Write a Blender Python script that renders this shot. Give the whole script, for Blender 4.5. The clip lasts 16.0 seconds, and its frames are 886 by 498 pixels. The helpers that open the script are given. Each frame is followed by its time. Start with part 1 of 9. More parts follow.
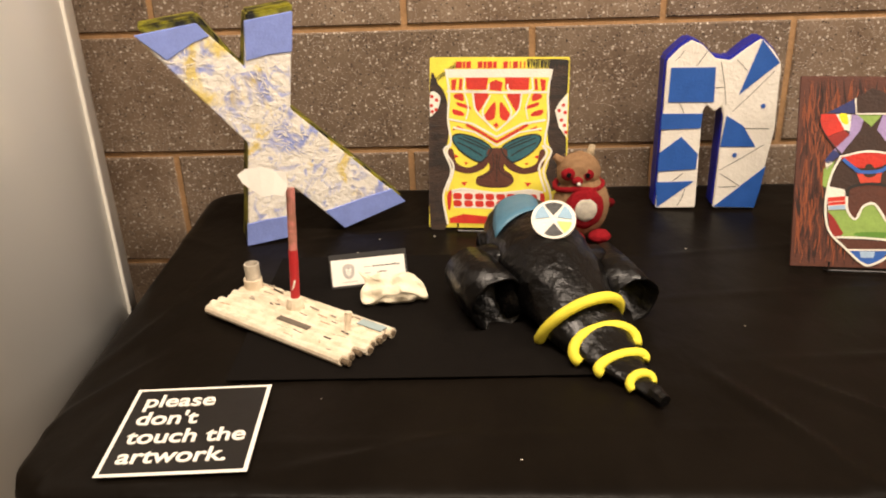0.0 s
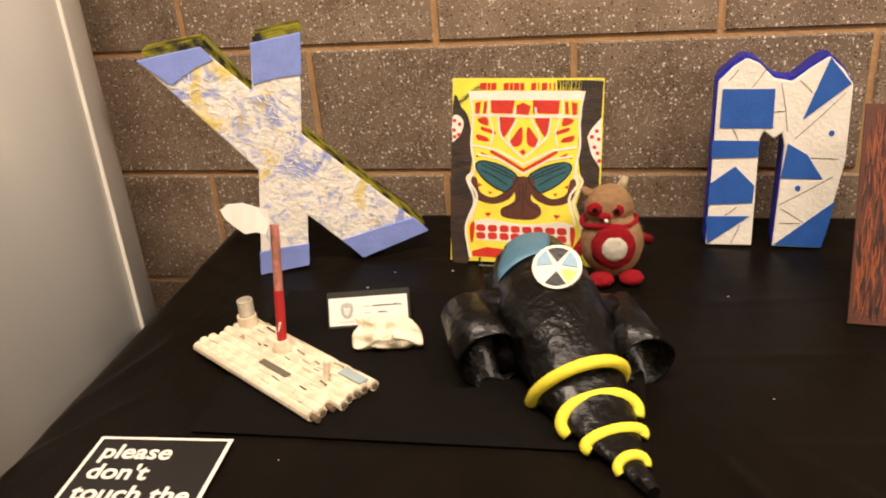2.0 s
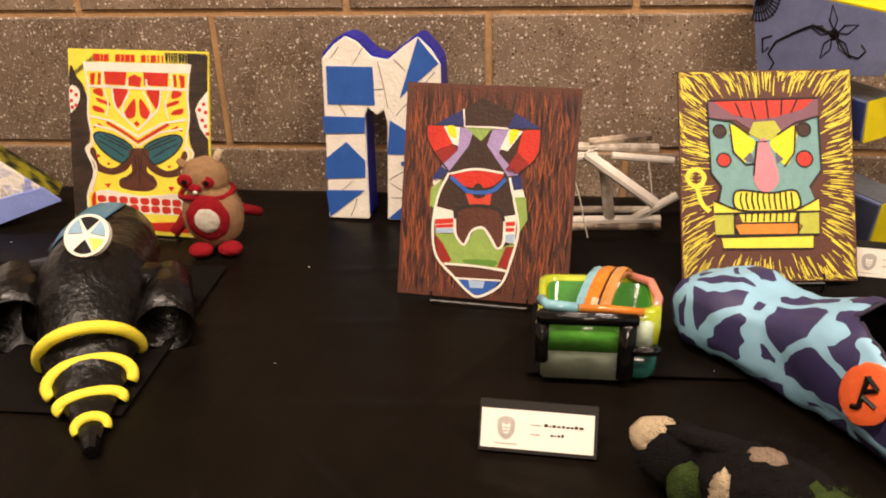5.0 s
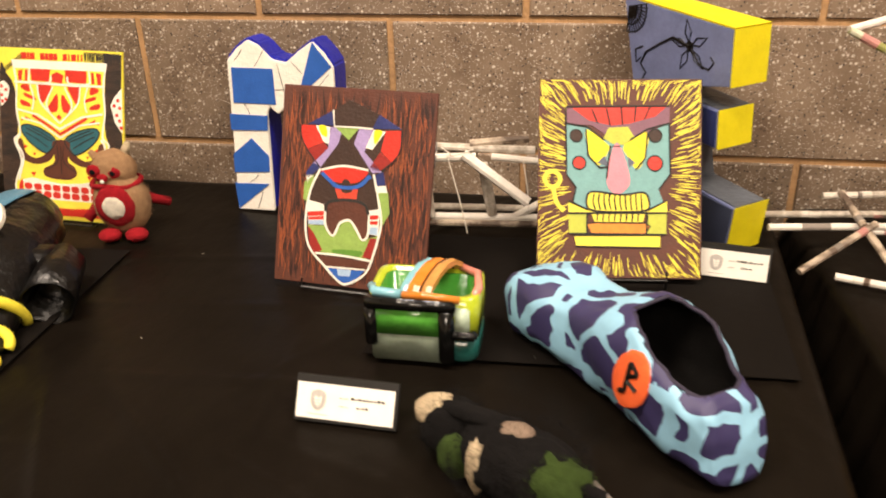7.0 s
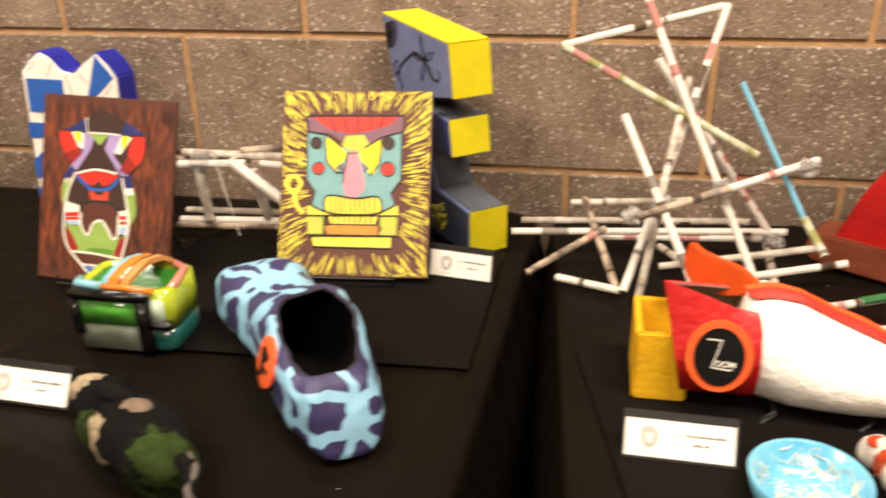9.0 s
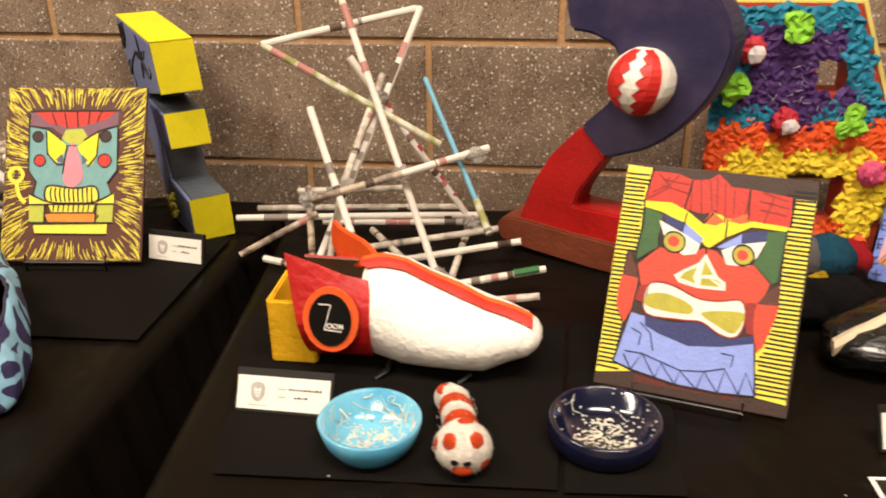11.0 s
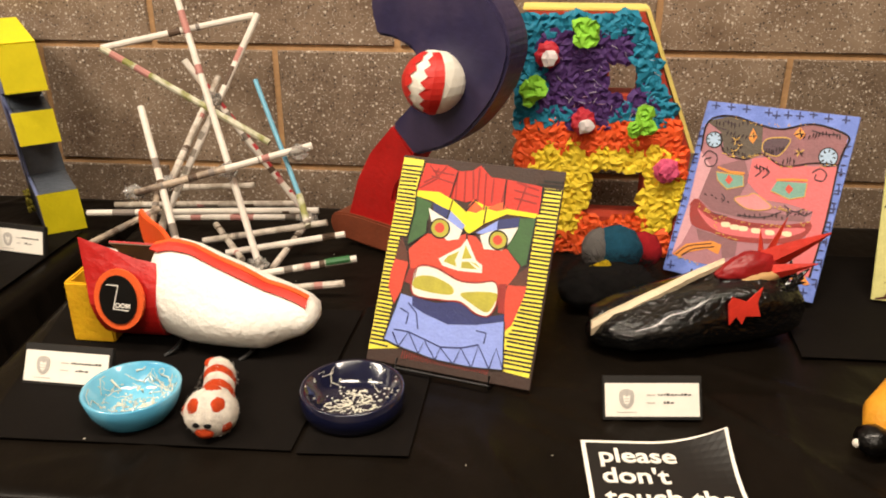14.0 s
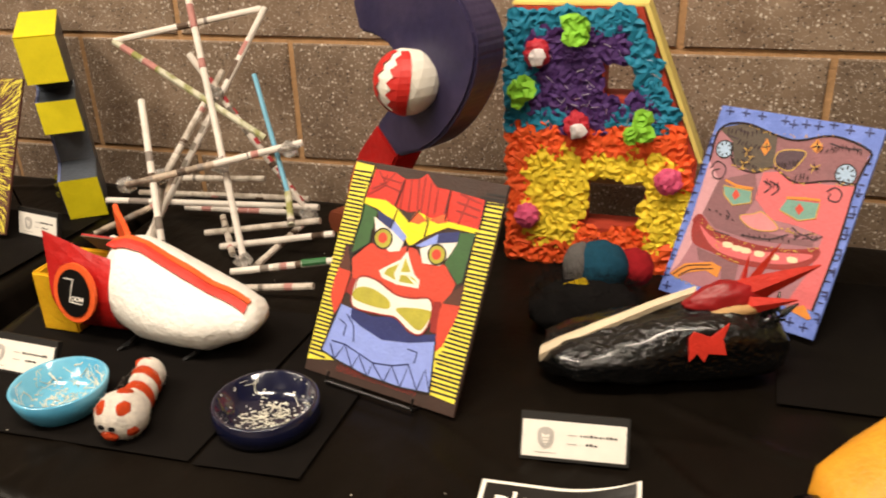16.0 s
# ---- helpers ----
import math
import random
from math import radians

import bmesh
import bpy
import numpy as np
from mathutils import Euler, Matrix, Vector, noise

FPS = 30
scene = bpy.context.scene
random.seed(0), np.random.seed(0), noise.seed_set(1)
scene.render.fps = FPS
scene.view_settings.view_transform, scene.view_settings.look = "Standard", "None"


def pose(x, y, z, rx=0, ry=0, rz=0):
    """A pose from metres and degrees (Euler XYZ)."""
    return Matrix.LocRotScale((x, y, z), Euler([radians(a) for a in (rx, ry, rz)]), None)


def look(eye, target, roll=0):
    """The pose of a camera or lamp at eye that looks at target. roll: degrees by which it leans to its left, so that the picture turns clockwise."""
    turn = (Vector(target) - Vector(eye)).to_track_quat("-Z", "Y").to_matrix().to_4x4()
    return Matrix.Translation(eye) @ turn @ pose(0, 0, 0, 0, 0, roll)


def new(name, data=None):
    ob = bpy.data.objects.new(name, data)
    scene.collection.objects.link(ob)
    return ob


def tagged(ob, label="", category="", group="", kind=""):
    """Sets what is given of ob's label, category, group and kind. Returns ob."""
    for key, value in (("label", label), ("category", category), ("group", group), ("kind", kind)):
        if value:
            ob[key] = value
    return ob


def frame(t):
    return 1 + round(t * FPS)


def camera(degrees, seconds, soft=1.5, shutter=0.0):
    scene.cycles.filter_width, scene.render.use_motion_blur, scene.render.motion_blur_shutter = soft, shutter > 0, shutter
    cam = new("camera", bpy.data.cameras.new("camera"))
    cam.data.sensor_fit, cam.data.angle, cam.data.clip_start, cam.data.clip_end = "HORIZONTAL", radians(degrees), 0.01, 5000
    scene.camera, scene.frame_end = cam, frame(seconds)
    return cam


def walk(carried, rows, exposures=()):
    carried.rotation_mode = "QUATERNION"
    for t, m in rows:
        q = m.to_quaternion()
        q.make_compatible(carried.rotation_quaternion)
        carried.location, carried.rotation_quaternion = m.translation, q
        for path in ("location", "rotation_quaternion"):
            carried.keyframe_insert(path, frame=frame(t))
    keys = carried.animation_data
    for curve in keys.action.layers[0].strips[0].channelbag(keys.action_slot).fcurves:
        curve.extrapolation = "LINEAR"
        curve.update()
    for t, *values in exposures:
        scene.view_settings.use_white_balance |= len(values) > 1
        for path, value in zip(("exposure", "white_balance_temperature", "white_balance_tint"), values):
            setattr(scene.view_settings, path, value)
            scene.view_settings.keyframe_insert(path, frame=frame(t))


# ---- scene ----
cam = camera(56.0, 16.0, 1.9, 0.45)
PATH = [
    (0, (0.067, 0.054, 1.242), (-0.039, 1.865, 0.401), -2.2),
    (0.5, (0.115, 0.056, 1.237), (-0.122, 1.863, 0.414), -3.1),
    (1, (0.152, 0.099, 1.244), (-0.178, 1.895, 0.429), -4.3),
    (1.5, (0.172, 0.161, 1.246), (-0.197, 1.944, 0.418), -4.8),
    (2, (0.205, 0.172, 1.25), (-0.198, 1.943, 0.411), -4.6),
    (2.5, (0.3, 0.171, 1.25), (-0.164, 1.922, 0.401), -4.0),
    (3, (0.424, 0.185, 1.252), (-0.019, 1.932, 0.384), -2.8),
    (3.5, (0.525, 0.179, 1.246), (0.166, 1.949, 0.386), -2.4),
    (4, (0.587, 0.172, 1.24), (0.296, 1.953, 0.376), -2.0),
    (4.5, (0.614, 0.186, 1.233), (0.362, 1.966, 0.356), -1.7),
    (4.7, (0.621, 0.209, 1.231), (0.388, 1.986, 0.344), -1.8),
    (6.8, (0.803, 0.194, 1.245), (0.524, 1.958, 0.344), -2.0),
    (7, (0.845, 0.169, 1.251), (0.526, 1.93, 0.358), -1.5),
    (7.5, (0.954, 0.117, 1.239), (0.588, 1.887, 0.382), -1.4),
    (8, (1.005, 0.112, 1.23), (0.629, 1.878, 0.37), -2.3),
    (8.5, (1.075, 0.127, 1.23), (0.672, 1.889, 0.374), -2.6),
    (9, (1.193, 0.159, 1.25), (0.86, 1.939, 0.399), -1.2),
    (9.5, (1.279, 0.188, 1.25), (1.071, 1.99, 0.408), -1.2),
    (10, (1.349, 0.187, 1.252), (1.197, 1.984, 0.387), -1.3),
    (10.2, (1.386, 0.176, 1.256), (1.231, 1.972, 0.391), -1.0),
    (12.3, (1.727, 0.045, 1.253), (1.415, 1.866, 0.489), -1.0),
    (12.5, (1.742, 0.042, 1.254), (1.439, 1.867, 0.494), -1.0),
    (13, (1.768, 0.04, 1.25), (1.511, 1.871, 0.486), -0.9),
    (13.5, (1.78, 0.049, 1.247), (1.56, 1.871, 0.451), -0.8),
    (14, (1.791, 0.065, 1.248), (1.583, 1.886, 0.447), -0.2),
    (14.5, (1.828, 0.092, 1.249), (1.55, 1.91, 0.462), 0.5),
    (15, (1.877, 0.134, 1.255), (1.439, 1.911, 0.449), -0.1),
    (15.5, (1.936, 0.168, 1.252), (1.386, 1.903, 0.424), -1.4),
    (16, (2.003, 0.17, 1.257), (1.452, 1.9, 0.418), -2.0),
]
walk(cam, [(t, look(eye, target, roll)) for t, eye, target, roll in PATH],
     [(0, -0.03, 6700, 13), (3, -0.05, 6950, 17), (4.5, -0.13, 7050, 20), (7, 0.24, 6700, 13), (8, 0.36, 6600, 12), (9, 0.30, 6600, 12), (10, -0.02, 6600, 13), (12.5, -0.05, 6550, 10), (16, -0.12, 6550, 10)])
from mathutils.bvhtree import BVHTree


# ---- light ----
world = bpy.data.worlds.new("world")
world.use_nodes = True
world.node_tree.nodes["Background"].inputs[0].default_value = (0.9, 0.85, 0.8, 1)
world.node_tree.nodes["Background"].inputs[1].default_value = 0.05
scene.world = world


# ---- materials ----
def lin(c):
    """Linear colour from a hex string."""
    v = [int(c[i:i + 2], 16) / 255 for i in (0, 2, 4)]
    return tuple(x / 12.92 if x <= 0.04045 else ((x + 0.055) / 1.055) ** 2.4 for x in v) + (1.0,)


MATS = {}


def mat(name, colour, rough=0.6, var=0.18, scale=40.0, bump=0.15, metal=0.0, coat=0.0, stretch=(1, 1, 1), second=None, grain=6.0, spec=0.5):
    """A paint, paper or clay surface: colour broken at two scales, with fine relief."""
    if name in MATS:
        return MATS[name]
    m = bpy.data.materials.new(name)
    m.use_nodes = True
    n, l = m.node_tree.nodes, m.node_tree.links
    b = n["Principled BSDF"]
    tc, mp = n.new("ShaderNodeTexCoord"), n.new("ShaderNodeMapping")
    mp.inputs["Scale"].default_value = stretch
    l.new(tc.outputs["Object"], mp.inputs[0])
    n1, n2 = n.new("ShaderNodeTexNoise"), n.new("ShaderNodeTexNoise")
    n1.inputs["Scale"].default_value, n1.inputs["Detail"].default_value = scale, 4
    n2.inputs["Scale"].default_value, n2.inputs["Detail"].default_value = scale * grain, 3
    l.new(mp.outputs[0], n1.inputs["Vector"]), l.new(mp.outputs[0], n2.inputs["Vector"])
    c = lin(colour)
    d = lin(second) if second else tuple(x * (1 - var) for x in c[:3]) + (1.0,)
    ramp = n.new("ShaderNodeValToRGB")
    ramp.color_ramp.elements[0].position, ramp.color_ramp.elements[1].position = (0.42, 0.6) if second else (0.3, 0.7)
    ramp.color_ramp.elements[0].color, ramp.color_ramp.elements[1].color = d, c
    l.new(n1.outputs["Fac"], ramp.inputs[0])
    mix = n.new("ShaderNodeMix")
    mix.data_type, mix.blend_type = "RGBA", "OVERLAY"
    mix.inputs["Factor"].default_value = var
    l.new(ramp.outputs[0], mix.inputs["A"]), l.new(n2.outputs["Color"], mix.inputs["B"])
    bw = n.new("ShaderNodeRGBToBW")
    l.new(n2.outputs["Color"], bw.inputs[0]), l.new(bw.outputs[0], mix.inputs["B"])
    l.new(mix.outputs["Result"], b.inputs["Base Color"])
    rr = n.new("ShaderNodeMapRange")
    rr.inputs["To Min"].default_value, rr.inputs["To Max"].default_value = max(0.04, rough - 0.12), min(1, rough + 0.12)
    l.new(n1.outputs["Fac"], rr.inputs["Value"]), l.new(rr.outputs[0], b.inputs["Roughness"])
    b.inputs["Metallic"].default_value = metal
    b.inputs["Coat Weight"].default_value = coat
    b.inputs["Coat Roughness"].default_value = 0.08
    b.inputs["Specular IOR Level"].default_value = spec
    if bump:
        add, bp = n.new("ShaderNodeMath"), n.new("ShaderNodeBump")
        l.new(n1.outputs["Fac"], add.inputs[0]), l.new(n2.outputs["Fac"], add.inputs[1])
        bp.inputs["Strength"].default_value, bp.inputs["Distance"].default_value = bump, 0.004
        l.new(add.outputs[0], bp.inputs["Height"]), l.new(bp.outputs[0], b.inputs["Normal"])
    MATS[name] = m
    return m


def block_material():
    """Ground-faced concrete block: brown matrix with pale and dark stone chips."""
    m = bpy.data.materials.new("ground_face_block")
    m.use_nodes = True
    n, l = m.node_tree.nodes, m.node_tree.links
    b = n["Principled BSDF"]
    tc, info = n.new("ShaderNodeTexCoord"), n.new("ShaderNodeObjectInfo")
    sc, off = n.new("ShaderNodeVectorMath"), n.new("ShaderNodeVectorMath")
    sc.operation, off.operation = "SCALE", "ADD"
    cb = n.new("ShaderNodeCombineXYZ")
    l.new(info.outputs["Random"], cb.inputs[0]), l.new(info.outputs["Random"], cb.inputs[2])
    sc.inputs["Scale"].default_value = 37.0
    l.new(cb.outputs[0], sc.inputs[0]), l.new(tc.outputs["Object"], off.inputs[0]), l.new(sc.outputs[0], off.inputs[1])
    vec = off.outputs[0]
    base = n.new("ShaderNodeTexNoise")
    base.inputs["Scale"].default_value, base.inputs["Detail"].default_value = 14, 6
    l.new(vec, base.inputs["Vector"])
    ramp = n.new("ShaderNodeValToRGB")
    ramp.color_ramp.elements[0].position, ramp.color_ramp.elements[1].position = 0.3, 0.72
    ramp.color_ramp.elements[0].color, ramp.color_ramp.elements[1].color = lin("6e5a48"), lin("94806c")
    l.new(base.outputs["Fac"], ramp.inputs[0])
    tone = n.new("ShaderNodeMix")
    tone.data_type, tone.blend_type = "RGBA", "MULTIPLY"
    tone.inputs["Factor"].default_value = 1
    tr = n.new("ShaderNodeMapRange")
    tr.inputs["To Min"].default_value, tr.inputs["To Max"].default_value = 0.82, 1.12
    l.new(info.outputs["Random"], tr.inputs["Value"])
    l.new(ramp.outputs[0], tone.inputs["A"]), l.new(tr.outputs[0], tone.inputs["B"])
    last = tone.outputs["Result"]
    heights = []
    for scale, size, colour, share in ((165, 0.36, "d6cabb", 0.22), (330, 0.34, "c0b2a2", 0.26), (230, 0.36, "2e241d", 0.26), (120, 0.3, "8d7a69", 0.4), (520, 0.4, "e2d8cc", 0.12)):
        v = n.new("ShaderNodeTexVoronoi")
        v.inputs["Scale"].default_value, v.inputs["Randomness"].default_value = scale, 1.0
        l.new(vec, v.inputs["Vector"])
        near, pick, both = n.new("ShaderNodeMapRange"), n.new("ShaderNodeMath"), n.new("ShaderNodeMath")
        near.inputs["From Min"].default_value, near.inputs["From Max"].default_value = size, size - 0.1
        near.clamp = True
        l.new(v.outputs["Distance"], near.inputs["Value"])
        sep = n.new("ShaderNodeSeparateColor")
        l.new(v.outputs["Color"], sep.inputs[0])
        pick.operation, pick.inputs[1].default_value = "LESS_THAN", share
        l.new(sep.outputs[0], pick.inputs[0])
        both.operation = "MULTIPLY"
        l.new(near.outputs[0], both.inputs[0]), l.new(pick.outputs[0], both.inputs[1])
        mx = n.new("ShaderNodeMix")
        mx.data_type = "RGBA"
        l.new(both.outputs[0], mx.inputs["Factor"]), l.new(last, mx.inputs["A"])
        mx.inputs["B"].default_value = lin(colour)
        last = mx.outputs["Result"]
        heights.append(both)
    l.new(last, b.inputs["Base Color"])
    b.inputs["Roughness"].default_value = 0.62
    fine, bp = n.new("ShaderNodeTexNoise"), n.new("ShaderNodeBump")
    fine.inputs["Scale"].default_value = 260
    l.new(vec, fine.inputs["Vector"])
    bp.inputs["Strength"].default_value, bp.inputs["Distance"].default_value = 0.35, 0.003
    l.new(fine.outputs["Fac"], bp.inputs["Height"]), l.new(bp.outputs[0], b.inputs["Normal"])
    return m


BLOCK = block_material()
MORTAR = mat("mortar", "bd9468", 0.9, 0.25, 30, 0.5)
CLOTH = mat("black_plastic_cloth", "14100c", 0.36, 0.3, 7, 0.3, stretch=(1, 0.6, 1), spec=0.06)
MAT_PAPER = mat("black_paper", "13100e", 0.75, 0.2, 60, 0.1, spec=0.06)
BLACK = mat("black_paint", "0c0a09", 0.4, 0.3, 40, 0.15, spec=0.35)
WIRE = mat("black_wire", "0c0b0b", 0.35, 0.2, 40, 0.0)
WHITE = mat("white_paint", "ece7da", 0.6, 0.1, 50, 0.2)
CARDW = mat("white_card", "efeae0", 0.7, 0.06, 60, 0.05)
INK = mat("grey_ink", "a8a29c", 0.8, 0.1, 60, 0)
PEN = mat("black_pen", "2a2725", 0.8, 0.1, 60, 0)
YEL = mat("yellow_paint", "f0e01c", 0.55, 0.12, 40, 0.2)
YEL2 = mat("pale_yellow_paint", "f2e24a", 0.6, 0.15, 60, 0.15)
RED = mat("red_paint", "d03020", 0.55, 0.2, 50, 0.2)
BLUE = mat("blue_paint", "2a5fb4", 0.5, 0.15, 50, 0.15)
DBLUE = mat("deep_blue_paint", "2028a8", 0.45, 0.25, 30, 0.25)
PERI = mat("periwinkle_paint", "8c9fe6", 0.6, 0.12, 50, 0.2)
BROWN = mat("brown_paint", "5a2f20", 0.6, 0.25, 50, 0.2)
DBROWN = mat("dark_brown_paint", "3a241a", 0.6, 0.25, 50, 0.2)
ORANGE = mat("orange_paint", "f0622a", 0.5, 0.15, 40, 0.2)
TEAL = mat("teal_paint", "27606b", 0.55, 0.2, 50, 0.2)


# ---- building helpers ----
def part(name, bm, material, parent=None, label="", smooth=False, m=None):
    """Links a bmesh as one mesh object, built in world places, under a thing or a part."""
    if m is not None:
        bm.transform(m)
    bmesh.ops.recalc_face_normals(bm, faces=bm.faces)
    if parent is not None:
        bm.transform(parent_world(parent).inverted())
    me = bpy.data.meshes.new(name)
    bm.to_mesh(me)
    bm.free()
    if smooth:
        me.shade_smooth()
    me.materials.append(material)
    ob = new(name, me)
    if parent is not None:
        ob.parent = parent
    if label:
        ob["label"] = label
    return ob


def parent_world(ob):
    m = ob.matrix_basis.copy()
    while ob.parent is not None:
        ob = ob.parent
        m = ob.matrix_basis @ m
    return m


def thing(name, at, label, category, group="", kind=""):
    ob = new(name)
    ob.empty_display_size = 0.02
    ob.matrix_basis = at if isinstance(at, Matrix) else Matrix.Translation(at)
    return tagged(ob, label, category, group, kind)


def solid(name, bm, material, label, category, group="", kind="", smooth=False):
    """A thing of one mesh."""
    return tagged(part(name, bm, material, smooth=smooth), label, category, group, kind)


def box(x0, x1, y0, y1, z0, z1, bevel=0.0):
    bm = bmesh.new()
    bmesh.ops.create_cube(bm, size=1)
    bm.transform(Matrix.Translation(((x0 + x1) / 2, (y0 + y1) / 2, (z0 + z1) / 2)) @ Matrix.Diagonal((x1 - x0, y1 - y0, z1 - z0, 1)))
    if bevel:
        bmesh.ops.bevel(bm, geom=bm.edges[:], offset=bevel, segments=2, affect="EDGES")
    return bm


def rounded(points, steps=4):
    """A closed outline made smooth (Catmull-Rom)."""
    n, out = len(points), []
    for i in range(n):
        p0, p1, p2, p3 = (Vector(points[(i + k) % n]) for k in (-1, 0, 1, 2))
        for s in range(steps):
            t = s / steps
            out.append(tuple(0.5 * (2 * p1 + (p2 - p0) * t + (2 * p0 - 5 * p1 + 4 * p2 - p3) * t * t + (3 * p1 - p0 - 3 * p2 + p3) * t ** 3)))
    return out


def prism(outline, y0, y1, bevel=0.0, wobble=0.0):
    """A flat outline in x and z, given depth along y."""
    bm = bmesh.new()
    f = bm.faces.new([bm.verts.new((x, y0, z)) for x, z in outline])
    ext = bmesh.ops.extrude_face_region(bm, geom=[f])
    bmesh.ops.translate(bm, verts=[v for v in ext["geom"] if isinstance(v, bmesh.types.BMVert)], vec=(0, y1 - y0, 0))
    if bevel:
        bmesh.ops.bevel(bm, geom=bm.edges[:], offset=bevel, segments=2, affect="EDGES", clamp_overlap=True)
    if wobble:
        bmesh.ops.triangulate(bm, faces=[f for f in bm.faces if len(f.verts) > 4])
        for v in bm.verts:
            v.co += noise.noise_vector(v.co * 40) * wobble
    return bm


def tube(points, r, sides=8, r2=None, bm=None):
    """A round bar along points, tapering from r to r2."""
    own = bm or bmesh.new()
    pts = [Vector(p) for p in points]
    rings = []
    for i, p in enumerate(pts):
        d = (pts[min(i + 1, len(pts) - 1)] - pts[max(i - 1, 0)]).normalized()
        a = d.orthogonal().normalized() if i == 0 else (a - d * a.dot(d)).normalized()
        b = d.cross(a)
        rad = r if r2 is None else r + (r2 - r) * i / max(1, len(pts) - 1)
        rings.append([own.verts.new(p + (a * math.cos(k * math.tau / sides) + b * math.sin(k * math.tau / sides)) * rad) for k in range(sides)])
    for q, w in zip(rings, rings[1:]):
        for k in range(sides):
            own.faces.new((q[k], q[(k + 1) % sides], w[(k + 1) % sides], w[k]))
    own.faces.new(rings[0]), own.faces.new(rings[-1])
    return own


def loft(rings, caps=True):
    """Skin over rings of equally many points."""
    bm = bmesh.new()
    vs = [[bm.verts.new(p) for p in ring] for ring in rings]
    n = len(vs[0])
    for q, w in zip(vs, vs[1:]):
        for k in range(n):
            bm.faces.new((q[k], q[(k + 1) % n], w[(k + 1) % n], w[k]))
    if caps:
        bm.faces.new(vs[0]), bm.faces.new(vs[-1])
    return bm


def blob(c, r, rough=0.06, freq=3.0, level=3, seed=0.0):
    """A felted lump with an uneven skin."""
    bm = bmesh.new()
    bmesh.ops.create_icosphere(bm, subdivisions=level, radius=1)
    for v in bm.verts:
        k = 1 + rough * noise.noise(v.co * freq + Vector((seed, seed, seed))) + rough * 0.5 * noise.noise(v.co * freq * 4 + Vector((seed, 0, 0)))
        v.co = Vector((v.co.x * r[0] * k, v.co.y * r[1] * k, v.co.z * r[2] * k)) + Vector(c)
    return bm


def lathe(profile, c, segments=40):
    """A turned form from (radius, height) pairs about an upright axis."""
    rings = [[(c[0] + r * math.cos(k * math.tau / segments), c[1] + r * math.sin(k * math.tau / segments), c[2] + z) for k in range(segments)] for r, z in profile]
    return loft(rings)


def frame_of(bl, br, tl):
    """The pose and size of a leaning panel from three of its corners."""
    bl, br, tl = Vector(bl), Vector(br), Vector(tl)
    x = (br - bl)
    w = x.length
    x.normalize()
    z = tl - bl
    z = z - x * z.dot(x)
    h = z.length
    z.normalize()
    y = z.cross(x)
    return Matrix(((x.x, y.x, z.x, bl.x), (x.y, y.y, z.y, bl.y), (x.z, y.z, z.z, bl.z), (0, 0, 0, 1))), w, h


def words(text, size, m, material, parent, name="lettering", thick=0.0004, align="LEFT"):
    """Raised lettering in the built-in face, lying in the x-y plane of m."""
    cu = bpy.data.curves.new(name, "FONT")
    cu.body, cu.size, cu.align_x = text, 1.0, align
    cu.extrude, cu.offset = thick / size, 0.018
    tmp = bpy.data.objects.new(name, cu)
    me = bpy.data.meshes.new_from_object(tmp)
    bm = bmesh.new()
    bm.from_mesh(me)
    bm.transform(Matrix.Scale(size, 4))
    bpy.data.objects.remove(tmp)
    return part(name, bm, material, parent, m=m)


T = 0.742  # height of the table tops

# ---- the hall ----
floor = solid("floor", box(-2.6, 5.0, -3.2, 1.45, -0.1, 0.0), mat("floor_tile", "6b645b", 0.45, 0.15, 6, 0.05), "grey vinyl tile floor of the hall", "floor", kind="structure")
# Ceiling and plain walls are unseen, added to enclose and bounce the lamplight.
ceiling = solid("ceiling", box(-2.6, 5.0, -3.2, 1.45, 2.75, 2.85), mat("ceiling_tile", "cfcac0", 0.9, 0.08, 20, 0.2), "off-white unseen ceiling added to close the room", "ceiling", kind="structure")
PAINTED = mat("painted_wall", "b8ab99", 0.8, 0.08, 8, 0.05)
solid("wall_south", box(-2.6, 5.0, -3.3, -3.2, 0, 2.75), PAINTED, "plain unseen wall added to close the room", "wall", kind="structure")
solid("wall_west", box(-2.7, -2.6, -3.2, 1.45, 0, 2.75), PAINTED, "plain unseen wall added to close the room", "wall", kind="structure")
solid("wall_east", box(5.0, 5.1, -3.2, 1.45, 0, 2.75), PAINTED, "plain unseen wall added to close the room", "wall", kind="structure")
wall = solid("wall_north", box(-2.6, 5.0, 1.404, 1.6, 0, 2.75), MORTAR, "brown ground-face concrete block wall with tan mortar", "wall", kind="structure")


def ceiling_light(x, y, w, d, watts, colour):
    t = thing("ceiling_light", (x, y, 2.75), "white recessed ceiling light panel, switched on", "ceiling light", "ceiling lights")
    part("frame", box(x - w / 2 - 0.03, x + w / 2 + 0.03, y - d / 2 - 0.03, y + d / 2 + 0.03, 2.72, 2.745), WHITE, t)
    lamp = bpy.data.lights.new("lamp", "AREA")
    lamp.shape, lamp.size, lamp.size_y, lamp.energy, lamp.color = "RECTANGLE", w, d, watts, colour
    ob = new("lamp", lamp)
    ob.matrix_basis = pose(0, 0, -0.04)
    ob.parent = t


WARM = (1.0, 0.86, 0.70)
ceiling_light(0.0, 0.3, 1.2, 0.3, 54, WARM)
ceiling_light(1.9, 0.3, 1.2, 0.3, 58, WARM)
ceiling_light(1.0, -1.6, 1.2, 0.6, 50, WARM)


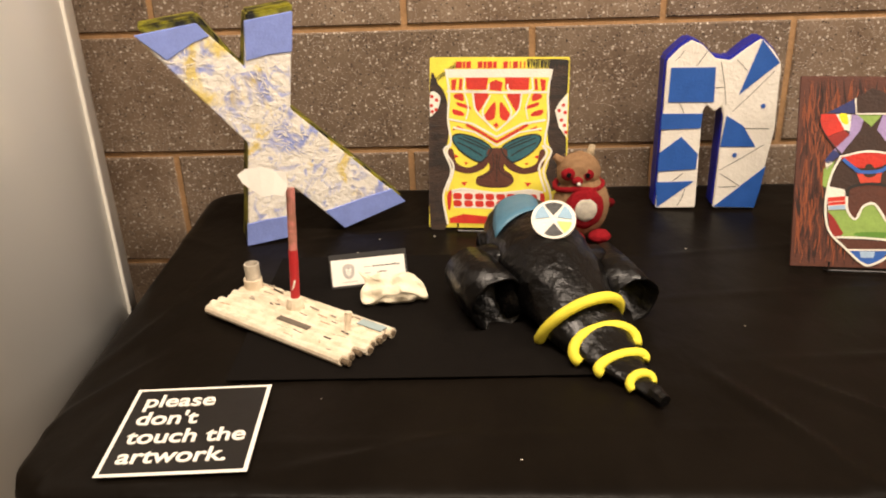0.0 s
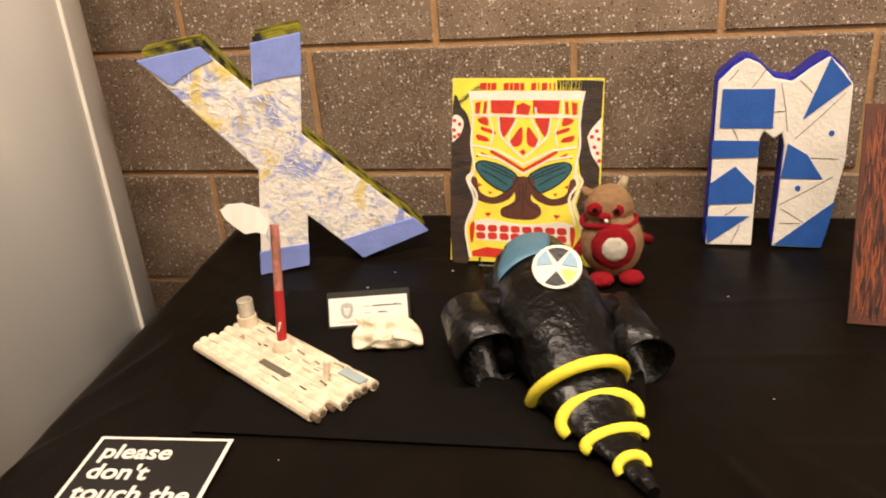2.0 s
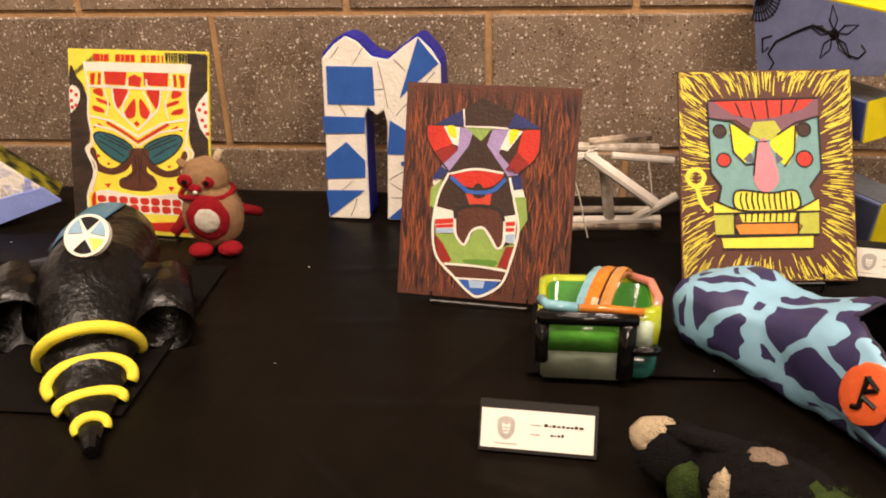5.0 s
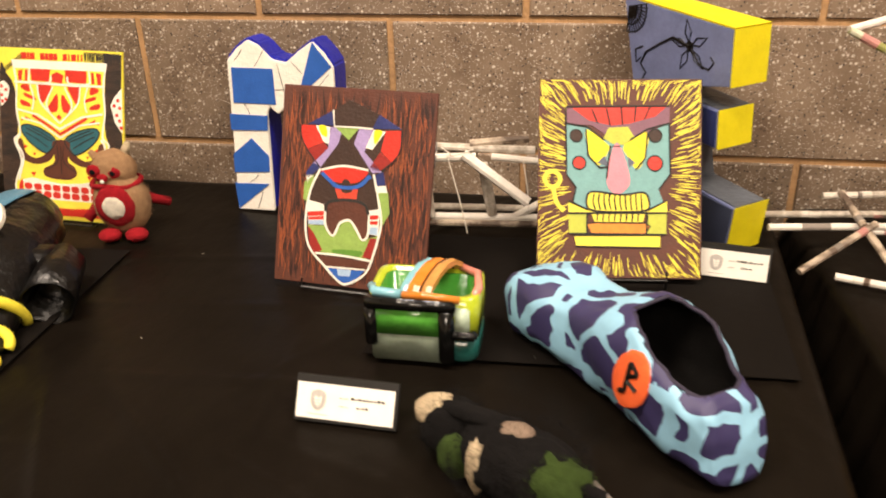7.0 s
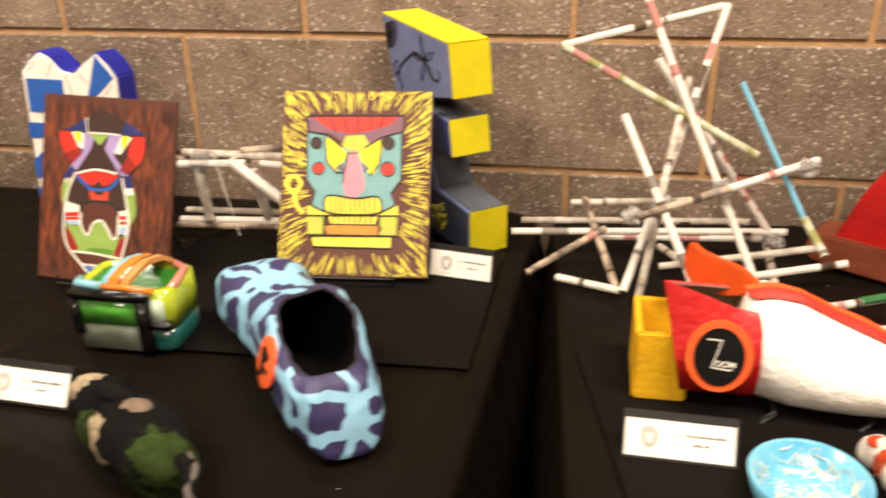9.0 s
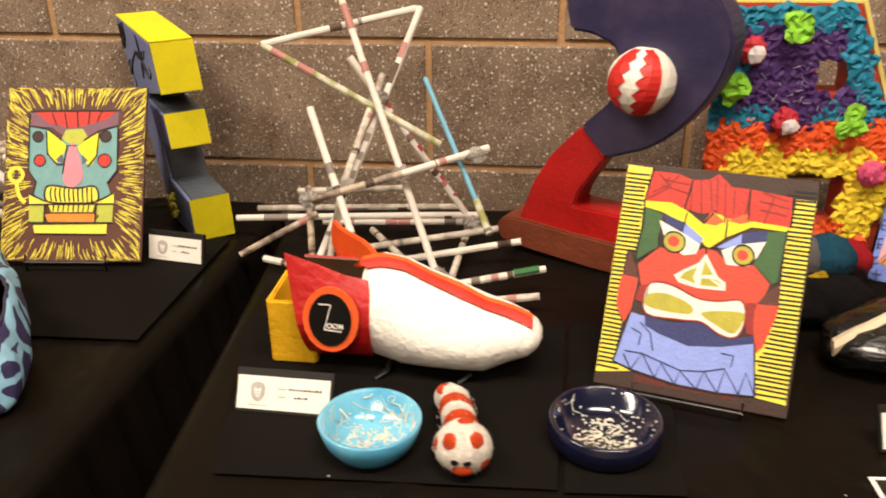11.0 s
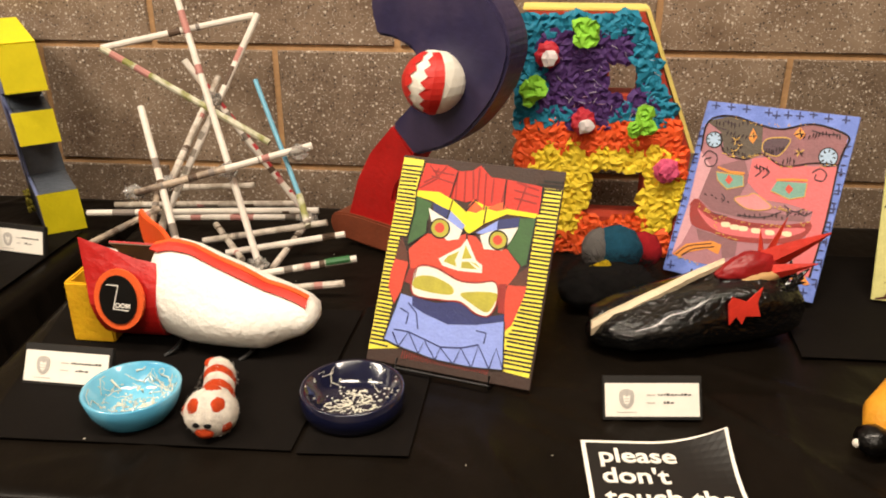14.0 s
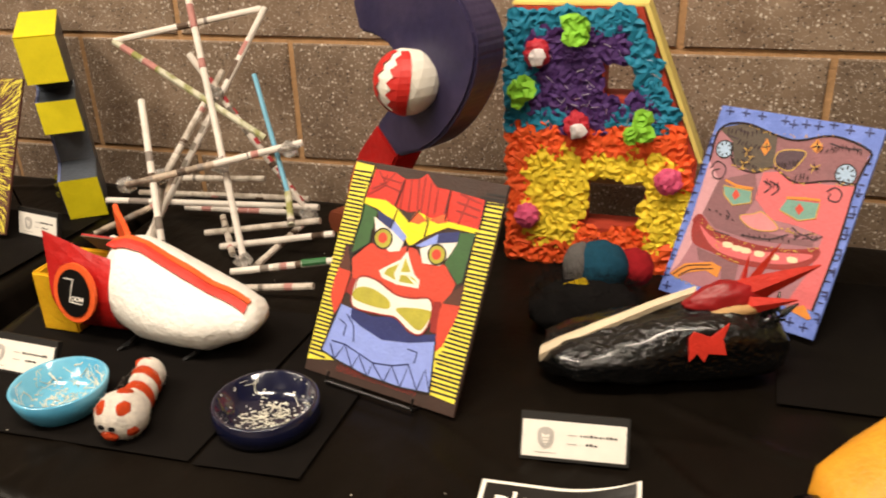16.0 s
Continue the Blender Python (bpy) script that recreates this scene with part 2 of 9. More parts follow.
# ---- tables and cloths ----
def trestle(x0, x1, y0, y1):
    t = thing("folding_table", ((x0 + x1) / 2, (y0 + y1) / 2, 0), "folding table hidden under a black plastic cloth", "table", "display tables")
    steel = mat("grey_steel", "6a6a6a", 0.4, 0.1, 30, 0, 0.8)
    part("tabletop", box(x0, x1, y0, y1, T - 0.045, T - 0.008, 0.006), mat("table_top", "b8b2a6", 0.6), t)
    for x in (x0 + 0.15, x1 - 0.15):
        for y in (y0 + 0.08, y1 - 0.08):
            part("leg", tube([(x, y, 0), (x, y, T - 0.045)], 0.014), steel, t)


def cloth(x0, x1, y0, y1, seed, folds, skew=0.0, flare=(0.3, 0.3), skew_r=0.0):
    """A draped cloth with rounded corners, creased top and rippled skirt."""
    bm = bmesh.new()
    nx, ny = 240, 120
    rc = random.Random(seed + 3)
    creases = [(rc.uniform(x0, x1), y0 + (y1 - y0) * rc.random() ** 1.8, rc.gauss(1.9, 0.7), rc.uniform(0.05, 0.2), rc.uniform(0.0008, 0.0026)) for _ in range(26)]
    grid = []
    for i in range(nx + 1):
        row = []
        for j in range(ny + 1):
            x, y = x0 + (x1 - x0) * i / nx, y0 + (y1 - y0) * j / ny
            ex, ey = min(x - x0, x1 - x), min(y - y0, y1 - y)
            e = min(ex, ey)
            z = T + 0.0012 * noise.noise((x * 5 + seed, y * 5, 0)) + 0.0009 * noise.noise((x * 14 + y * 9 + seed, y * 16, 3))
            for cx, cy, ang, length, high in folds + creases:
                dx, dy = x - cx, y - cy
                s, c = math.sin(ang), math.cos(ang)
                u, v = dx * c + dy * s, -dx * s + dy * c
                if abs(u) < length:
                    z += high * math.exp(-(v / 0.007) ** 2) * (1 - (u / length) ** 2)
            z -= 0.006 * max(0, 1 - e / 0.02) ** 2
            r = 0.05
            if ex < r and ey < r:
                cx, cy = (x0 + r if x < (x0 + x1) / 2 else x1 - r), (y0 + r if y < (y0 + y1) / 2 else y1 - r)
                d = Vector((x - cx, y - cy))
                k = max(abs(d.x), abs(d.y)) / max(d.length, 1e-6)
                x, y = cx + d.x * k, cy + d.y * k
            row.append(bm.verts.new((x + (skew * (1 - i / nx) + skew_r * i / nx) * (1 - j / ny), y, z - 0.001)))
        grid.append(row)
    for i in range(nx):
        for j in range(ny):
            bm.faces.new((grid[i][j], grid[i + 1][j], grid[i + 1][j + 1], grid[i][j + 1]))
    rim = [grid[i][0] for i in range(nx)] + [grid[nx][j] for j in range(ny)] + [grid[i][ny] for i in range(nx, 0, -1)] + [grid[0][j] for j in range(ny, 0, -1)]
    mid = Vector(((x0 + x1) / 2, (y0 + y1) / 2, 0))
    last = rim
    for k, z in enumerate((T - 0.02, T - 0.12, T - 0.3, 0.2, 0.03)):
        ring = []
        for a, v in enumerate(rim):
            out = Vector((v.co.x - mid.x, v.co.y - mid.y, 0))
            n = Vector((0, 0, 0))
            back = 1 - (v.co.y - y0) / (y1 - y0)
            if min(v.co.x - x0 - skew * back, x1 + skew_r * back - v.co.x) < 0.03:
                n.x = math.copysign(1, out.x)
            if min(v.co.y - y0, y1 - v.co.y) < 0.03:
                n.y = math.copysign(1, out.y)
            n = n.normalized() if n.length else out.normalized()
            w = 0.004 + 0.008 * k * (0.5 + 0.5 * math.sin(a * 0.55 + seed)) * (flare[0] if n.x < -0.5 else flare[1] if n.x > 0.5 else 0.3 if n.y > 0.5 else 1)
            w = min(w, 0.026)
            ring.append(bm.verts.new((v.co.x + n.x * w, v.co.y + n.y * w, z)))
        m = len(ring)
        for a in range(m):
            bm.faces.new((last[a], last[(a + 1) % m], ring[(a + 1) % m], ring[a]))
        last = ring
    return solid("tablecloth", bm, CLOTH, "black plastic tablecloth draped over a folding table, lightly creased", "tablecloth", "tablecloths", smooth=True)


trestle(-0.35, 1.06, 0.65, 1.37)
trestle(1.225, 2.70, 0.63, 1.375)
cloth(-0.40, 1.122, 0.62, 1.385, 0.0, [(0.36, 0.72, 2.1, 0.13, 0.0055), (0.47, 0.73, 2.4, 0.16, 0.0045), (-0.345, 0.93, 1.2, 0.16, 0.004), (-0.36, 0.78, 1.0, 0.1, 0.005), (-0.33, 1.02, 1.35, 0.14, 0.003), (-0.05, 0.68, 0.3, 0.12, 0.003), (0.62, 0.69, 2.7, 0.12, 0.003), (0.5, 1.0, 0.1, 0.5, 0.0012), (0.0, 0.7, 0.05, 0.4, 0.0012), (0.57, 0.848, 0.063, 0.26, 0.0022), (0.75, 0.7, -0.3, 0.25, 0.0015), (-0.05, 1.2, 0.2, 0.25, 0.0015), (0.3, 1.1, 0.15, 0.4, 0.0012)], 0.022, (0.05, 6), -0.037)
cloth(1.142, 2.71, 0.62, 1.385, 7.0, [(2.04, 0.76, 2.3, 0.2, 0.005), (2.08, 0.87, -0.45, 0.2, 0.004), (1.74, 0.70, 2.0, 0.09, 0.005), (1.80, 0.75, 2.5, 0.1, 0.003), (1.45, 0.98, 0.1, 0.25, 0.0014), (1.8, 0.8, 2.6, 0.2, 0.0016), (1.95, 0.855, 0.03, 0.5, 0.0012), (1.75, 0.7, 1.9, 0.1, 0.002), (1.32, 0.68, 0.4, 0.15, 0.0015)], 0.058, (6, 0.3))


def paper_sheet(corners, lift):
    bm = bmesh.new()
    lo = [bm.verts.new((x, y, T + lift)) for x, y in corners]
    hi = [bm.verts.new((x, y, T + lift + 0.0006)) for x, y in corners]
    bm.faces.new(lo), bm.faces.new(hi)
    for k in range(4):
        bm.faces.new((lo[k], lo[(k + 1) % 4], hi[(k + 1) % 4], hi[k]))
    return solid("paper_mat", bm, MAT_PAPER, "matt black paper sheet laid on the tablecloth", "paper mat", "paper mats")


L = 0.0026
paper_sheet([(-0.216, 0.796), (0.24, 0.805), (0.235, 1.11), (-0.22, 1.10)], L)
paper_sheet([(0.62, 0.903), (1.076, 0.914), (1.084, 1.215), (0.63, 1.205)], L + 0.0015)
paper_sheet([(1.252, 0.696), (1.568, 0.707), (1.58, 1.0), (1.188, 0.985)], L)
paper_sheet([(1.574, 0.704), (1.683, 0.711), (1.69, 1.02), (1.585, 1.01)], L)
paper_sheet([(2.110, 0.942), (2.56, 0.95), (2.57, 1.25), (2.12, 1.24)], L)

# ---- the metal column in the corner ----
COL = (-0.65, 1.09, 0.19)
col = thing("column", (COL[0], COL[1], 0), "round satin metal column with a thin bright seam strip", "column")
part("shell", lathe([(COL[2], 0), (COL[2], 2.75)], (COL[0], COL[1], 0), 96), mat("satin_steel", "f8f7f4", 0.36, 0.05, 3, 0.0, 0.25, stretch=(1, 1, 0.2)), col, smooth=True)
a = radians(5)
part("seam_strip", tube([(COL[0] + COL[2] * math.cos(a), COL[1] + COL[2] * math.sin(a), 0.01), (COL[0] + COL[2] * math.cos(a), COL[1] + COL[2] * math.sin(a), 2.74)], 0.0035, 8), mat("bright_strip", "f0ece0", 0.35, 0.05, 30, 0), col)


# ---- painted panels on wire easels ----
def easel(m, w, parent_label="small black wire easel"):
    """A bent wire stand under and behind a panel."""
    ob = thing("wire_easel", m.translation, "small black wire easel holding a painted panel", "easel", "wire easels")
    a, b = w * 0.22, w * 0.78
    foot = lambda x, y: Vector(((m @ Vector((x, y, 0))).x, (m @ Vector((x, y, 0))).y, T + 0.004))
    low = [m @ Vector((a, -0.014, 0.008)), m @ Vector((a, -0.014, -0.003)), m @ Vector((a, 0.006, -0.003))]
    low2 = [m @ Vector((b, -0.014, 0.008)), m @ Vector((b, -0.014, -0.003)), m @ Vector((b, 0.006, -0.003))]
    part("front_bar", tube([low[0], low[1], low2[1], low2[0]], 0.0016, 6), WIRE, ob)
    for q, x in ((low, a), (low2, b)):
        part("side_wire", tube([q[1], q[2], m @ Vector((x, 0.008, 0.13))], 0.0016, 6), WIRE, ob)
        part("foot_wire", tube([q[1], foot(x, -0.012)], 0.0016, 6), WIRE, ob)
        part("back_leg", tube([m @ Vector((x, 0.008, 0.13)), foot(x, 0.12)], 0.0016, 6), WIRE, ob)
    return ob


def panel(m, w, h, material, label):
    t = thing("painted_panel", m, label, "painting", "painted panels")
    bm = box(0, w, 0, 0.0045, 0, h, 0.0006)
    part("board", bm, material, t, m=m)
    easel(m, w)
    t["w"], t["h"] = w, h
    return t


def paint(t, name, material, layer, points, smooth=False, mirror=None, label=""):
    """A patch of raised paint on a panel; points in hundredths of its width and height from the lower left."""
    w, h = t["w"], t["h"]
    for flip in ((False, True) if mirror is not None else (False,)):
        pts = [((2 * mirror - u if flip else u) * w / 100, v * h / 100) for u, v in points]
        if smooth:
            pts = rounded(pts, 4)
        part(name, prism(pts, -0.0002 - 0.00022 * layer, 0.0004), material, t, label, m=t.matrix_basis)


def stroke(t, name, material, layer, points, width=1.2, closed=False, mirror=None, smooth=True, bm=None):
    """A brush line of even width along points, in hundredths of the panel."""
    w, h = t["w"], t["h"]
    for flip in ((False, True) if mirror is not None else (False,)):
        pts = [Vector(((2 * mirror - u if flip else u) * w / 100, v * h / 100)) for u, v in points]
        if smooth and len(pts) > 2:
            if closed:
                pts = [Vector(p) for p in rounded(pts, 4)]
            else:
                ext = [pts[0] * 2 - pts[1]] + pts + [pts[-1] * 2 - pts[-2]]
                out = []
                for i in range(1, len(ext) - 2):
                    p0, p1, p2, p3 = ext[i - 1:i + 3]
                    for s in range(4):
                        k = s / 4
                        out.append(0.5 * (2 * p1 + (p2 - p0) * k + (2 * p0 - 5 * p1 + 4 * p2 - p3) * k * k + (3 * p1 - p0 - 3 * p2 + p3) * k ** 3))
                pts = out + [ext[-2]]
        own = bmesh.new() if bm is None else bm
        n, half = len(pts), width * w / 200
        left, right = [], []
        for i, p in enumerate(pts):
            d = (pts[(i + 1) % n] - pts[i - 1]) if closed else (pts[min(i + 1, n - 1)] - pts[max(i - 1, 0)])
            d = Vector((-d.y, d.x)).normalized() * half * (1 + 0.25 * noise.noise((p.x * 150, p.y * 150, layer)))
            y = -0.0003 - 0.00022 * layer
            left.append(own.verts.new((p.x + d.x, y, p.y + d.y))), right.append(own.verts.new((p.x - d.x, y, p.y - d.y)))
        for i in range(n if closed else n - 1):
            j = (i + 1) % n
            own.faces.new((left[i], left[j], right[j], right[i]))
        if bm is None:
            own.normal_update()
            bmesh.ops.solidify(own, geom=own.faces[:], thickness=0.0002)
            part(name, own, material, t, m=t.matrix_basis)


def strokes(t, name, material, layer, lines, width, label="", blunt=False):
    """Many short tapering brush marks, joined as one coat."""
    w, h = t["w"], t["h"]
    bm = bmesh.new()
    y = -0.0003 - 0.00022 * layer
    for (u0, v0), (u1, v1), k in lines:
        p, q = Vector((u0 * w / 100, v0 * h / 100)), Vector((u1 * w / 100, v1 * h / 100))
        d = q - p
        s = Vector((-d.y, d.x)).normalized() * width * k * w / 200
        mid = p + d * 0.45 + s * random.uniform(-0.5, 0.5)
        vs = [bm.verts.new((a.x, y, a.y)) for a in ((p - s, q - s, q + s, p + s) if blunt else (p - s * 0.6, mid - s, q, mid + s, p + s * 0.6))]
        bm.faces.new(vs)
    ob = part(name, bm, material, t, label, m=t.matrix_basis)
    ob["kind"] = "stuff"
    return ob


P1M, P1W, P1H = pose(0.0815, 1.197, 0.744, -16.6, 0.7, -3.0) @ pose(-0.1015, 0, 0), 0.203, 0.25
P2M, P2W, P2H = pose(0.563, 1.046, 0.745, -20.5, 0.6, -5.3) @ pose(-0.0995, 0, 0), 0.199, 0.246
P3M, P3W, P3H = pose(0.8957, 1.0915, 0.7565, -29.8, 0.1, 4.9) @ pose(-0.100, 0, 0), 0.2, 0.248
P4M, P4W, P4H = pose(1.6076, 0.8815, 0.7462, -31.3, -0.3, -14.4), 0.195, 0.2438
P5M, P5W, P5H = pose(1.9777, 1.1574, 0.7505, -30.7, -1.6, -28.9), 0.2, 0.25


# ---- tall letter X ----
XM = Matrix(((0.9256, -0.3785, 0, -0.2837), (0.3785, 0.9256, 0.011, 1.1536), (0, -0.011, 1, T + 0.001), (0, 0, 0, 1)))
lx = thing("letter_x", XM, "papier-mache letter X, marbled white with periwinkle blue ends", "letter sculpture", "letter sculptures")
XO = [(-0.104, 0.311), (-0.026, 0.319), (0.028, 0.258), (0.036, 0.317), (0.099, 0.324), (0.083, 0.193), (0.242, 0.03), (0.145, 0.003), (0.076, 0.078), (0.067, 0.004), (0.0, 0.0), (0.02, 0.152)]
XMARB = mat("marbled_white_paint", "f6f1e6", 0.7, 0.06, 26, 0.6)
nt = XMARB.node_tree
last = nt.nodes["Principled BSDF"].inputs["Base Color"].links[0].from_socket
tcx = nt.nodes.new("ShaderNodeTexCoord")
for scale, lo, hi, c, seed in ((17, 0.53, 0.63, "7389dc", 0.0), (40, 0.55, 0.68, "8c9fe4", 3.0), (13, 0.57, 0.66, "e8cc3c", 9.0), (60, 0.55, 0.75, "cfc8bc", 5.0)):
    nz, mr, mx, mp = (nt.nodes.new("ShaderNode" + k) for k in ("TexNoise", "MapRange", "Mix", "Mapping"))
    nz.inputs["Scale"].default_value, nz.inputs["Detail"].default_value, nz.inputs["Distortion"].default_value = scale, 8, 1.6
    mp.inputs["Location"].default_value = (seed, seed, 0)
    mr.inputs["From Min"].default_value, mr.inputs["From Max"].default_value, mr.inputs["To Max"].default_value = lo, hi, 0.75
    mx.data_type = "RGBA"
    mx.inputs["B"].default_value = lin(c)
    nt.links.new(tcx.outputs["Object"], mp.inputs[0]), nt.links.new(mp.outputs[0], nz.inputs["Vector"]), nt.links.new(nz.outputs["Fac"], mr.inputs["Value"])
    nt.links.new(mr.outputs[0], mx.inputs["Factor"]), nt.links.new(last, mx.inputs["A"])
    last = mx.outputs["Result"]
nt.links.new(last, nt.nodes["Principled BSDF"].inputs["Base Color"])
part("core", prism([(u + (0.004 if v > 0.3 else 0), v + (0.011 if v > 0.3 else 0.004 if u > 0.08 and v > 0.02 else 0)) for u, v in XO], 0.003, 0.052, 0.003), mat("dark_olive_paint", "17170c", 0.5, 0.3, 45, 0.3, second="8f8a1e"), lx, "black and yellow-green sides", m=XM)
part("face", prism(XO, -0.003, 0.0035, 0.0015, 0.0008), XMARB, lx, m=XM)
for k, pts in enumerate(([(-0.105, 0.312), (-0.026, 0.3205), (-0.012, 0.303), (-0.035, 0.296), (-0.06, 0.282), (-0.07, 0.277)], [(0.035, 0.318), (0.1, 0.325), (0.094, 0.272), (0.06, 0.271), (0.031, 0.266)], [(-0.001, -0.001), (0.068, 0.003), (0.072, 0.036), (0.03, 0.036), (0.003, 0.033)], [(0.145, 0.002), (0.243, 0.029), (0.222, 0.052), (0.18, 0.046), (0.118, 0.034)])):
    part("painted_end", prism(pts, -0.0048, 0.003, 0.0008), PERI, lx, "periwinkle blue painted end", m=XM)
# brushed ridges of cream paint over the middle
random.seed(5)
for name, col_, count in (("cream_ridging", mat("cream_ridge", "fbf6ec", 0.7, 0.05, 60, 0), 260),):
    bm = bmesh.new()
    made = 0
    while made < count:
        s = random.random()
        if random.random() < 0.62:
            u, v = -0.055 + 0.25 * s + random.gauss(0, 0.018), 0.29 - 0.25 * s + random.gauss(0, 0.012)
        else:
            u, v = 0.06 - 0.02 * s + random.gauss(0, 0.018), 0.265 - 0.22 * s
        inside, n = False, len(XO)
        for i in range(n):
            (x1, z1), (x2, z2) = XO[i], XO[(i + 1) % n]
            for du, dv in ((0, 0),):
                if (z1 > v) != (z2 > v) and u < (x2 - x1) * (v - z1) / (z2 - z1) + x1:
                    inside = not inside
        if not inside or v > 0.30 or v < 0.042 or (u > 0.03 and v > 0.268) or (u > 0.2):
            continue
        made += 1
        ang, ln = random.gauss(-0.7, 0.6), random.uniform(0.004, 0.018)
        wd = random.uniform(0.0005, 0.0014)
        d, e = Vector((math.cos(ang), math.sin(ang))), Vector((-math.sin(ang), math.cos(ang)))
        c, f = Vector((u, v)), -0.0037 - 0.0005 * random.random()
        vs = [bm.verts.new((c.x + d.x * a_ * ln + e.x * b_ * wd, f, c.y + d.y * a_ * ln + e.y * b_ * wd)) for a_, b_ in ((-0.5, 0), (-0.1, -1), (0.5, 0.2), (0.1, 1))]
        bm.faces.new(vs)
    ob = part(name, bm, col_, lx, m=XM)
    ob["kind"] = "stuff"

# ---- letter M ----
MR = Matrix(((0.9977, 0.068, 0.0059, 0.332), (-0.068, 0.994, 0.0863, 1.272), (0, -0.0865, 0.9962, T + 0.001), (0, 0, 0, 1)))
lm = thing("letter_m", MR, "papier-mache letter M with white front, blue shapes and deep blue sides", "letter sculpture", "letter sculptures")
MO = [(-0.003, 0.0), (-0.001, 0.12), (0.001, 0.225), (0.018, 0.243), (0.034, 0.254), (0.05, 0.247), (0.069, 0.228), (0.091, 0.224), (0.113, 0.242), (0.132, 0.255), (0.15, 0.238), (0.162, 0.22), (0.163, 0.121), (0.145, 0.001), (0.084, 0.001), (0.088, 0.14), (0.084, 0.158), (0.074, 0.15), (0.062, 0.16), (0.057, 0.15), (0.057, 0.001)]
part("core", prism([(x * 1.02 - 0.003, z * 1.015) for x, z in MO], 0.004, 0.052, 0.003, 0.0016), DBLUE, lm, "deep blue painted sides", m=MR)
part("face", prism(MO, -0.002, 0.0045, 0.0012, 0.0007), mat("cracked_white_paint", "f2ece0", 0.55, 0.07, 40, 0.3), lm, m=MR)
for name, pts in (("square", [(0.007, 0.215), (0.071, 0.215), (0.072, 0.164), (0.006, 0.164)]), ("long_triangle", [(0.133, 0.2535), (0.16, 0.221), (0.107, 0.175)]), ("bar", [(-0.002, 0.147), (0.0575, 0.147), (0.056, 0.125), (-0.002, 0.123)]), ("house_shape", [(-0.002, 0.087), (0.029, 0.112), (0.055, 0.086), (0.054, 0.062), (-0.003, 0.058)]), ("triangle", [(-0.004, 0.041), (0.052, 0.043), (-0.001, 0.001)]), ("wedge", [(0.092, 0.144), (0.117, 0.129), (0.138, 0.097), (0.087, 0.097)]), ("foot_triangle", [(0.156, 0.067), (0.151, 0.032), (0.145, 0.002), (0.085, 0.003)])):
    part(name, prism(pts, -0.0032, -0.001), BLUE, lm, "blue painted shape", m=MR)
for c in ((0.143, 0.158), (0.109, 0.084)):
    part("dot", prism([(c[0] + 0.0035 * math.cos(k * 0.6283), c[1] + 0.0035 * math.sin(k * 0.6283)) for k in range(10)], -0.0032, -0.001), BLUE, lm, m=MR)
for p, q in (((0.078, 0.222), (0.09, 0.16)), ((0.013, 0.225), (0.025, 0.24)), ((0.043, 0.217), (0.058, 0.24)), ((0.155, 0.21), (0.1, 0.15)), ((0.1, 0.225), (0.115, 0.21)), ((0.112, 0.125), (0.155, 0.124)), ((0.088, 0.06), (0.15, 0.1)), ((0.09, 0.055), (0.12, 0.036)), ((0.09, 0.034), (0.116, 0.035)), ((0.022, 0.163), (0.03, 0.148)), ((0.07, 0.185), (0.085, 0.186)), ((0.02, 0.043), (0.035, 0.056)), ((0.03, 0.004), (0.04, 0.03))):
    part("crack_line", tube([(p[0], -0.0022, p[1]), ((p[0] + q[0]) / 2 + 0.001, -0.0024, (p[1] + q[1]) / 2), (q[0], -0.0022, q[1])], 0.0005, 4), PEN, lm, m=MR)

# ---- letter E ----
ED = Vector((0.62, -0.79, 0)).normalized()
EM = Matrix(((ED.x, -ED.y, 0, 1.03), (ED.y, ED.x, 0, 1.19), (0, 0, 1, T + 0.001), (0, 0, 0, 1)))
ELEAN = Matrix(((ED.x, -ED.y, -0.059, 1.038), (ED.y, ED.x, -0.046, 1.196), (0, 0, 1, T + 0.001), (0, 0, 0, 1)))
le = thing("letter_e", EM, "slate blue cardboard letter E with yellow ends and drawn flowers", "letter sculpture", "letter sculptures")
SLATE = mat("slate_blue_paint", "7883ae", 0.55, 0.2, 30, 0.2)
GREYB = mat("grey_blue_paint", "5d646e", 0.35, 0.3, 20, 0.3)
EO = [(-0.135, 0.0), (-0.002, 0.004), (0.008, 0.072), (-0.085, 0.078), (-0.095, 0.142), (-0.030, 0.142), (-0.031, 0.192), (-0.11, 0.197), (-0.115, 0.205), (-0.015, 0.226), (-0.015, 0.295), (-0.21, 0.306), (-0.19, 0.19), (-0.155, 0.08)]
part("body", prism(EO, 0.003, 0.058, 0.002), GREYB, le, "glossy grey-blue sides", m=ELEAN)
part("face", prism(EO, -0.001, 0.0032, 0.0008), SLATE, le, m=ELEAN)
part("middle_panel", prism([(-0.09, 0.144), (-0.032, 0.144), (-0.032, 0.19), (-0.1, 0.192)], -0.0022, 0.001), mat("navy_paint", "2e3a72", 0.5), le, m=ELEAN)
part("lower_panel", prism([(-0.13, 0.004), (-0.004, 0.007), (0.006, 0.07), (-0.1, 0.074)], -0.0022, 0.001), mat("dark_slate_paint", "454c63", 0.5), le, m=ELEAN)
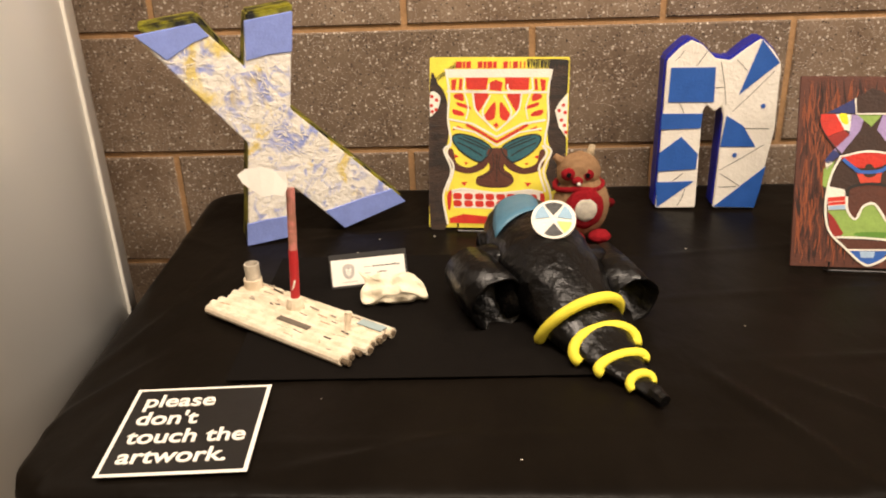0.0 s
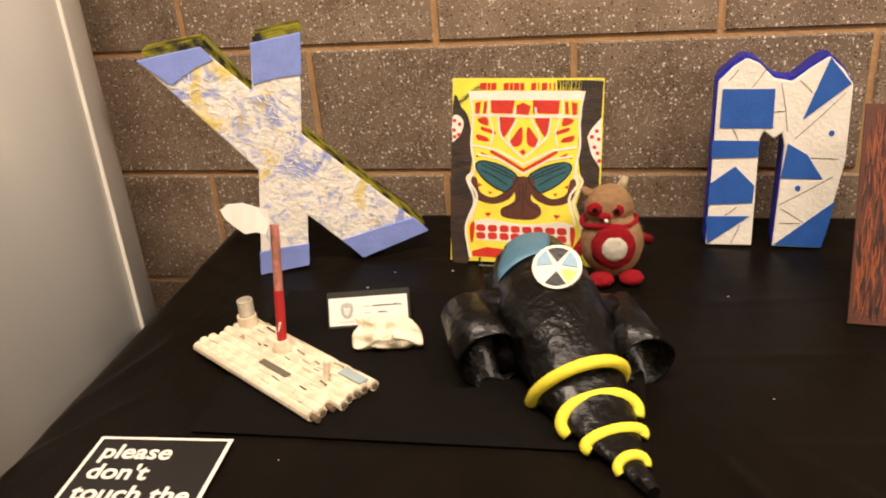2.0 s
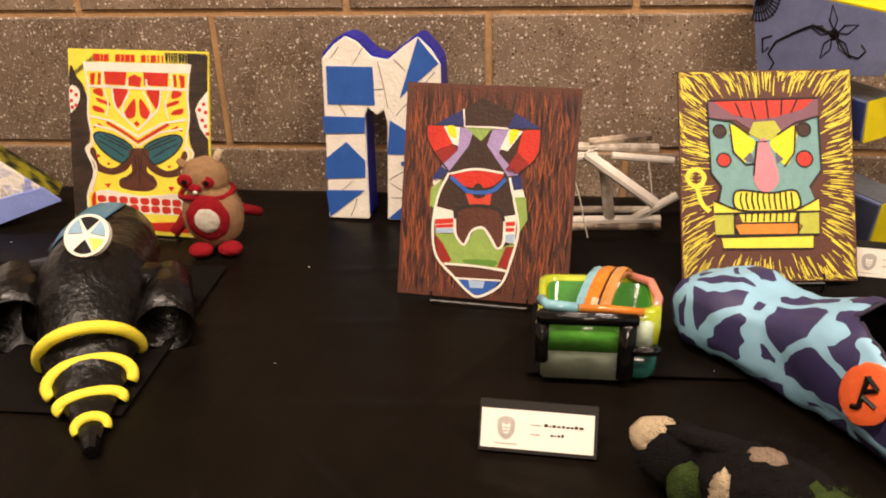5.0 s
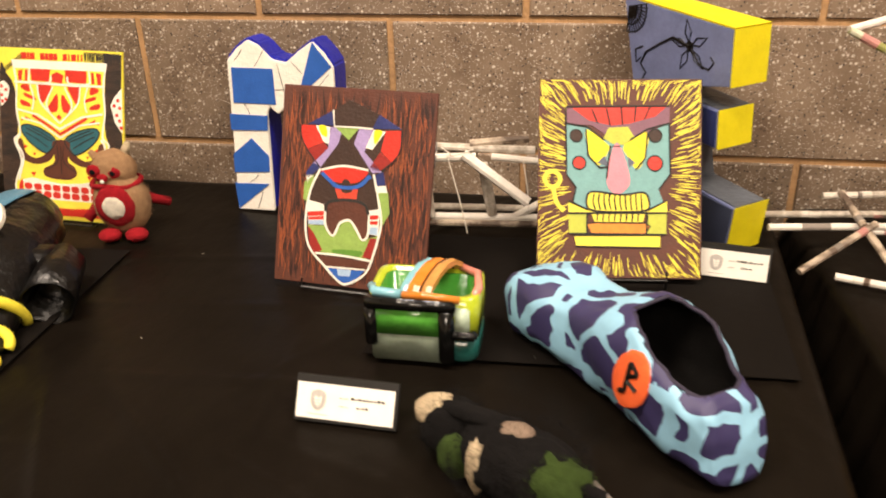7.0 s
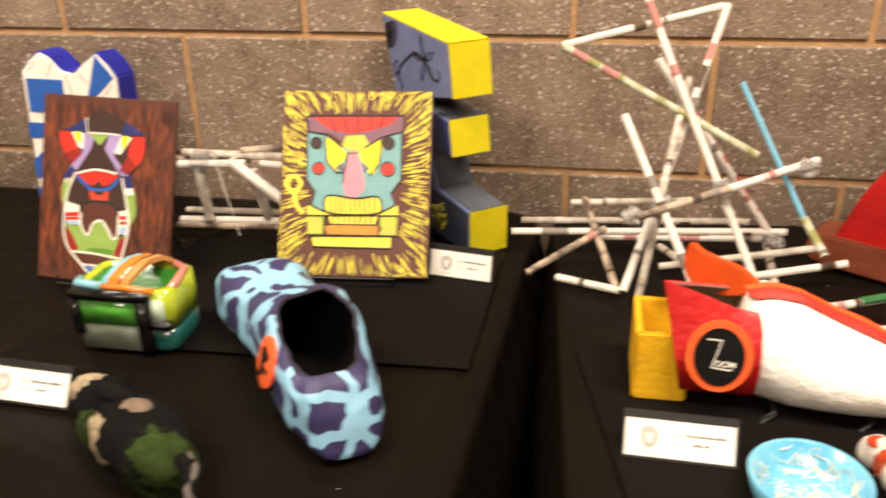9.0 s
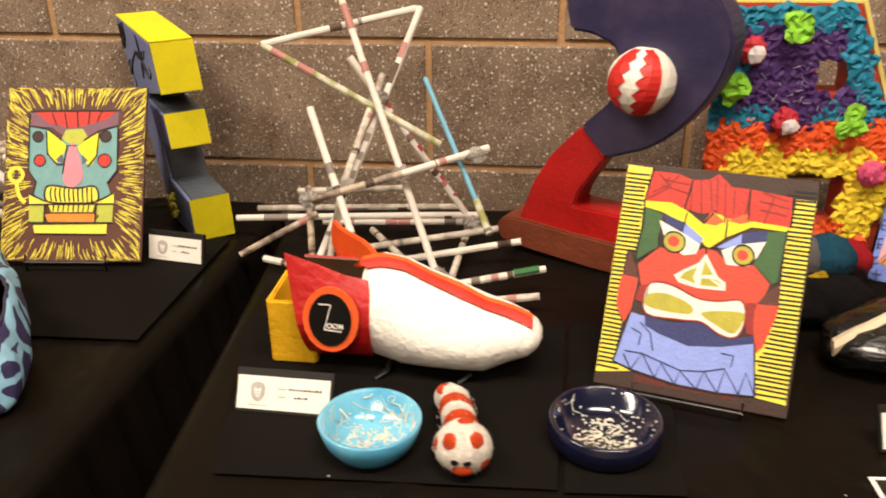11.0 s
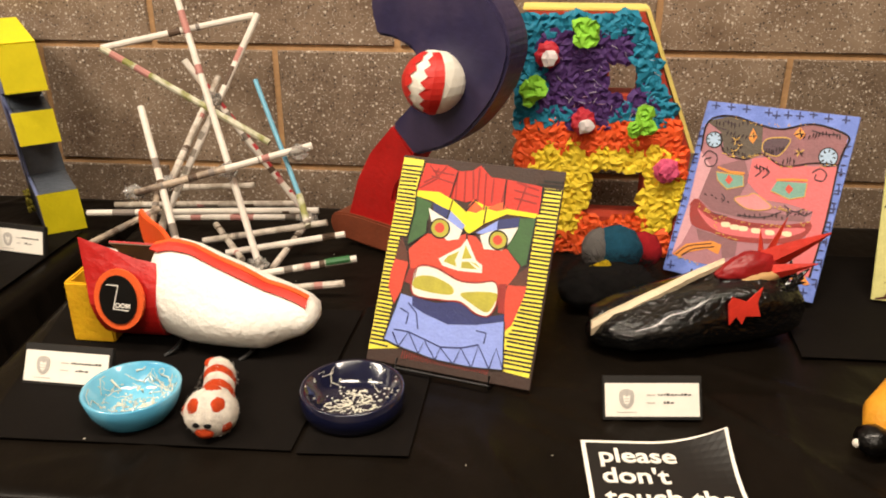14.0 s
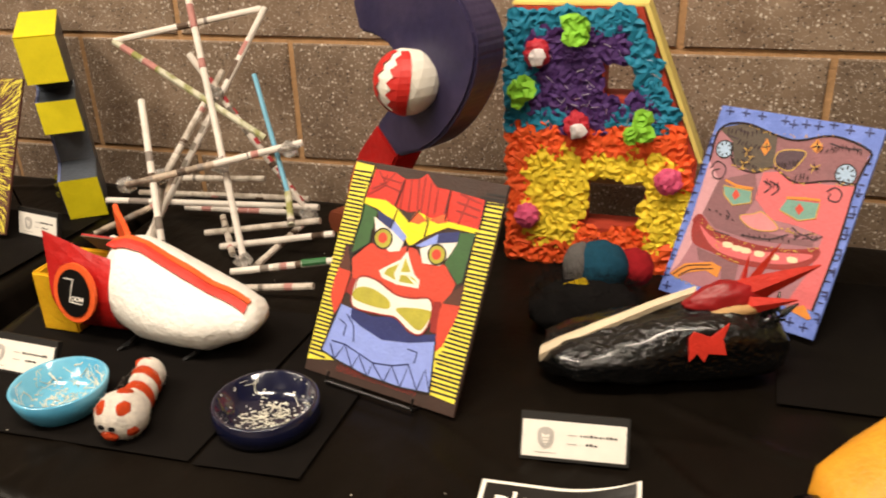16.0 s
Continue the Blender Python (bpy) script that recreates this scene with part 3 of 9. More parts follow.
for z0, z1, s0, s1 in ((0.004, 0.072, -0.002, 0.008), (0.142, 0.192, -0.030, -0.031), (0.226, 0.295, -0.015, -0.015)):
    bm = loft([[(s0, 0.0, z0), (s1, 0.0, z1), (s1, 0.058, z1), (s0, 0.058, z0)], [(s0 + 0.0025, -0.0005, z0 - 0.001), (s1 + 0.0025, -0.0005, z1 + 0.001), (s1 + 0.0025, 0.0585, z1 + 0.001), (s0 + 0.0025, 0.0585, z0 - 0.001)]])
    part("arm_end", bm, YEL, le, "bright yellow painted arm end", m=ELEAN)
part("top", loft([[(-0.21, 0, 0.306), (-0.015, 0, 0.2952), (-0.015, 0.058, 0.2952), (-0.21, 0.058, 0.306)], [(-0.211, -0.0005, 0.3085), (-0.0125, -0.0005, 0.2978), (-0.0125, 0.0585, 0.2978), (-0.211, 0.0585, 0.3085)]]), YEL, le, "bright yellow painted top", m=ELEAN)
fl = (-0.085, 0.262)
for k in range(5):
    a = 0.5 + k * math.tau / 5
    e = [(fl[0] + r * math.cos(a + s), -0.0016, fl[1] + r * math.sin(a + s)) for r, s in ((0.005, 0), (0.018, 0.3), (0.034, 0), (0.018, -0.3), (0.005, 0))]
    part("petal_line", tube(e, 0.0009, 4), BLACK, le, m=ELEAN)
part("flower_centre", blob((fl[0], -0.001, fl[1]), (0.007, 0.0012, 0.007), 0.1, 3, 2), BLACK, le, m=ELEAN)
part("stem_line", tube([(fl[0], -0.0016, fl[1]), (-0.115, -0.0016, 0.268), (-0.14, -0.0016, 0.255), (-0.165, -0.0016, 0.24), (-0.175, -0.0016, 0.222), (-0.165, -0.0016, 0.212), (-0.172, -0.0016, 0.2)], 0.002, 5, 0.0009), BLACK, le, m=ELEAN)
part("curl_line", tube([(-0.172, -0.0016, 0.246), (-0.186, -0.0016, 0.24), (-0.184, -0.0016, 0.222), (-0.176, -0.0016, 0.23)], 0.0011, 5), BLACK, le, m=ELEAN)
part("curl_line", tube([(fl[0] + 0.004, -0.0016, fl[1] - 0.003), (-0.065, -0.0016, 0.242), (-0.05, -0.0016, 0.24), (-0.042, -0.0016, 0.25), (-0.048, -0.0016, 0.256)], 0.0012, 5), BLACK, le, m=ELEAN)
bm = bmesh.new()
for k in range(13):
    a = -1.7 + k * 0.16
    tube([(-0.2, -0.0016, 0.295), (-0.2 + 0.036 * math.cos(a), -0.0016, 0.295 + 0.036 * math.sin(a))], 0.0008, 4, None, bm)
for r in (0.014, 0.024, 0.034):
    tube([(-0.2 + r * math.cos(-1.7 + k * 0.16), -0.0016, 0.295 + r * math.sin(-1.7 + k * 0.16)) for k in range(13)], 0.0008, 4, None, bm)
part("web_drawing", bm, BLACK, le, m=ELEAN)
random.seed(8)
bm = bmesh.new()
for k in range(46):
    c = Vector((-0.066 + random.gauss(0, 0.009), -0.006 - random.random() * 0.007, 0.038 + random.gauss(0, 0.009)))
    r = random.uniform(0.002, 0.004)
    s = bmesh.ops.create_icosphere(bm, subdivisions=1, radius=r)
    bmesh.ops.translate(bm, verts=s["verts"], vec=c)
part("moss_tuft", bm, mat("yellow_moss", "8f8524", 0.9, 0.4, 200, 0.4), le, "olive yellow tuft glued on", m=ELEAN)

# ---- numeral two ----
TM = Matrix(((0.8941, 0.4471, 0, 1.4863), (-0.4471, 0.8941, 0, 1.2352), (0, 0, 1, T + 0.001), (0, 0, 0, 1)))
two = thing("numeral_two", TM, "papier-mache numeral two, violet and red, with a ball", "numeral sculpture", "letter sculptures")
VIOLET = mat("dark_violet_paint", "3b3350", 0.45, 0.3, 14, 0.25, second="2b2748")
REDG = mat("glossy_red_paint", "b91a18", 0.4, 0.25, 20, 0.3)
UP = rounded([(0.096, 0.32), (0.094, 0.385), (0.14, 0.402), (0.2, 0.402), (0.25, 0.392), (0.282, 0.365), (0.30, 0.325), (0.292, 0.28), (0.27, 0.24), (0.235, 0.2), (0.19, 0.17), (0.172, 0.155)], 3)[:-6] + [(0.155, 0.160), (0.117, 0.197), (0.15, 0.23), (0.172, 0.262), (0.17, 0.285), (0.152, 0.308), (0.125, 0.318)]
part("upper_curve", prism(UP, 0, 0.055, 0.004), VIOLET, two, m=TM)
part("stem", prism([(0.117, 0.197), (0.155, 0.160), (0.122, 0.108), (0.115, 0.085), (0.24, 0.085), (0.24, 0.04), (0.03, 0.046), (0.05, 0.105), (0.075, 0.15)], 0.0012, 0.054, 0.003), REDG, two, "red painted stem", m=TM)
part("foot", prism(rounded([(0.0, 0.02), (0.002, 0.042), (0.03, 0.05), (0.12, 0.046), (0.245, 0.04), (0.25, 0.01), (0.2, 0.0), (0.03, 0.008)], 3), -0.004, 0.06, 0.004, 0.001), mat("red_brown_clay_paint", "7a3a20", 0.6, 0.25, 30, 0.3), two, "red-brown painted foot", m=TM)
ball = part("ball", blob(tuple(TM @ Vector((0.202, -0.018, 0.272))), (0.041, 0.041, 0.041), 0.03, 2, 3), WHITE, two, "white papier-mache ball with red bands", smooth=False)
for side in (-1, 1):
    rings = []
    for k in range(15):
        a = -1.25 + k * 2.5 / 14
        row = []
        for off in (0.0, 0.4, 0.75):
            b = side * (0.14 + off) + 0.02 + (0.2 if k % 2 else 0) * (side if off in (0.0,) else 0) - 0.2 * a
            d = Vector((-math.sin(b) * math.cos(a) * 1.0, -math.cos(b) * math.cos(a), math.sin(a)))
            row.append(TM @ (Vector((0.202, -0.018, 0.272)) + d * 0.0424))
        rings.append(row)
    bm = bmesh.new()
    vs = [[bm.verts.new(p) for p in r] for r in rings]
    for q, w in zip(vs, vs[1:]):
        for k in range(2):
            bm.faces.new((q[k], q[k + 1], w[k + 1], w[k]))
    part("red_band", bm, mat("band_red", "c8251e", 0.5), ball)
BARK = mat("bark_paint", "241a14", 0.6, 0.4, 90, 0.3, stretch=(0.3, 1, 1), second="3d2a1e")
NAVY = mat("navy_panel_paint", "27306b", 0.5, 0.2, 60, 0.15)
DRED = mat("dark_red_paint", "96241c", 0.55, 0.2, 60, 0.15)
VERM = mat("vermilion_paint", "d2452e", 0.55, 0.18, 60, 0.2)
LEAF = mat("leaf_green_paint", "8fae55", 0.6, 0.2, 60, 0.15)
GRASS = mat("grass_green_paint", "5f9032", 0.6, 0.2, 60, 0.15)
FOREST = mat("forest_green_paint", "3a6134", 0.6, 0.2, 60, 0.15)
LILAC = mat("lilac_paint", "a692c4", 0.6, 0.2, 60, 0.15)
PALEB = mat("pale_blue_paint", "a9c4e0", 0.6, 0.15, 60, 0.15)
AQUA = mat("aqua_paint", "74a5a6", 0.6, 0.15, 60, 0.12)
MAUVE = mat("mauve_paint", "7d5566", 0.6, 0.15, 60, 0.12)
LIME = mat("lime_paint", "b9bf45", 0.6, 0.15, 60, 0.12)
SLATEP = mat("slate_paint", "5b6272", 0.6, 0.15, 60, 0.12)
PINK = mat("pink_paint", "e58a98", 0.6, 0.12, 60, 0.12)
AMBER = mat("amber_paint", "e08a2a", 0.55, 0.18, 60, 0.15)
OLIVE = mat("olive_yellow_paint", "b4ac3c", 0.6, 0.18, 60, 0.15)
ROSE = mat("rose_paint", "a8707a", 0.55, 0.15, 50, 0.15)
SHELL = mat("shell_pink_paint", "cf9aa2", 0.55, 0.12, 50, 0.15)
DUSK = mat("dusk_mauve_paint", "86595f", 0.55, 0.18, 50, 0.15)
DUSKD = mat("deep_plum_paint", "4f3540", 0.55, 0.2, 60, 0.2)
CORAL = mat("coral_paint", "da6468", 0.5, 0.15, 50, 0.15)
CORALL = mat("light_coral_paint", "e8868a", 0.5, 0.12, 50, 0.15)
OLIVED = mat("dark_olive_panel_paint", "55493c", 0.55, 0.3, 70, 0.25)
PLUM = mat("plum_paint", "8d5a60", 0.55, 0.2, 60, 0.2)
PLUMD = mat("dark_plum_paint", "3b2730", 0.6, 0.2, 60, 0.1)
GOLD = mat("gold_line_paint", "cfa23a", 0.4, 0.2, 80, 0.1)
MINT = mat("mint_paint", "6f9f90", 0.5, 0.15, 60, 0.15)
IVORY = mat("ivory_paint", "f0d9b4", 0.5, 0.12, 60, 0.1)
STREAK = mat("dark_streak_paint", "2c1510", 0.6, 0.2, 60, 0.1)
GLOW = mat("rust_streak_paint", "a0522c", 0.6, 0.2, 60, 0.1)
P = [panel(P1M, P1W, P1H, YEL2, "yellow carved-mask painting on a small canvas panel"), panel(P2M, P2W, P2H, BROWN, "dark wood-grain painting of a colourful mask on a panel"), panel(P3M, P3W, P3H, BROWN, "brown and yellow bristled mask painting on a panel"), panel(P4M, P4W, P4H, DBROWN, "red-faced mask painting with yellow striped borders"), panel(P5M, P5W, P5H, mat("deep_periwinkle_paint", "7088d8", 0.6, 0.2, 50, 0.2, second="5f78c8"), "pink split-face mask painting with a blue crossed border")]
P6M, P6W, P6H = frame_of((2.236, 1.092, 0.75), (2.43, 1.06, 0.75), (2.248, 1.185, 0.985))
P.append(panel(P6M, P6W, P6H, mat("straw_paint", "d8d48a", 0.6, 0.2, 50, 0.2), "straw yellow painting with black leaf strokes on a panel"))
# brush marks that cover whole borders
rnd = random.Random(21)
grain = lambda n, lo, hi: [((u, v), (u + rnd.uniform(-2.5, 2.5), v + rnd.uniform(lo, hi)), rnd.uniform(0.5, 1.4)) for u, v in ((rnd.uniform(2, 98), rnd.uniform(1, 90)) for _ in range(n))]
fit_in = lambda ls: [(p, tuple(min(99.5, max(0.5, a)) for a in q), k) for p, q, k in ls]
strokes(P[1], "dark_grain", STREAK, 0, fit_in(grain(700, 6, 17)), 0.75)
strokes(P[1], "rust_grain", GLOW, 0.5, fit_in(grain(650, 5, 15)), 0.5)
rays = []
for _ in range(1150):
    u, v = rnd.uniform(1, 99), rnd.uniform(1, 99)
    if 21 < u < 80 and 13 < v < 86:
        continue
    du, dv = u - 50, (v - 50)
    if abs(du) > abs(dv):
        du, dv = du, dv * 0.7
    k = rnd.uniform(6, 14) / math.hypot(du, dv)
    rays.append(((u, v), (u + du * k, v + dv * k), rnd.uniform(0.5, 1.3)))
strokes(P[2], "yellow_bristle", YEL2, 1, fit_in(rays), 0.66)
bars = []
for k in range(46):
    v = 8 + k * 1.93
    bars.append(((0.6, v), (14 + rnd.uniform(-2.5, 2), v + rnd.uniform(-0.4, 0.4)), 1))
    bars.append(((99.4, v), (86.5 - max(0, 42 - v) * 0.22 + rnd.uniform(-1.5, 2), v + rnd.uniform(-0.4, 0.4)), 1))
strokes(P[3], "black_stripe", PEN, 1.4, bars, 1.15, blunt=True)
strokes(P[3], "red_brown_hatch", DRED, 1, [((22 + k * 1.5, 3.5), (22.4 + k * 1.5, 8.5), 0.7) for k in range(36)], 0.7)
strokes(P[5], "leaf_stroke", PEN, 1, fit_in([((u, v), (u + 9, v + rnd.uniform(2, 5)), rnd.uniform(0.6, 1.3)) for u, v in ((rnd.uniform(1, 88), rnd.uniform(10, 94)) for _ in range(170))]), 1.6)
strokes(P[5], "root_stroke", BROWN, 1, fit_in([((rnd.uniform(2, 97), 0.8), (rnd.uniform(2, 97), rnd.uniform(5, 14)), 1) for _ in range(50)]), 1.6)
fr = [((70 + k * 0.85, 99), (70 + k * 0.85 + rnd.uniform(-1, 1), 93 + rnd.uniform(-3, 1)), 1) for k in range(34)] + [((2 + k * 1.1, 84 + k * 0.65), (3.2 + k * 1.1, 88 + k * 0.7), 0.8) for k in range(16)] + [((1.5 + rnd.uniform(0, 1), 4 + k), (13, 4.5 + k), 0.35) for k in range(0, 78)] + [((99, 30 + k), (88, 30.5 + k), 0.35) for k in range(0, 60, 1)]
strokes(P[0], "black_fringe", PEN, 1.5, fr, 0.8)
paint(P[0], "bark", BARK, 1, [(0.4, 85.5), (6.4, 84.4), (11.4, 78.4), (14.7, 64.3), (13.3, 50.2), (10.5, 44.6), (16.3, 33.3), (10.7, 19.2), (13.7, 1.6), (1.0, 0.7)], True)
paint(P[0], "bark", BARK, 1, [(85.6, 98.9), (99.5, 98.2), (99.0, 79.7), (93.2, 74.1), (90.3, 69.5), (93.6, 59.9), (99.0, 53.5), (99.3, 27.2), (87.6, 21.6), (82.8, 38.7), (85.4, 52.8), (84.4, 78.3)])
paint(P[0], "mask_base", YEL2, 2, [(11.7, 93.1), (87.1, 93.3), (86.1, 78.3), (84.4, 65.6), (86.0, 51.4), (88.7, 45.7), (84.7, 33.0), (91.2, 18.8), (88.1, 1.8), (14.0, 2.0), (10.2, 19.2), (16.3, 34.0), (10.8, 46.0), (15.9, 50.9), (13.5, 64.3), (14.3, 79.8)])
paint(P[0], "crown_band", WHITE, 3, [(11.4, 93.1), (87.1, 93.3), (86.9, 88.5), (11.8, 88.3)])
paint(P[0], "red_block", RED, 3, [(26.1, 88.3), (42.5, 88.3), (41.0, 81.2), (26.8, 81.5)])
paint(P[0], "red_block", RED, 3, [(54.3, 88.5), (72.0, 88.3), (71.3, 81.2), (54.5, 81.5)])
paint(P[0], "red_block", RED, 3, [(43.5, 85.5), (47.7, 87.1), (53.0, 85.4), (51.7, 80.5), (43.6, 81.2)])
paint(P[0], "red_bar", RED, 3, [(15.8, 86.9), (19.8, 87.6), (18.6, 80.5), (16.0, 81.2)], mirror=49.6)
paint(P[0], "red_bar", RED, 3, [(21.8, 87.6), (23.9, 87.6), (23.4, 81.2), (21.1, 81.2)], mirror=49.6)
stroke(P[0], "white_line", WHITE, 4, [(12.5, 80.4), (32.4, 80.1), (58.3, 79.8), (86.4, 80.0)], 1.6)
stroke(P[0], "white_line", WHITE, 4, [(25.6, 88.6), (25.0, 84.1), (26.1, 81.0), (41.0, 80.7), (43.0, 84.7)], 1.2, mirror=49.6)
paint(P[0], "red_petal", RED, 3, [(32.4, 79.1), (42.4, 79.1), (40.3, 74.2), (34.7, 68.5)], True, mirror=49.4)
paint(P[0], "red_petal", RED, 3, [(39.6, 65.7), (41.3, 68.5), (47.4, 74.4), (47.6, 65.7), (43.2, 63.6)], True, mirror=49.4)
paint(P[0], "red_petal", RED, 3, [(17.8, 78.4), (23.8, 79.1), (24.7, 74.9), (19.0, 76.2)], True, mirror=49.4)
paint(P[0], "red_petal", RED, 3, [(20.5, 74.2), (28.8, 71.9), (29.5, 70.2), (20.8, 72.2)], True, mirror=49.4)
paint(P[0], "red_petal", RED, 3, [(17.1, 70.0), (24.0, 68.5), (25.1, 66.3), (18.1, 67.0)], True, mirror=49.4)
stroke(P[0], "white_ray", WHITE, 4, [(31.5, 79.5), (33.5, 69.9), (41.4, 62.9), (48.9, 57.5)], 1.3, mirror=49.0)
stroke(P[0], "white_ray", WHITE, 4, [(44.2, 78.4), (38.7, 69.2), (41.5, 62.6)], 1.2, mirror=49.0)
stroke(P[0], "white_ray", WHITE, 4, [(25.5, 79.1), (28.3, 71.4), (26.7, 64.3)], 1.0, mirror=49.0)
paint(P[0], "red_diamond", RED, 3, [(46.3, 61.1), (48.7, 62.6), (50.7, 60.7), (48.6, 59.2)])
stroke(P[0], "white_chevron", WHITE, 4, [(14.2, 64.3), (31.1, 61.8), (48.9, 54.1), (67.1, 61.7), (83.9, 64.2)], 1.5, smooth=False)
stroke(P[0], "red_chevron", RED, 4, [(26.8, 61.2), (37.3, 56.9), (49.2, 51.2), (60.7, 56.4), (71.3, 61.4)], 2.0, smooth=False)
stroke(P[0], "white_chevron", WHITE, 4, [(17.4, 59.4), (33.0, 56.9), (49.2, 49.0), (65.0, 56.8), (81.4, 59.2)], 1.2, smooth=False)
paint(P[0], "red_brow", RED, 3, [(19.9, 60.8), (25.2, 58.7), (24.3, 57.5), (20.5, 59.4)], mirror=49.0)
paint(P[0], "red_dot", RED, 3, [(17.1, 58.7), (18.4, 59.0), (18.5, 57.8), (17.1, 57.6)], mirror=49.0)
paint(P[0], "teal_eye", TEAL, 4, [(17.2, 54.2), (22.6, 55.8), (34.8, 53.3), (45.3, 47.6), (39.4, 40.3), (34.3, 40.0), (24.7, 44.6), (18.5, 49.9)], True, mirror=49.0)
stroke(P[0], "eye_outline", PEN, 5, [(17.2, 54.2), (22.6, 55.8), (34.8, 53.3), (45.3, 47.6), (39.4, 40.3), (34.3, 40.0), (24.7, 44.6), (18.5, 49.9)], 0.9, True, mirror=49.0)
stroke(P[0], "eye_hatch", PEN, 5, [(21.0, 53.7), (31.4, 50.2), (41.9, 46.6)], 0.7, mirror=49.0)
stroke(P[0], "eye_hatch", PEN, 5, [(20.7, 50.9), (29.8, 47.4), (38.5, 43.1)], 0.7, mirror=49.0)
stroke(P[0], "eye_hatch", PEN, 5, [(24.4, 54.4), (34.9, 50.9), (43.6, 47.3)], 0.7, mirror=49.0)
stroke(P[0], "white_cheek", WHITE, 4, [(15.9, 49.5), (12.6, 44.6), (18.0, 36.1), (13.2, 22.0)], 1.5, mirror=49.0)
paint(P[0], "brown_cheek", BROWN, 4, [(14.3, 46.7), (17.7, 46.0), (20.0, 38.9), (29.2, 36.1), (38.6, 40.3), (41.9, 44.5), (43.8, 40.2), (39.6, 35.3), (29.3, 32.5), (18.0, 34.7), (14.1, 40.4)], True, mirror=49.0)
paint(P[0], "nose", BROWN, 5, [(42.7, 46.6), (56.6, 46.6), (54.6, 36.0), (59.9, 32.4), (61.9, 28.1), (57.1, 24.9), (49.4, 24.4), (41.6, 24.7), (35.1, 26.2), (35.0, 30.1), (40.5, 32.5), (44.2, 36.0)], True)
stroke(P[0], "nose_line", DBROWN, 6, [(46.2, 44.5), (47.0, 36.0), (42.3, 31.8), (37.1, 29.7)], 0.8, mirror=49.0)
stroke(P[0], "nose_line", DBROWN, 6, [(49.2, 44.5), (49.6, 27.5)], 0.8)
paint(P[0], "red_mark", RED, 4, [(18.7, 43.9), (21.6, 42.5), (18.7, 41.5)], mirror=49.0)
paint(P[0], "red_mark", RED, 4, [(25.7, 39.2), (28.6, 38.9), (26.9, 37.5)], mirror=49.0)
paint(P[0], "red_mark", RED, 4, [(23.4, 27.3), (28.2, 27.6), (26.0, 25.1)], mirror=49.0)
stroke(P[0], "white_lip", WHITE, 4, [(16.6, 22.0), (25.2, 23.4), (39.1, 21.9), (49.8, 21.1), (61.6, 21.8), (73.7, 23.1), (83.2, 21.7)], 1.6)
paint(P[0], "mouth_field", WHITE, 3, [(17.0, 21.7), (25.2, 22.8), (49.8, 21.0), (74.5, 22.6), (83.3, 20.9), (82.6, 12.0), (49.7, 11.7), (18.6, 12.1)])
paint(P[0], "tooth", RED, 4, [(18.2, 20.5), (23.4, 20.6), (23.8, 17.5), (18.6, 17.4)], True)
paint(P[0], "tooth", RED, 4, [(18.3, 16.2), (23.5, 16.3), (23.9, 13.2), (18.8, 13.1)], True)
paint(P[0], "tooth", RED, 4, [(26.3, 20.4), (31.5, 20.5), (31.9, 17.4), (26.7, 17.3)], True)
paint(P[0], "tooth", RED, 4, [(26.4, 16.2), (31.6, 16.3), (32.0, 13.2), (26.9, 13.1)], True)
paint(P[0], "tooth", RED, 4, [(34.3, 20.4), (39.4, 20.5), (39.9, 17.4), (34.7, 17.3)], True)
paint(P[0], "tooth", RED, 4, [(34.4, 16.1), (39.5, 16.2), (40.0, 13.1), (34.8, 13.0)], True)
paint(P[0], "tooth", RED, 4, [(41.9, 20.3), (47.0, 20.4), (47.5, 17.3), (42.3, 17.2)], True)
paint(P[0], "tooth", RED, 4, [(42.0, 16.1), (47.2, 16.2), (47.6, 13.1), (42.4, 13.0)], True)
paint(P[0], "tooth", RED, 4, [(49.8, 20.3), (55.0, 20.4), (55.4, 17.3), (50.2, 17.2)], True)
paint(P[0], "tooth", RED, 4, [(49.9, 16.0), (55.1, 16.2), (55.5, 13.0), (50.4, 12.9)], True)
paint(P[0], "tooth", RED, 4, [(57.4, 20.2), (62.6, 20.4), (63.1, 17.2), (57.9, 17.1)], True)
paint(P[0], "tooth", RED, 4, [(57.5, 16.0), (62.7, 16.1), (63.2, 13.0), (58.0, 12.9)], True)
paint(P[0], "tooth", RED, 4, [(65.4, 20.2), (70.6, 20.3), (71.0, 17.2), (65.8, 17.1)], True)
paint(P[0], "tooth", RED, 4, [(65.5, 16.0), (70.7, 16.1), (71.1, 12.9), (65.9, 12.8)], True)
paint(P[0], "tooth", RED, 4, [(73.0, 20.2), (78.2, 20.3), (78.7, 17.1), (73.5, 17.0)], True)
paint(P[0], "tooth", RED, 4, [(73.2, 15.9), (78.4, 16.0), (78.8, 12.9), (73.6, 12.8)], True)
paint(P[0], "lower_lip", RED, 4, [(15.3, 5.8), (25.6, 8.4), (41.2, 7.2), (50.2, 6.9), (59.3, 7.1), (74.9, 8.1), (85.4, 5.3), (84.6, 2.4), (15.4, 2.9)])
paint(P[0], "side_lip", RED, 4, [(13.3, 18.9), (16.6, 22.6), (16.2, 13.6), (14.5, 10.5)], True, mirror=49.0)
stroke(P[0], "face_outline", WHITE, 4, [(11.7, 93.1), (14.3, 79.8), (13.5, 64.3), (15.9, 50.9), (10.8, 46.0), (16.3, 34.0), (10.5, 19.2), (14.0, 2.0)], 1.4, mirror=49.7)
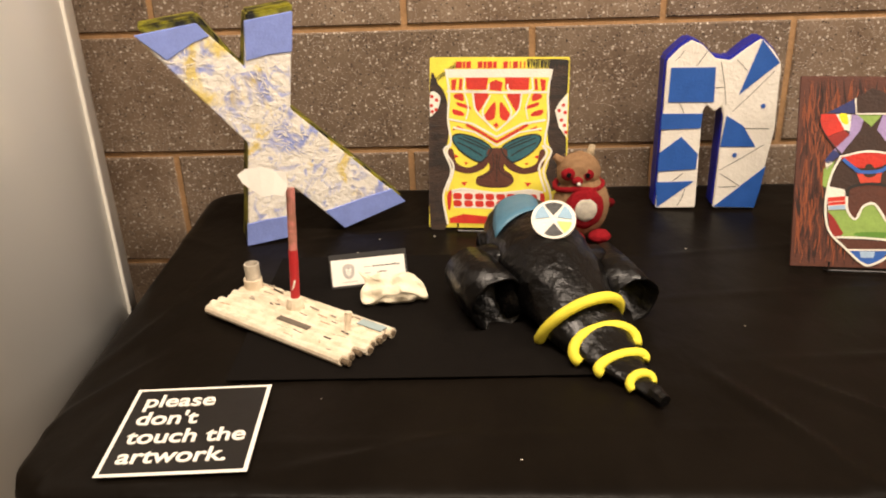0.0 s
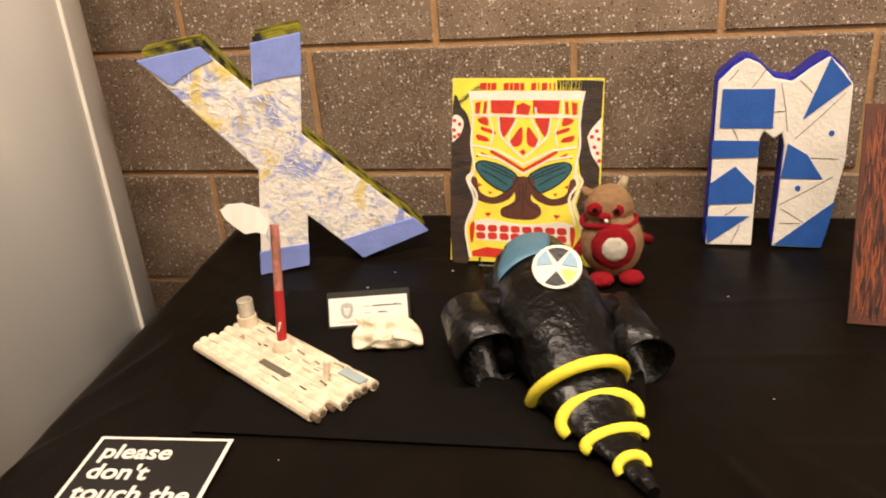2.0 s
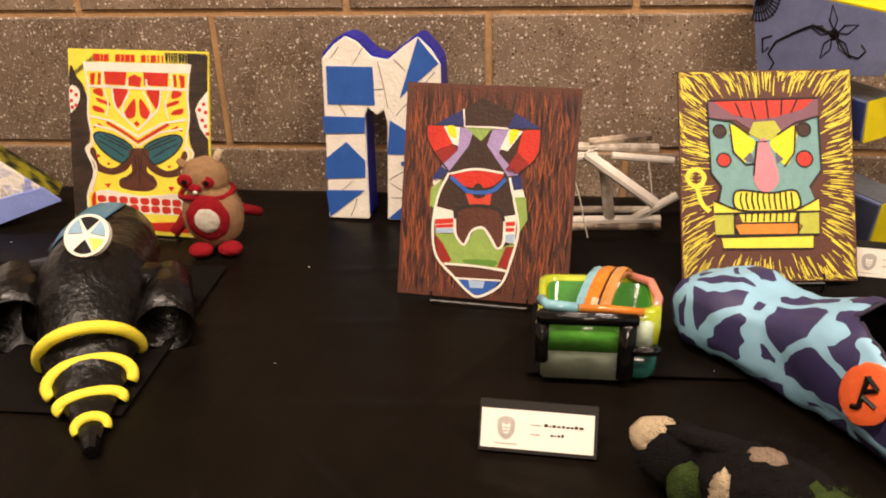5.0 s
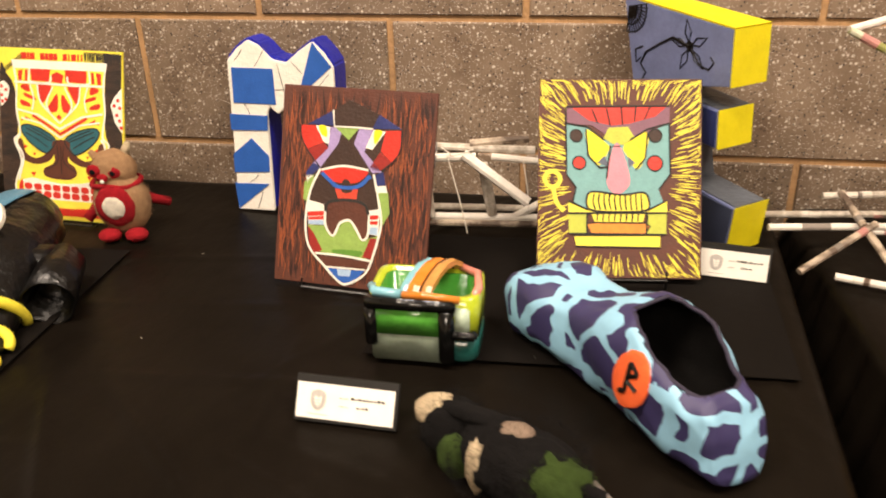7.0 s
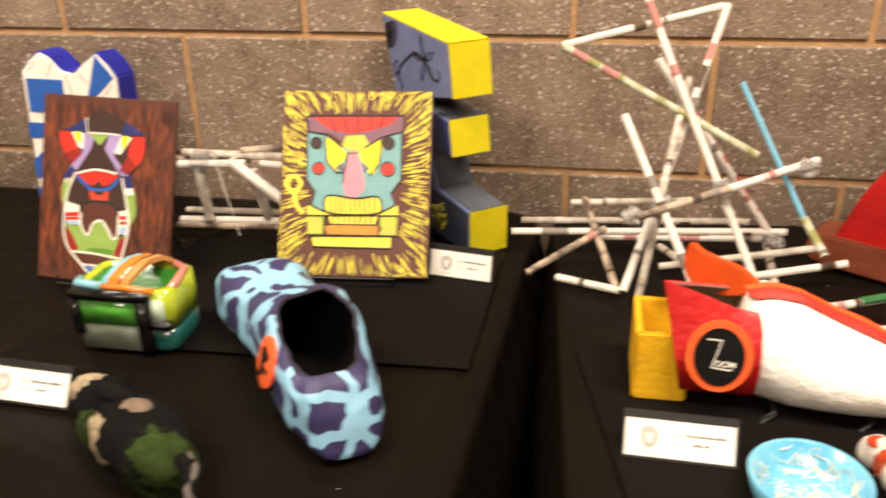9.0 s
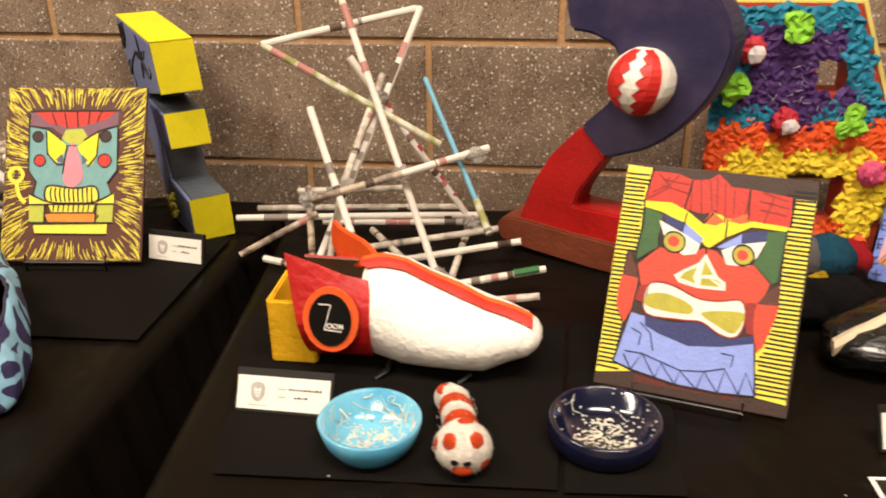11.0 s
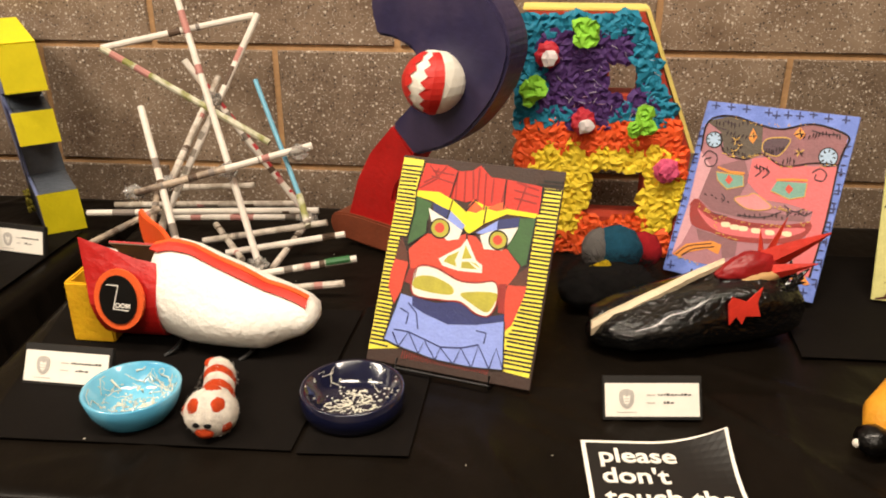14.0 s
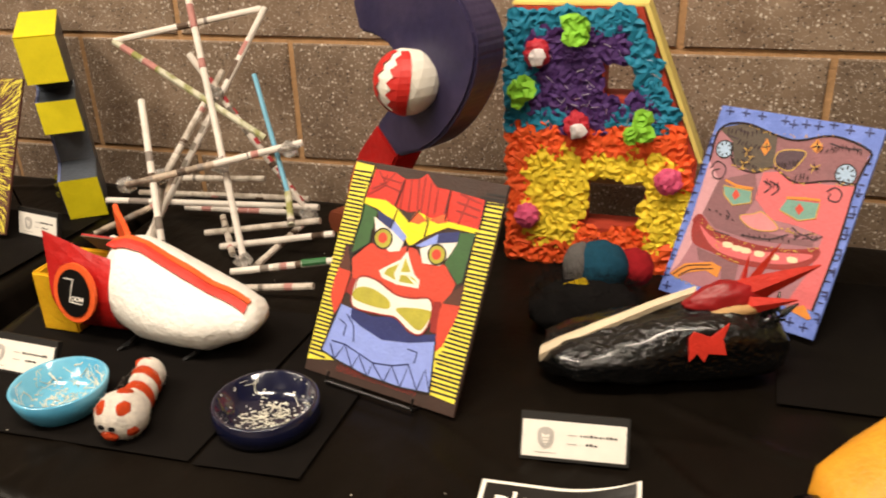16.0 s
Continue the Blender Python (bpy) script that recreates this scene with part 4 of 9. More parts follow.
paint(P[0], "cap_spot", WHITE, 3, [(0.4, 79.0), (4.8, 79.9), (8.0, 76.3), (5.9, 70.0), (1.1, 65.8), (0.4, 67.2)], True)
paint(P[0], "cap_spot", WHITE, 3, [(99.3, 79.7), (93.2, 74.1), (90.3, 69.5), (93.6, 59.9), (99.3, 53.9)])
paint(P[0], "red_spot", RED, 4, [(0.7, 78.0), (2.6, 78.2), (2.8, 76.6), (0.9, 76.5)], True)
paint(P[0], "red_spot", RED, 4, [(4.2, 76.1), (6.1, 76.2), (6.3, 74.6), (4.4, 74.5)], True)
paint(P[0], "red_spot", RED, 4, [(0.5, 72.8), (2.4, 73.0), (2.6, 71.4), (0.7, 71.3)], True)
paint(P[0], "red_spot", RED, 4, [(3.7, 70.4), (5.6, 70.6), (5.8, 69.0), (3.9, 68.9)], True)
paint(P[0], "red_spot", RED, 4, [(1.0, 69.3), (2.8, 69.4), (3.1, 67.9), (1.2, 67.7)], True)
paint(P[0], "red_spot", RED, 4, [(95.3, 73.3), (97.2, 73.5), (97.4, 71.9), (95.5, 71.8)], True)
paint(P[0], "red_spot", RED, 4, [(92.2, 70.2), (94.2, 70.4), (94.4, 68.8), (92.5, 68.7)], True)
paint(P[0], "red_spot", RED, 4, [(96.6, 69.1), (98.5, 69.2), (98.8, 67.7), (96.8, 67.5)], True)
paint(P[0], "red_spot", RED, 4, [(94.1, 64.8), (96.0, 65.0), (96.3, 63.4), (94.3, 63.3)], True)
paint(P[0], "red_spot", RED, 4, [(96.3, 61.7), (98.2, 61.9), (98.4, 60.3), (96.5, 60.2)], True)
paint(P[0], "red_spot", RED, 4, [(97.4, 57.7), (99.4, 57.9), (99.6, 56.3), (97.7, 56.2)], True)
paint(P[0], "title_bar", RED, 4, [(19.0, 97.3), (23.3, 97.6), (23.4, 93.9), (19.1, 93.7)])
paint(P[0], "title_bar", RED, 4, [(24.0, 97.3), (25.7, 97.6), (25.8, 93.9), (24.1, 93.7)])
paint(P[0], "title_bar", RED, 4, [(26.4, 97.3), (29.8, 97.6), (29.9, 93.9), (26.5, 93.7)])
paint(P[0], "title_bar", RED, 4, [(34.7, 97.3), (38.0, 97.6), (38.1, 93.9), (34.8, 93.6)])
paint(P[0], "title_bar", RED, 4, [(38.8, 97.3), (40.9, 97.6), (41.0, 93.9), (38.9, 93.6)])
paint(P[0], "title_bar", RED, 4, [(41.6, 97.3), (45.0, 97.6), (45.1, 93.9), (41.7, 93.6)])
paint(P[0], "title_bar", RED, 4, [(45.7, 97.3), (48.3, 97.6), (48.4, 93.9), (45.8, 93.6)])
paint(P[0], "title_bar", RED, 4, [(53.0, 97.3), (56.1, 97.6), (56.2, 93.9), (53.1, 93.6)])
paint(P[0], "title_bar", RED, 4, [(57.5, 97.3), (58.2, 97.6), (58.3, 93.9), (57.6, 93.6)])
paint(P[0], "title_bar", RED, 4, [(59.9, 97.3), (63.4, 97.6), (63.5, 93.9), (60.0, 93.6)])
paint(P[0], "title_bar", RED, 4, [(64.8, 97.3), (65.8, 97.6), (65.9, 93.9), (64.9, 93.6)])
paint(P[0], "title_bar", RED, 4, [(67.6, 97.3), (68.6, 97.6), (68.7, 93.9), (67.7, 93.6)])
paint(P[1], "mask_field", DBROWN, 2, [(17.5, 80.4), (34.0, 88.6), (44.3, 94.1), (63.8, 87.9), (78.8, 81.1), (78.2, 69.5), (67.7, 59.3), (73.9, 45.4), (69.8, 31.9), (66.1, 13.9), (51.7, 1.7), (33.5, 10.2), (22.5, 19.3), (17.6, 41.3), (19.6, 54.8), (27.5, 59.7), (13.5, 74.7)])
paint(P[1], "blue_ear", NAVY, 3, [(17.5, 80.9), (34.0, 88.6), (34.6, 80.9)])
paint(P[1], "blue_ear", NAVY, 3, [(59.8, 80.8), (63.8, 87.9), (78.8, 81.4)])
paint(P[1], "green_brow", LEAF, 3, [(35.1, 80.6), (51.6, 80.9), (44.9, 74.2)])
paint(P[1], "red_cheek", RED, 3, [(13.0, 80.2), (22.7, 80.4), (28.5, 72.4), (17.5, 68.2), (13.5, 74.7)])
paint(P[1], "dark_red_cheek", DRED, 3, [(18.1, 67.9), (28.5, 72.4), (31.8, 69.6), (23.1, 62.2)])
paint(P[1], "white_cheek", WHITE, 3, [(22.7, 80.4), (32.2, 80.2), (32.1, 71.5), (28.5, 72.4)])
paint(P[1], "yellow_spot", YEL, 4, [(24.8, 80.2), (29.3, 80.4), (30.6, 75.3), (26.8, 76.1)], True)
paint(P[1], "lilac_cheek", LILAC, 3, [(32.6, 80.2), (40.5, 79.7), (38.2, 72.1), (27.5, 59.7), (22.6, 61.7), (31.6, 69.4)])
paint(P[1], "lilac_cheek", LILAC, 3, [(51.6, 80.9), (60.7, 80.3), (55.6, 69.2), (67.7, 59.7), (61.6, 58.9), (48.5, 72.6)])
paint(P[1], "white_cheek", WHITE, 3, [(60.7, 80.3), (68.6, 79.8), (60.7, 70.4), (56.1, 71.1)])
paint(P[1], "yellow_spot", YEL, 4, [(61.2, 79.7), (66.5, 79.5), (62.1, 73.2)], True)
paint(P[1], "red_cheek", RED, 3, [(68.6, 80.1), (78.8, 80.8), (78.2, 69.5), (73.5, 64.8), (66.2, 70.1)])
paint(P[1], "dark_red_cheek", DRED, 3, [(65.9, 69.6), (73.5, 64.8), (64.6, 59.1), (59.7, 61.5)])
paint(P[1], "blue_temple", NAVY, 3, [(22.2, 61.7), (27.5, 59.7), (19.7, 53.8), (17.6, 56.2)])
paint(P[1], "blue_temple", NAVY, 3, [(62.7, 57.6), (68.7, 60.1), (70.6, 53.5), (64.1, 52.4)])
paint(P[1], "red_lens", RED, 4, [(28.2, 58.5), (42.8, 61.1), (58.8, 60.2), (53.7, 54.2), (44.5, 52.6), (34.1, 53.7)], True)
stroke(P[1], "blue_arc", BLUE, 5, [(28.7, 57.0), (35.2, 52.9), (40.6, 50.6), (52.9, 51.6), (60.6, 57.5)], 2.4)
stroke(P[1], "lens_outline", WHITE, 5, [(28.2, 58.5), (42.8, 61.3), (59.0, 60.2)], 1.3)
paint(P[1], "orange_nose", VERM, 4, [(37.5, 50.5), (53.0, 50.4), (52.3, 45.2), (40.4, 44.6)])
paint(P[1], "dark_nose", DBROWN, 5, [(43.0, 54.1), (46.7, 54.3), (49.5, 49.5), (45.5, 47.8), (42.1, 49.2)], True)
paint(P[1], "green_side", LEAF, 3, [(17.2, 51.5), (23.7, 55.8), (20.7, 41.5), (17.1, 42.8)])
paint(P[1], "green_side", LEAF, 3, [(65.4, 49.5), (72.6, 49.8), (74.4, 39.5), (70.2, 33.1), (66.9, 43.6)])
paint(P[1], "white_side", WHITE, 3, [(64.1, 52.4), (70.6, 53.3), (72.1, 49.8), (66.0, 49.2)])
paint(P[1], "white_side", WHITE, 3, [(18.2, 54.8), (21.0, 55.7), (23.1, 55.0), (18.9, 51.1)])
paint(P[1], "striped_jaw", WHITE, 4, [(19.6, 42.9), (31.0, 41.2), (32.9, 30.8), (21.6, 30.2)])
paint(P[1], "red_stripe", RED, 5, [(20.7, 36.7), (31.5, 37.8), (31.7, 35.5), (21.1, 34.4)])
paint(P[1], "red_stripe", RED, 5, [(21.3, 34.1), (31.7, 35.2), (32.1, 33.5), (21.4, 32.6)])
paint(P[1], "blue_stripe", PALEB, 5, [(21.4, 32.3), (32.3, 33.1), (32.5, 30.9), (21.8, 30.4)])
paint(P[1], "striped_jaw", WHITE, 4, [(61.0, 40.1), (68.3, 41.5), (68.1, 27.9), (61.5, 28.4)])
paint(P[1], "red_stripe", RED, 5, [(62.0, 37.8), (67.7, 38.3), (67.4, 36.2), (62.1, 35.7)])
paint(P[1], "red_stripe", RED, 5, [(62.2, 34.9), (67.5, 35.3), (67.2, 33.5), (62.3, 33.3)])
paint(P[1], "blue_stripe", PALEB, 5, [(62.0, 31.8), (67.7, 32.4), (67.7, 28.2), (61.9, 28.5)])
paint(P[1], "green_chin", LEAF, 4, [(21.0, 29.9), (32.5, 30.4), (39.5, 25.7), (44.1, 32.9), (49.1, 33.9), (54.0, 29.7), (58.0, 25.1), (68.1, 27.9), (66.3, 19.9), (61.3, 15.5), (32.1, 15.6), (25.4, 21.7)])
paint(P[1], "red_jaw", DRED, 5, [(21.3, 29.6), (25.5, 26.1), (31.9, 17.9), (26.9, 15.6), (23.0, 20.5)])
paint(P[1], "red_jaw", DRED, 5, [(63.1, 26.2), (68.0, 26.5), (65.7, 16.0), (58.7, 16.2)])
paint(P[1], "dark_green", GRASS, 5, [(39.0, 18.6), (57.5, 19.3), (55.7, 16.1), (42.3, 16.1)], True)
paint(P[1], "mouth_hole", BROWN, 5, [(32.4, 37.6), (34.0, 42.4), (46.2, 44.6), (57.7, 43.1), (61.3, 38.0), (60.9, 27.8), (57.6, 25.4), (54.0, 29.4), (49.5, 33.9), (44.2, 33.2), (41.5, 31.3), (39.0, 26.0), (34.3, 28.4)], True)
stroke(P[1], "mouth_top", PEN, 6, [(32.8, 37.6), (34.4, 42.4), (46.2, 44.5), (57.7, 43.1), (61.1, 38.0)], 1.8)
stroke(P[1], "mouth_edge", WHITE, 6, [(32.4, 37.6), (33.4, 30.2), (38.7, 25.7), (42.7, 32.4), (49.1, 34.2), (54.0, 29.7), (58.0, 25.1), (61.5, 27.8), (61.5, 38.0)], 1.5)
stroke(P[1], "chin_line", WHITE, 5, [(27.5, 16.0), (46.4, 16.0), (65.8, 14.8)], 1.4)
paint(P[1], "brown_chin", BROWN, 4, [(29.0, 15.1), (64.0, 14.4), (61.7, 10.2), (35.6, 9.5)])
stroke(P[1], "chin_line", WHITE, 5, [(35.0, 9.5), (61.3, 10.1)], 1.0)
paint(P[1], "blue_beard", BLUE, 4, [(35.0, 9.2), (53.1, 9.2), (61.3, 10.4), (56.0, 4.6), (49.6, 1.9), (41.2, 3.9)])
paint(P[1], "pale_beard", PALEB, 5, [(42.5, 9.0), (52.1, 9.1), (51.3, 5.8), (43.6, 5.5)])
stroke(P[1], "mask_outline", WHITE, 6, [(27.5, 58.9), (21.7, 47.5), (19.6, 32.5), (22.7, 19.3), (33.7, 10.2), (43.3, 3.2), (50.0, 1.9), (61.4, 8.1), (66.3, 19.1), (69.7, 34.1), (66.6, 46.6), (62.8, 58.3)], 1.4)
stroke(P[1], "mask_outline", PEN, 6, [(13.0, 80.2), (13.5, 74.7), (18.6, 67.5), (27.5, 59.4)], 0.8)
stroke(P[1], "mask_outline", PEN, 6, [(78.8, 80.8), (78.2, 69.5), (67.7, 59.7)], 0.8)
stroke(P[1], "mask_outline", WHITE, 6, [(34.0, 88.6), (35.1, 80.6), (51.6, 80.8), (60.3, 80.6)], 1.0, smooth=False)
paint(P[2], "teal_face", AQUA, 2, [(17.0, 77.3), (30.1, 75.5), (40.4, 69.0), (56.3, 68.9), (67.0, 74.5), (80.2, 77.7), (81.0, 52.0), (74.1, 44.1), (77.7, 36.2), (66.7, 31.9), (32.1, 31.9), (21.9, 38.2), (23.6, 44.9), (17.7, 51.4)])
paint(P[2], "mauve_brow", MAUVE, 3, [(17.2, 85.7), (80.5, 86.2), (80.2, 77.5), (58.3, 69.7), (44.4, 69.8), (33.1, 76.3), (17.6, 77.2)])
paint(P[2], "red_crown", RED, 4, [(20.6, 85.1), (79.5, 86.7), (71.8, 81.0), (56.0, 77.3), (45.1, 76.3), (31.0, 78.8)])
stroke(P[2], "crown_line", PEN, 5, [(32.7, 84.5), (36.4, 77.5)], 0.9)
stroke(P[2], "crown_line", PEN, 5, [(41.7, 84.9), (44.1, 76.3)], 0.9)
stroke(P[2], "crown_line", PEN, 5, [(50.7, 85.5), (51.7, 76.7)], 0.9)
stroke(P[2], "crown_line", PEN, 5, [(59.7, 85.7), (59.0, 78.3)], 0.9)
stroke(P[2], "crown_line", PEN, 5, [(68.6, 86.0), (64.9, 79.5)], 0.9)
paint(P[2], "lime_gem", LIME, 4, [(43.1, 75.1), (55.1, 75.7), (59.5, 69.9), (52.9, 66.4), (45.5, 67.1), (40.2, 69.8)])
paint(P[2], "yellow_eye", YEL, 4, [(29.8, 74.3), (41.5, 67.7), (43.6, 64.2), (37.4, 55.8), (32.0, 61.0), (29.5, 68.3)], True)
paint(P[2], "yellow_eye", YEL, 4, [(52.9, 66.4), (67.1, 73.2), (65.8, 60.9), (60.9, 54.2), (54.7, 60.9)], True)
paint(P[2], "grey_lid", SLATEP, 5, [(36.5, 57.4), (40.8, 61.0), (44.2, 55.3)])
paint(P[2], "grey_lid", SLATEP, 5, [(55.1, 60.9), (59.8, 57.4), (55.9, 55.1)])
paint(P[2], "pink_nose", PINK, 6, [(46.5, 65.8), (50.5, 65.7), (56.7, 48.9), (51.5, 42.4), (45.5, 43.0), (42.3, 49.7)], True)
paint(P[2], "cheek_disc", DBROWN, 4, [(27.1, 71.0), (26.4, 69.2), (24.7, 68.1), (22.2, 68.1), (20.4, 69.3), (19.5, 71.1), (20.2, 72.8), (22.0, 74.0), (24.4, 74.0), (26.2, 72.8)], True)
stroke(P[2], "disc_outline", PEN, 5, [(27.1, 71.0), (26.4, 69.2), (24.7, 68.1), (22.2, 68.1), (20.4, 69.3), (19.5, 71.1), (20.2, 72.8), (22.0, 74.0), (24.4, 74.0), (26.2, 72.8)], 0.8, True)
paint(P[2], "cheek_disc", DBROWN, 4, [(75.7, 71.3), (74.9, 69.3), (73.0, 68.2), (70.6, 68.2), (68.6, 69.4), (67.8, 71.3), (68.5, 73.2), (70.4, 74.3), (72.8, 74.3), (74.8, 73.2)], True)
stroke(P[2], "disc_outline", PEN, 5, [(75.7, 71.3), (74.9, 69.3), (73.0, 68.2), (70.6, 68.2), (68.6, 69.4), (67.8, 71.3), (68.5, 73.2), (70.4, 74.3), (72.8, 74.3), (74.8, 73.2)], 0.8, True)
paint(P[2], "cheek_disc", RED, 4, [(29.4, 57.3), (28.7, 55.4), (26.7, 54.2), (24.3, 54.3), (22.3, 55.4), (21.4, 57.3), (22.1, 59.2), (24.0, 60.4), (26.4, 60.4), (28.5, 59.2)], True)
stroke(P[2], "disc_outline", PEN, 5, [(29.4, 57.3), (28.7, 55.4), (26.7, 54.2), (24.3, 54.3), (22.3, 55.4), (21.4, 57.3), (22.1, 59.2), (24.0, 60.4), (26.4, 60.4), (28.5, 59.2)], 0.8, True)
paint(P[2], "cheek_disc", RED, 4, [(76.3, 57.3), (75.4, 55.1), (73.1, 53.7), (70.4, 53.7), (68.0, 55.1), (66.9, 57.3), (67.8, 59.6), (70.1, 61.0), (72.9, 61.0), (75.3, 59.6)], True)
stroke(P[2], "disc_outline", PEN, 5, [(76.3, 57.3), (75.4, 55.1), (73.1, 53.7), (70.4, 53.7), (68.0, 55.1), (66.9, 57.3), (67.8, 59.6), (70.1, 61.0), (72.9, 61.0), (75.3, 59.6)], 0.8, True)
paint(P[2], "yellow_band", YEL2, 3, [(18.9, 38.2), (31.1, 33.8), (67.6, 33.8), (79.1, 38.9), (79.4, 32.6), (19.2, 31.9)])
paint(P[2], "lime_jaw", LIME, 3, [(19.2, 31.9), (30.6, 31.9), (30.6, 22.0), (19.7, 21.7)])
paint(P[2], "lime_jaw", LIME, 3, [(67.3, 31.9), (79.0, 32.9), (78.8, 21.9), (66.8, 21.8)])
paint(P[2], "upper_teeth", YEL2, 5, [(30.4, 40.2), (34.6, 42.9), (51.5, 41.4), (64.3, 42.7), (68.0, 39.4), (66.8, 33.8), (49.9, 32.8), (32.5, 33.8)], True)
stroke(P[2], "teeth_outline", PEN, 6, [(30.4, 40.2), (34.6, 42.9), (51.5, 41.4), (64.3, 42.7), (68.0, 39.4), (66.8, 33.8), (49.9, 32.8), (32.5, 33.8)], 1.2, True)
stroke(P[2], "tooth_line", PEN, 6, [(34.9, 41.7), (34.2, 38.2), (35.6, 33.8)], 1.0)
stroke(P[2], "tooth_line", PEN, 6, [(38.0, 41.7), (37.5, 38.2), (38.8, 33.8)], 1.0)
stroke(P[2], "tooth_line", PEN, 6, [(41.2, 41.7), (40.8, 38.2), (42.0, 33.8)], 1.0)
stroke(P[2], "tooth_line", PEN, 6, [(44.4, 41.7), (44.0, 38.2), (45.1, 33.8)], 1.0)
stroke(P[2], "tooth_line", PEN, 6, [(47.6, 41.7), (47.3, 38.2), (48.3, 33.8)], 1.0)
stroke(P[2], "tooth_line", PEN, 6, [(50.7, 41.7), (50.6, 38.2), (51.4, 33.8)], 1.0)
stroke(P[2], "tooth_line", PEN, 6, [(53.9, 41.7), (53.8, 38.2), (54.6, 33.8)], 1.0)
stroke(P[2], "tooth_line", PEN, 6, [(57.0, 41.7), (57.1, 38.2), (57.7, 33.8)], 1.0)
stroke(P[2], "tooth_line", PEN, 6, [(60.2, 41.7), (60.3, 38.2), (60.9, 33.8)], 1.0)
stroke(P[2], "tooth_line", PEN, 6, [(63.3, 41.7), (63.6, 38.2), (64.0, 33.8)], 1.0)
paint(P[2], "lower_teeth", YEL2, 4, [(33.1, 32.2), (66.1, 32.2), (64.3, 27.2), (35.3, 27.8)])
stroke(P[2], "tooth_line", PEN, 6, [(37.1, 31.9), (36.7, 28.1)], 0.9)
stroke(P[2], "tooth_line", PEN, 6, [(40.7, 31.9), (40.2, 28.1)], 0.9)
stroke(P[2], "tooth_line", PEN, 6, [(44.2, 31.9), (43.8, 28.1)], 0.9)
stroke(P[2], "tooth_line", PEN, 6, [(47.8, 31.9), (47.3, 28.1)], 0.9)
stroke(P[2], "tooth_line", PEN, 6, [(51.3, 31.9), (50.9, 28.1)], 0.9)
stroke(P[2], "tooth_line", PEN, 6, [(54.9, 31.9), (54.4, 28.1)], 0.9)
stroke(P[2], "tooth_line", PEN, 6, [(58.4, 31.9), (58.0, 28.1)], 0.9)
stroke(P[2], "tooth_line", PEN, 6, [(62.0, 31.9), (61.5, 28.1)], 0.9)
paint(P[2], "orange_lip", AMBER, 4, [(30.4, 26.5), (35.3, 27.4), (65.9, 27.5), (69.0, 25.9), (66.1, 21.8), (33.6, 21.4)])
stroke(P[2], "lip_outline", PEN, 5, [(30.4, 26.5), (35.3, 27.4), (65.9, 27.5), (69.0, 25.9), (66.1, 21.8), (33.6, 21.4)], 0.9, True, smooth=False)
paint(P[2], "yellow_chin", YEL2, 3, [(22.8, 20.8), (75.5, 21.5), (75.1, 15.3), (24.0, 15.4)])
stroke(P[2], "chin_outline", PEN, 5, [(22.8, 20.8), (75.5, 21.5), (75.1, 15.3), (24.0, 15.4)], 0.9, True, smooth=False)
stroke(P[2], "ink_line", PEN, 6, [(17.0, 77.3), (30.1, 75.5), (40.4, 69.0)], 1.0, smooth=False)
stroke(P[2], "ink_line", PEN, 6, [(56.3, 68.9), (67.0, 74.5), (80.2, 77.5)], 1.0, smooth=False)
stroke(P[2], "ink_line", PEN, 6, [(17.2, 85.7), (80.5, 86.2)], 1.0, smooth=False)
stroke(P[2], "ink_line", PEN, 6, [(16.6, 85.7), (17.7, 51.4), (23.6, 44.9), (21.9, 38.2)], 1.0, smooth=False)
stroke(P[2], "ink_line", PEN, 6, [(80.2, 77.5), (81.0, 52.0), (74.1, 44.1)], 1.0, smooth=False)
stroke(P[2], "ink_line", PEN, 6, [(19.2, 31.9), (79.4, 32.6)], 1.0, smooth=False)
stroke(P[2], "ink_line", PEN, 6, [(30.6, 31.9), (30.6, 22.0)], 1.0, smooth=False)
stroke(P[2], "ink_line", PEN, 6, [(67.3, 31.9), (66.8, 21.8)], 1.0, smooth=False)
stroke(P[2], "ink_line", PEN, 6, [(29.2, 74.3), (30.8, 61.0), (38.1, 54.9), (43.4, 55.3)], 1.0, smooth=False)
stroke(P[2], "ink_line", PEN, 6, [(67.1, 73.2), (65.8, 60.1), (59.9, 53.7)], 1.0, smooth=False)
stroke(P[2], "ink_line", PEN, 6, [(42.3, 49.7), (44.5, 65.8), (50.5, 65.7)], 1.0, smooth=False)
stroke(P[2], "ink_line", PEN, 6, [(18.9, 38.2), (31.1, 33.8)], 1.0, smooth=False)
stroke(P[2], "ink_line", PEN, 6, [(79.1, 38.9), (67.6, 33.8)], 1.0, smooth=False)
stroke(P[2], "ink_line", PEN, 6, [(19.7, 21.7), (78.8, 21.9)], 1.0, smooth=False)
stroke(P[2], "yellow_flower", YEL2, 4, [(13.8, 49.0), (12.9, 46.7), (10.6, 45.3), (7.8, 45.3), (5.3, 46.7), (4.1, 49.0), (5.0, 51.2), (7.4, 52.7), (10.2, 52.7), (12.7, 51.2)], 2.6, True)
stroke(P[2], "yellow_stem", YEL2, 4, [(9.6, 44.2), (12.0, 37.0), (16.6, 33.0)], 2.6)
paint(P[2], "flower_eye", BROWN, 5, [(10.8, 49.0), (10.4, 48.2), (9.6, 47.5), (8.4, 47.5), (7.6, 48.2), (7.2, 49.0), (7.5, 49.8), (8.3, 50.4), (9.5, 50.4), (10.3, 49.8)], True)
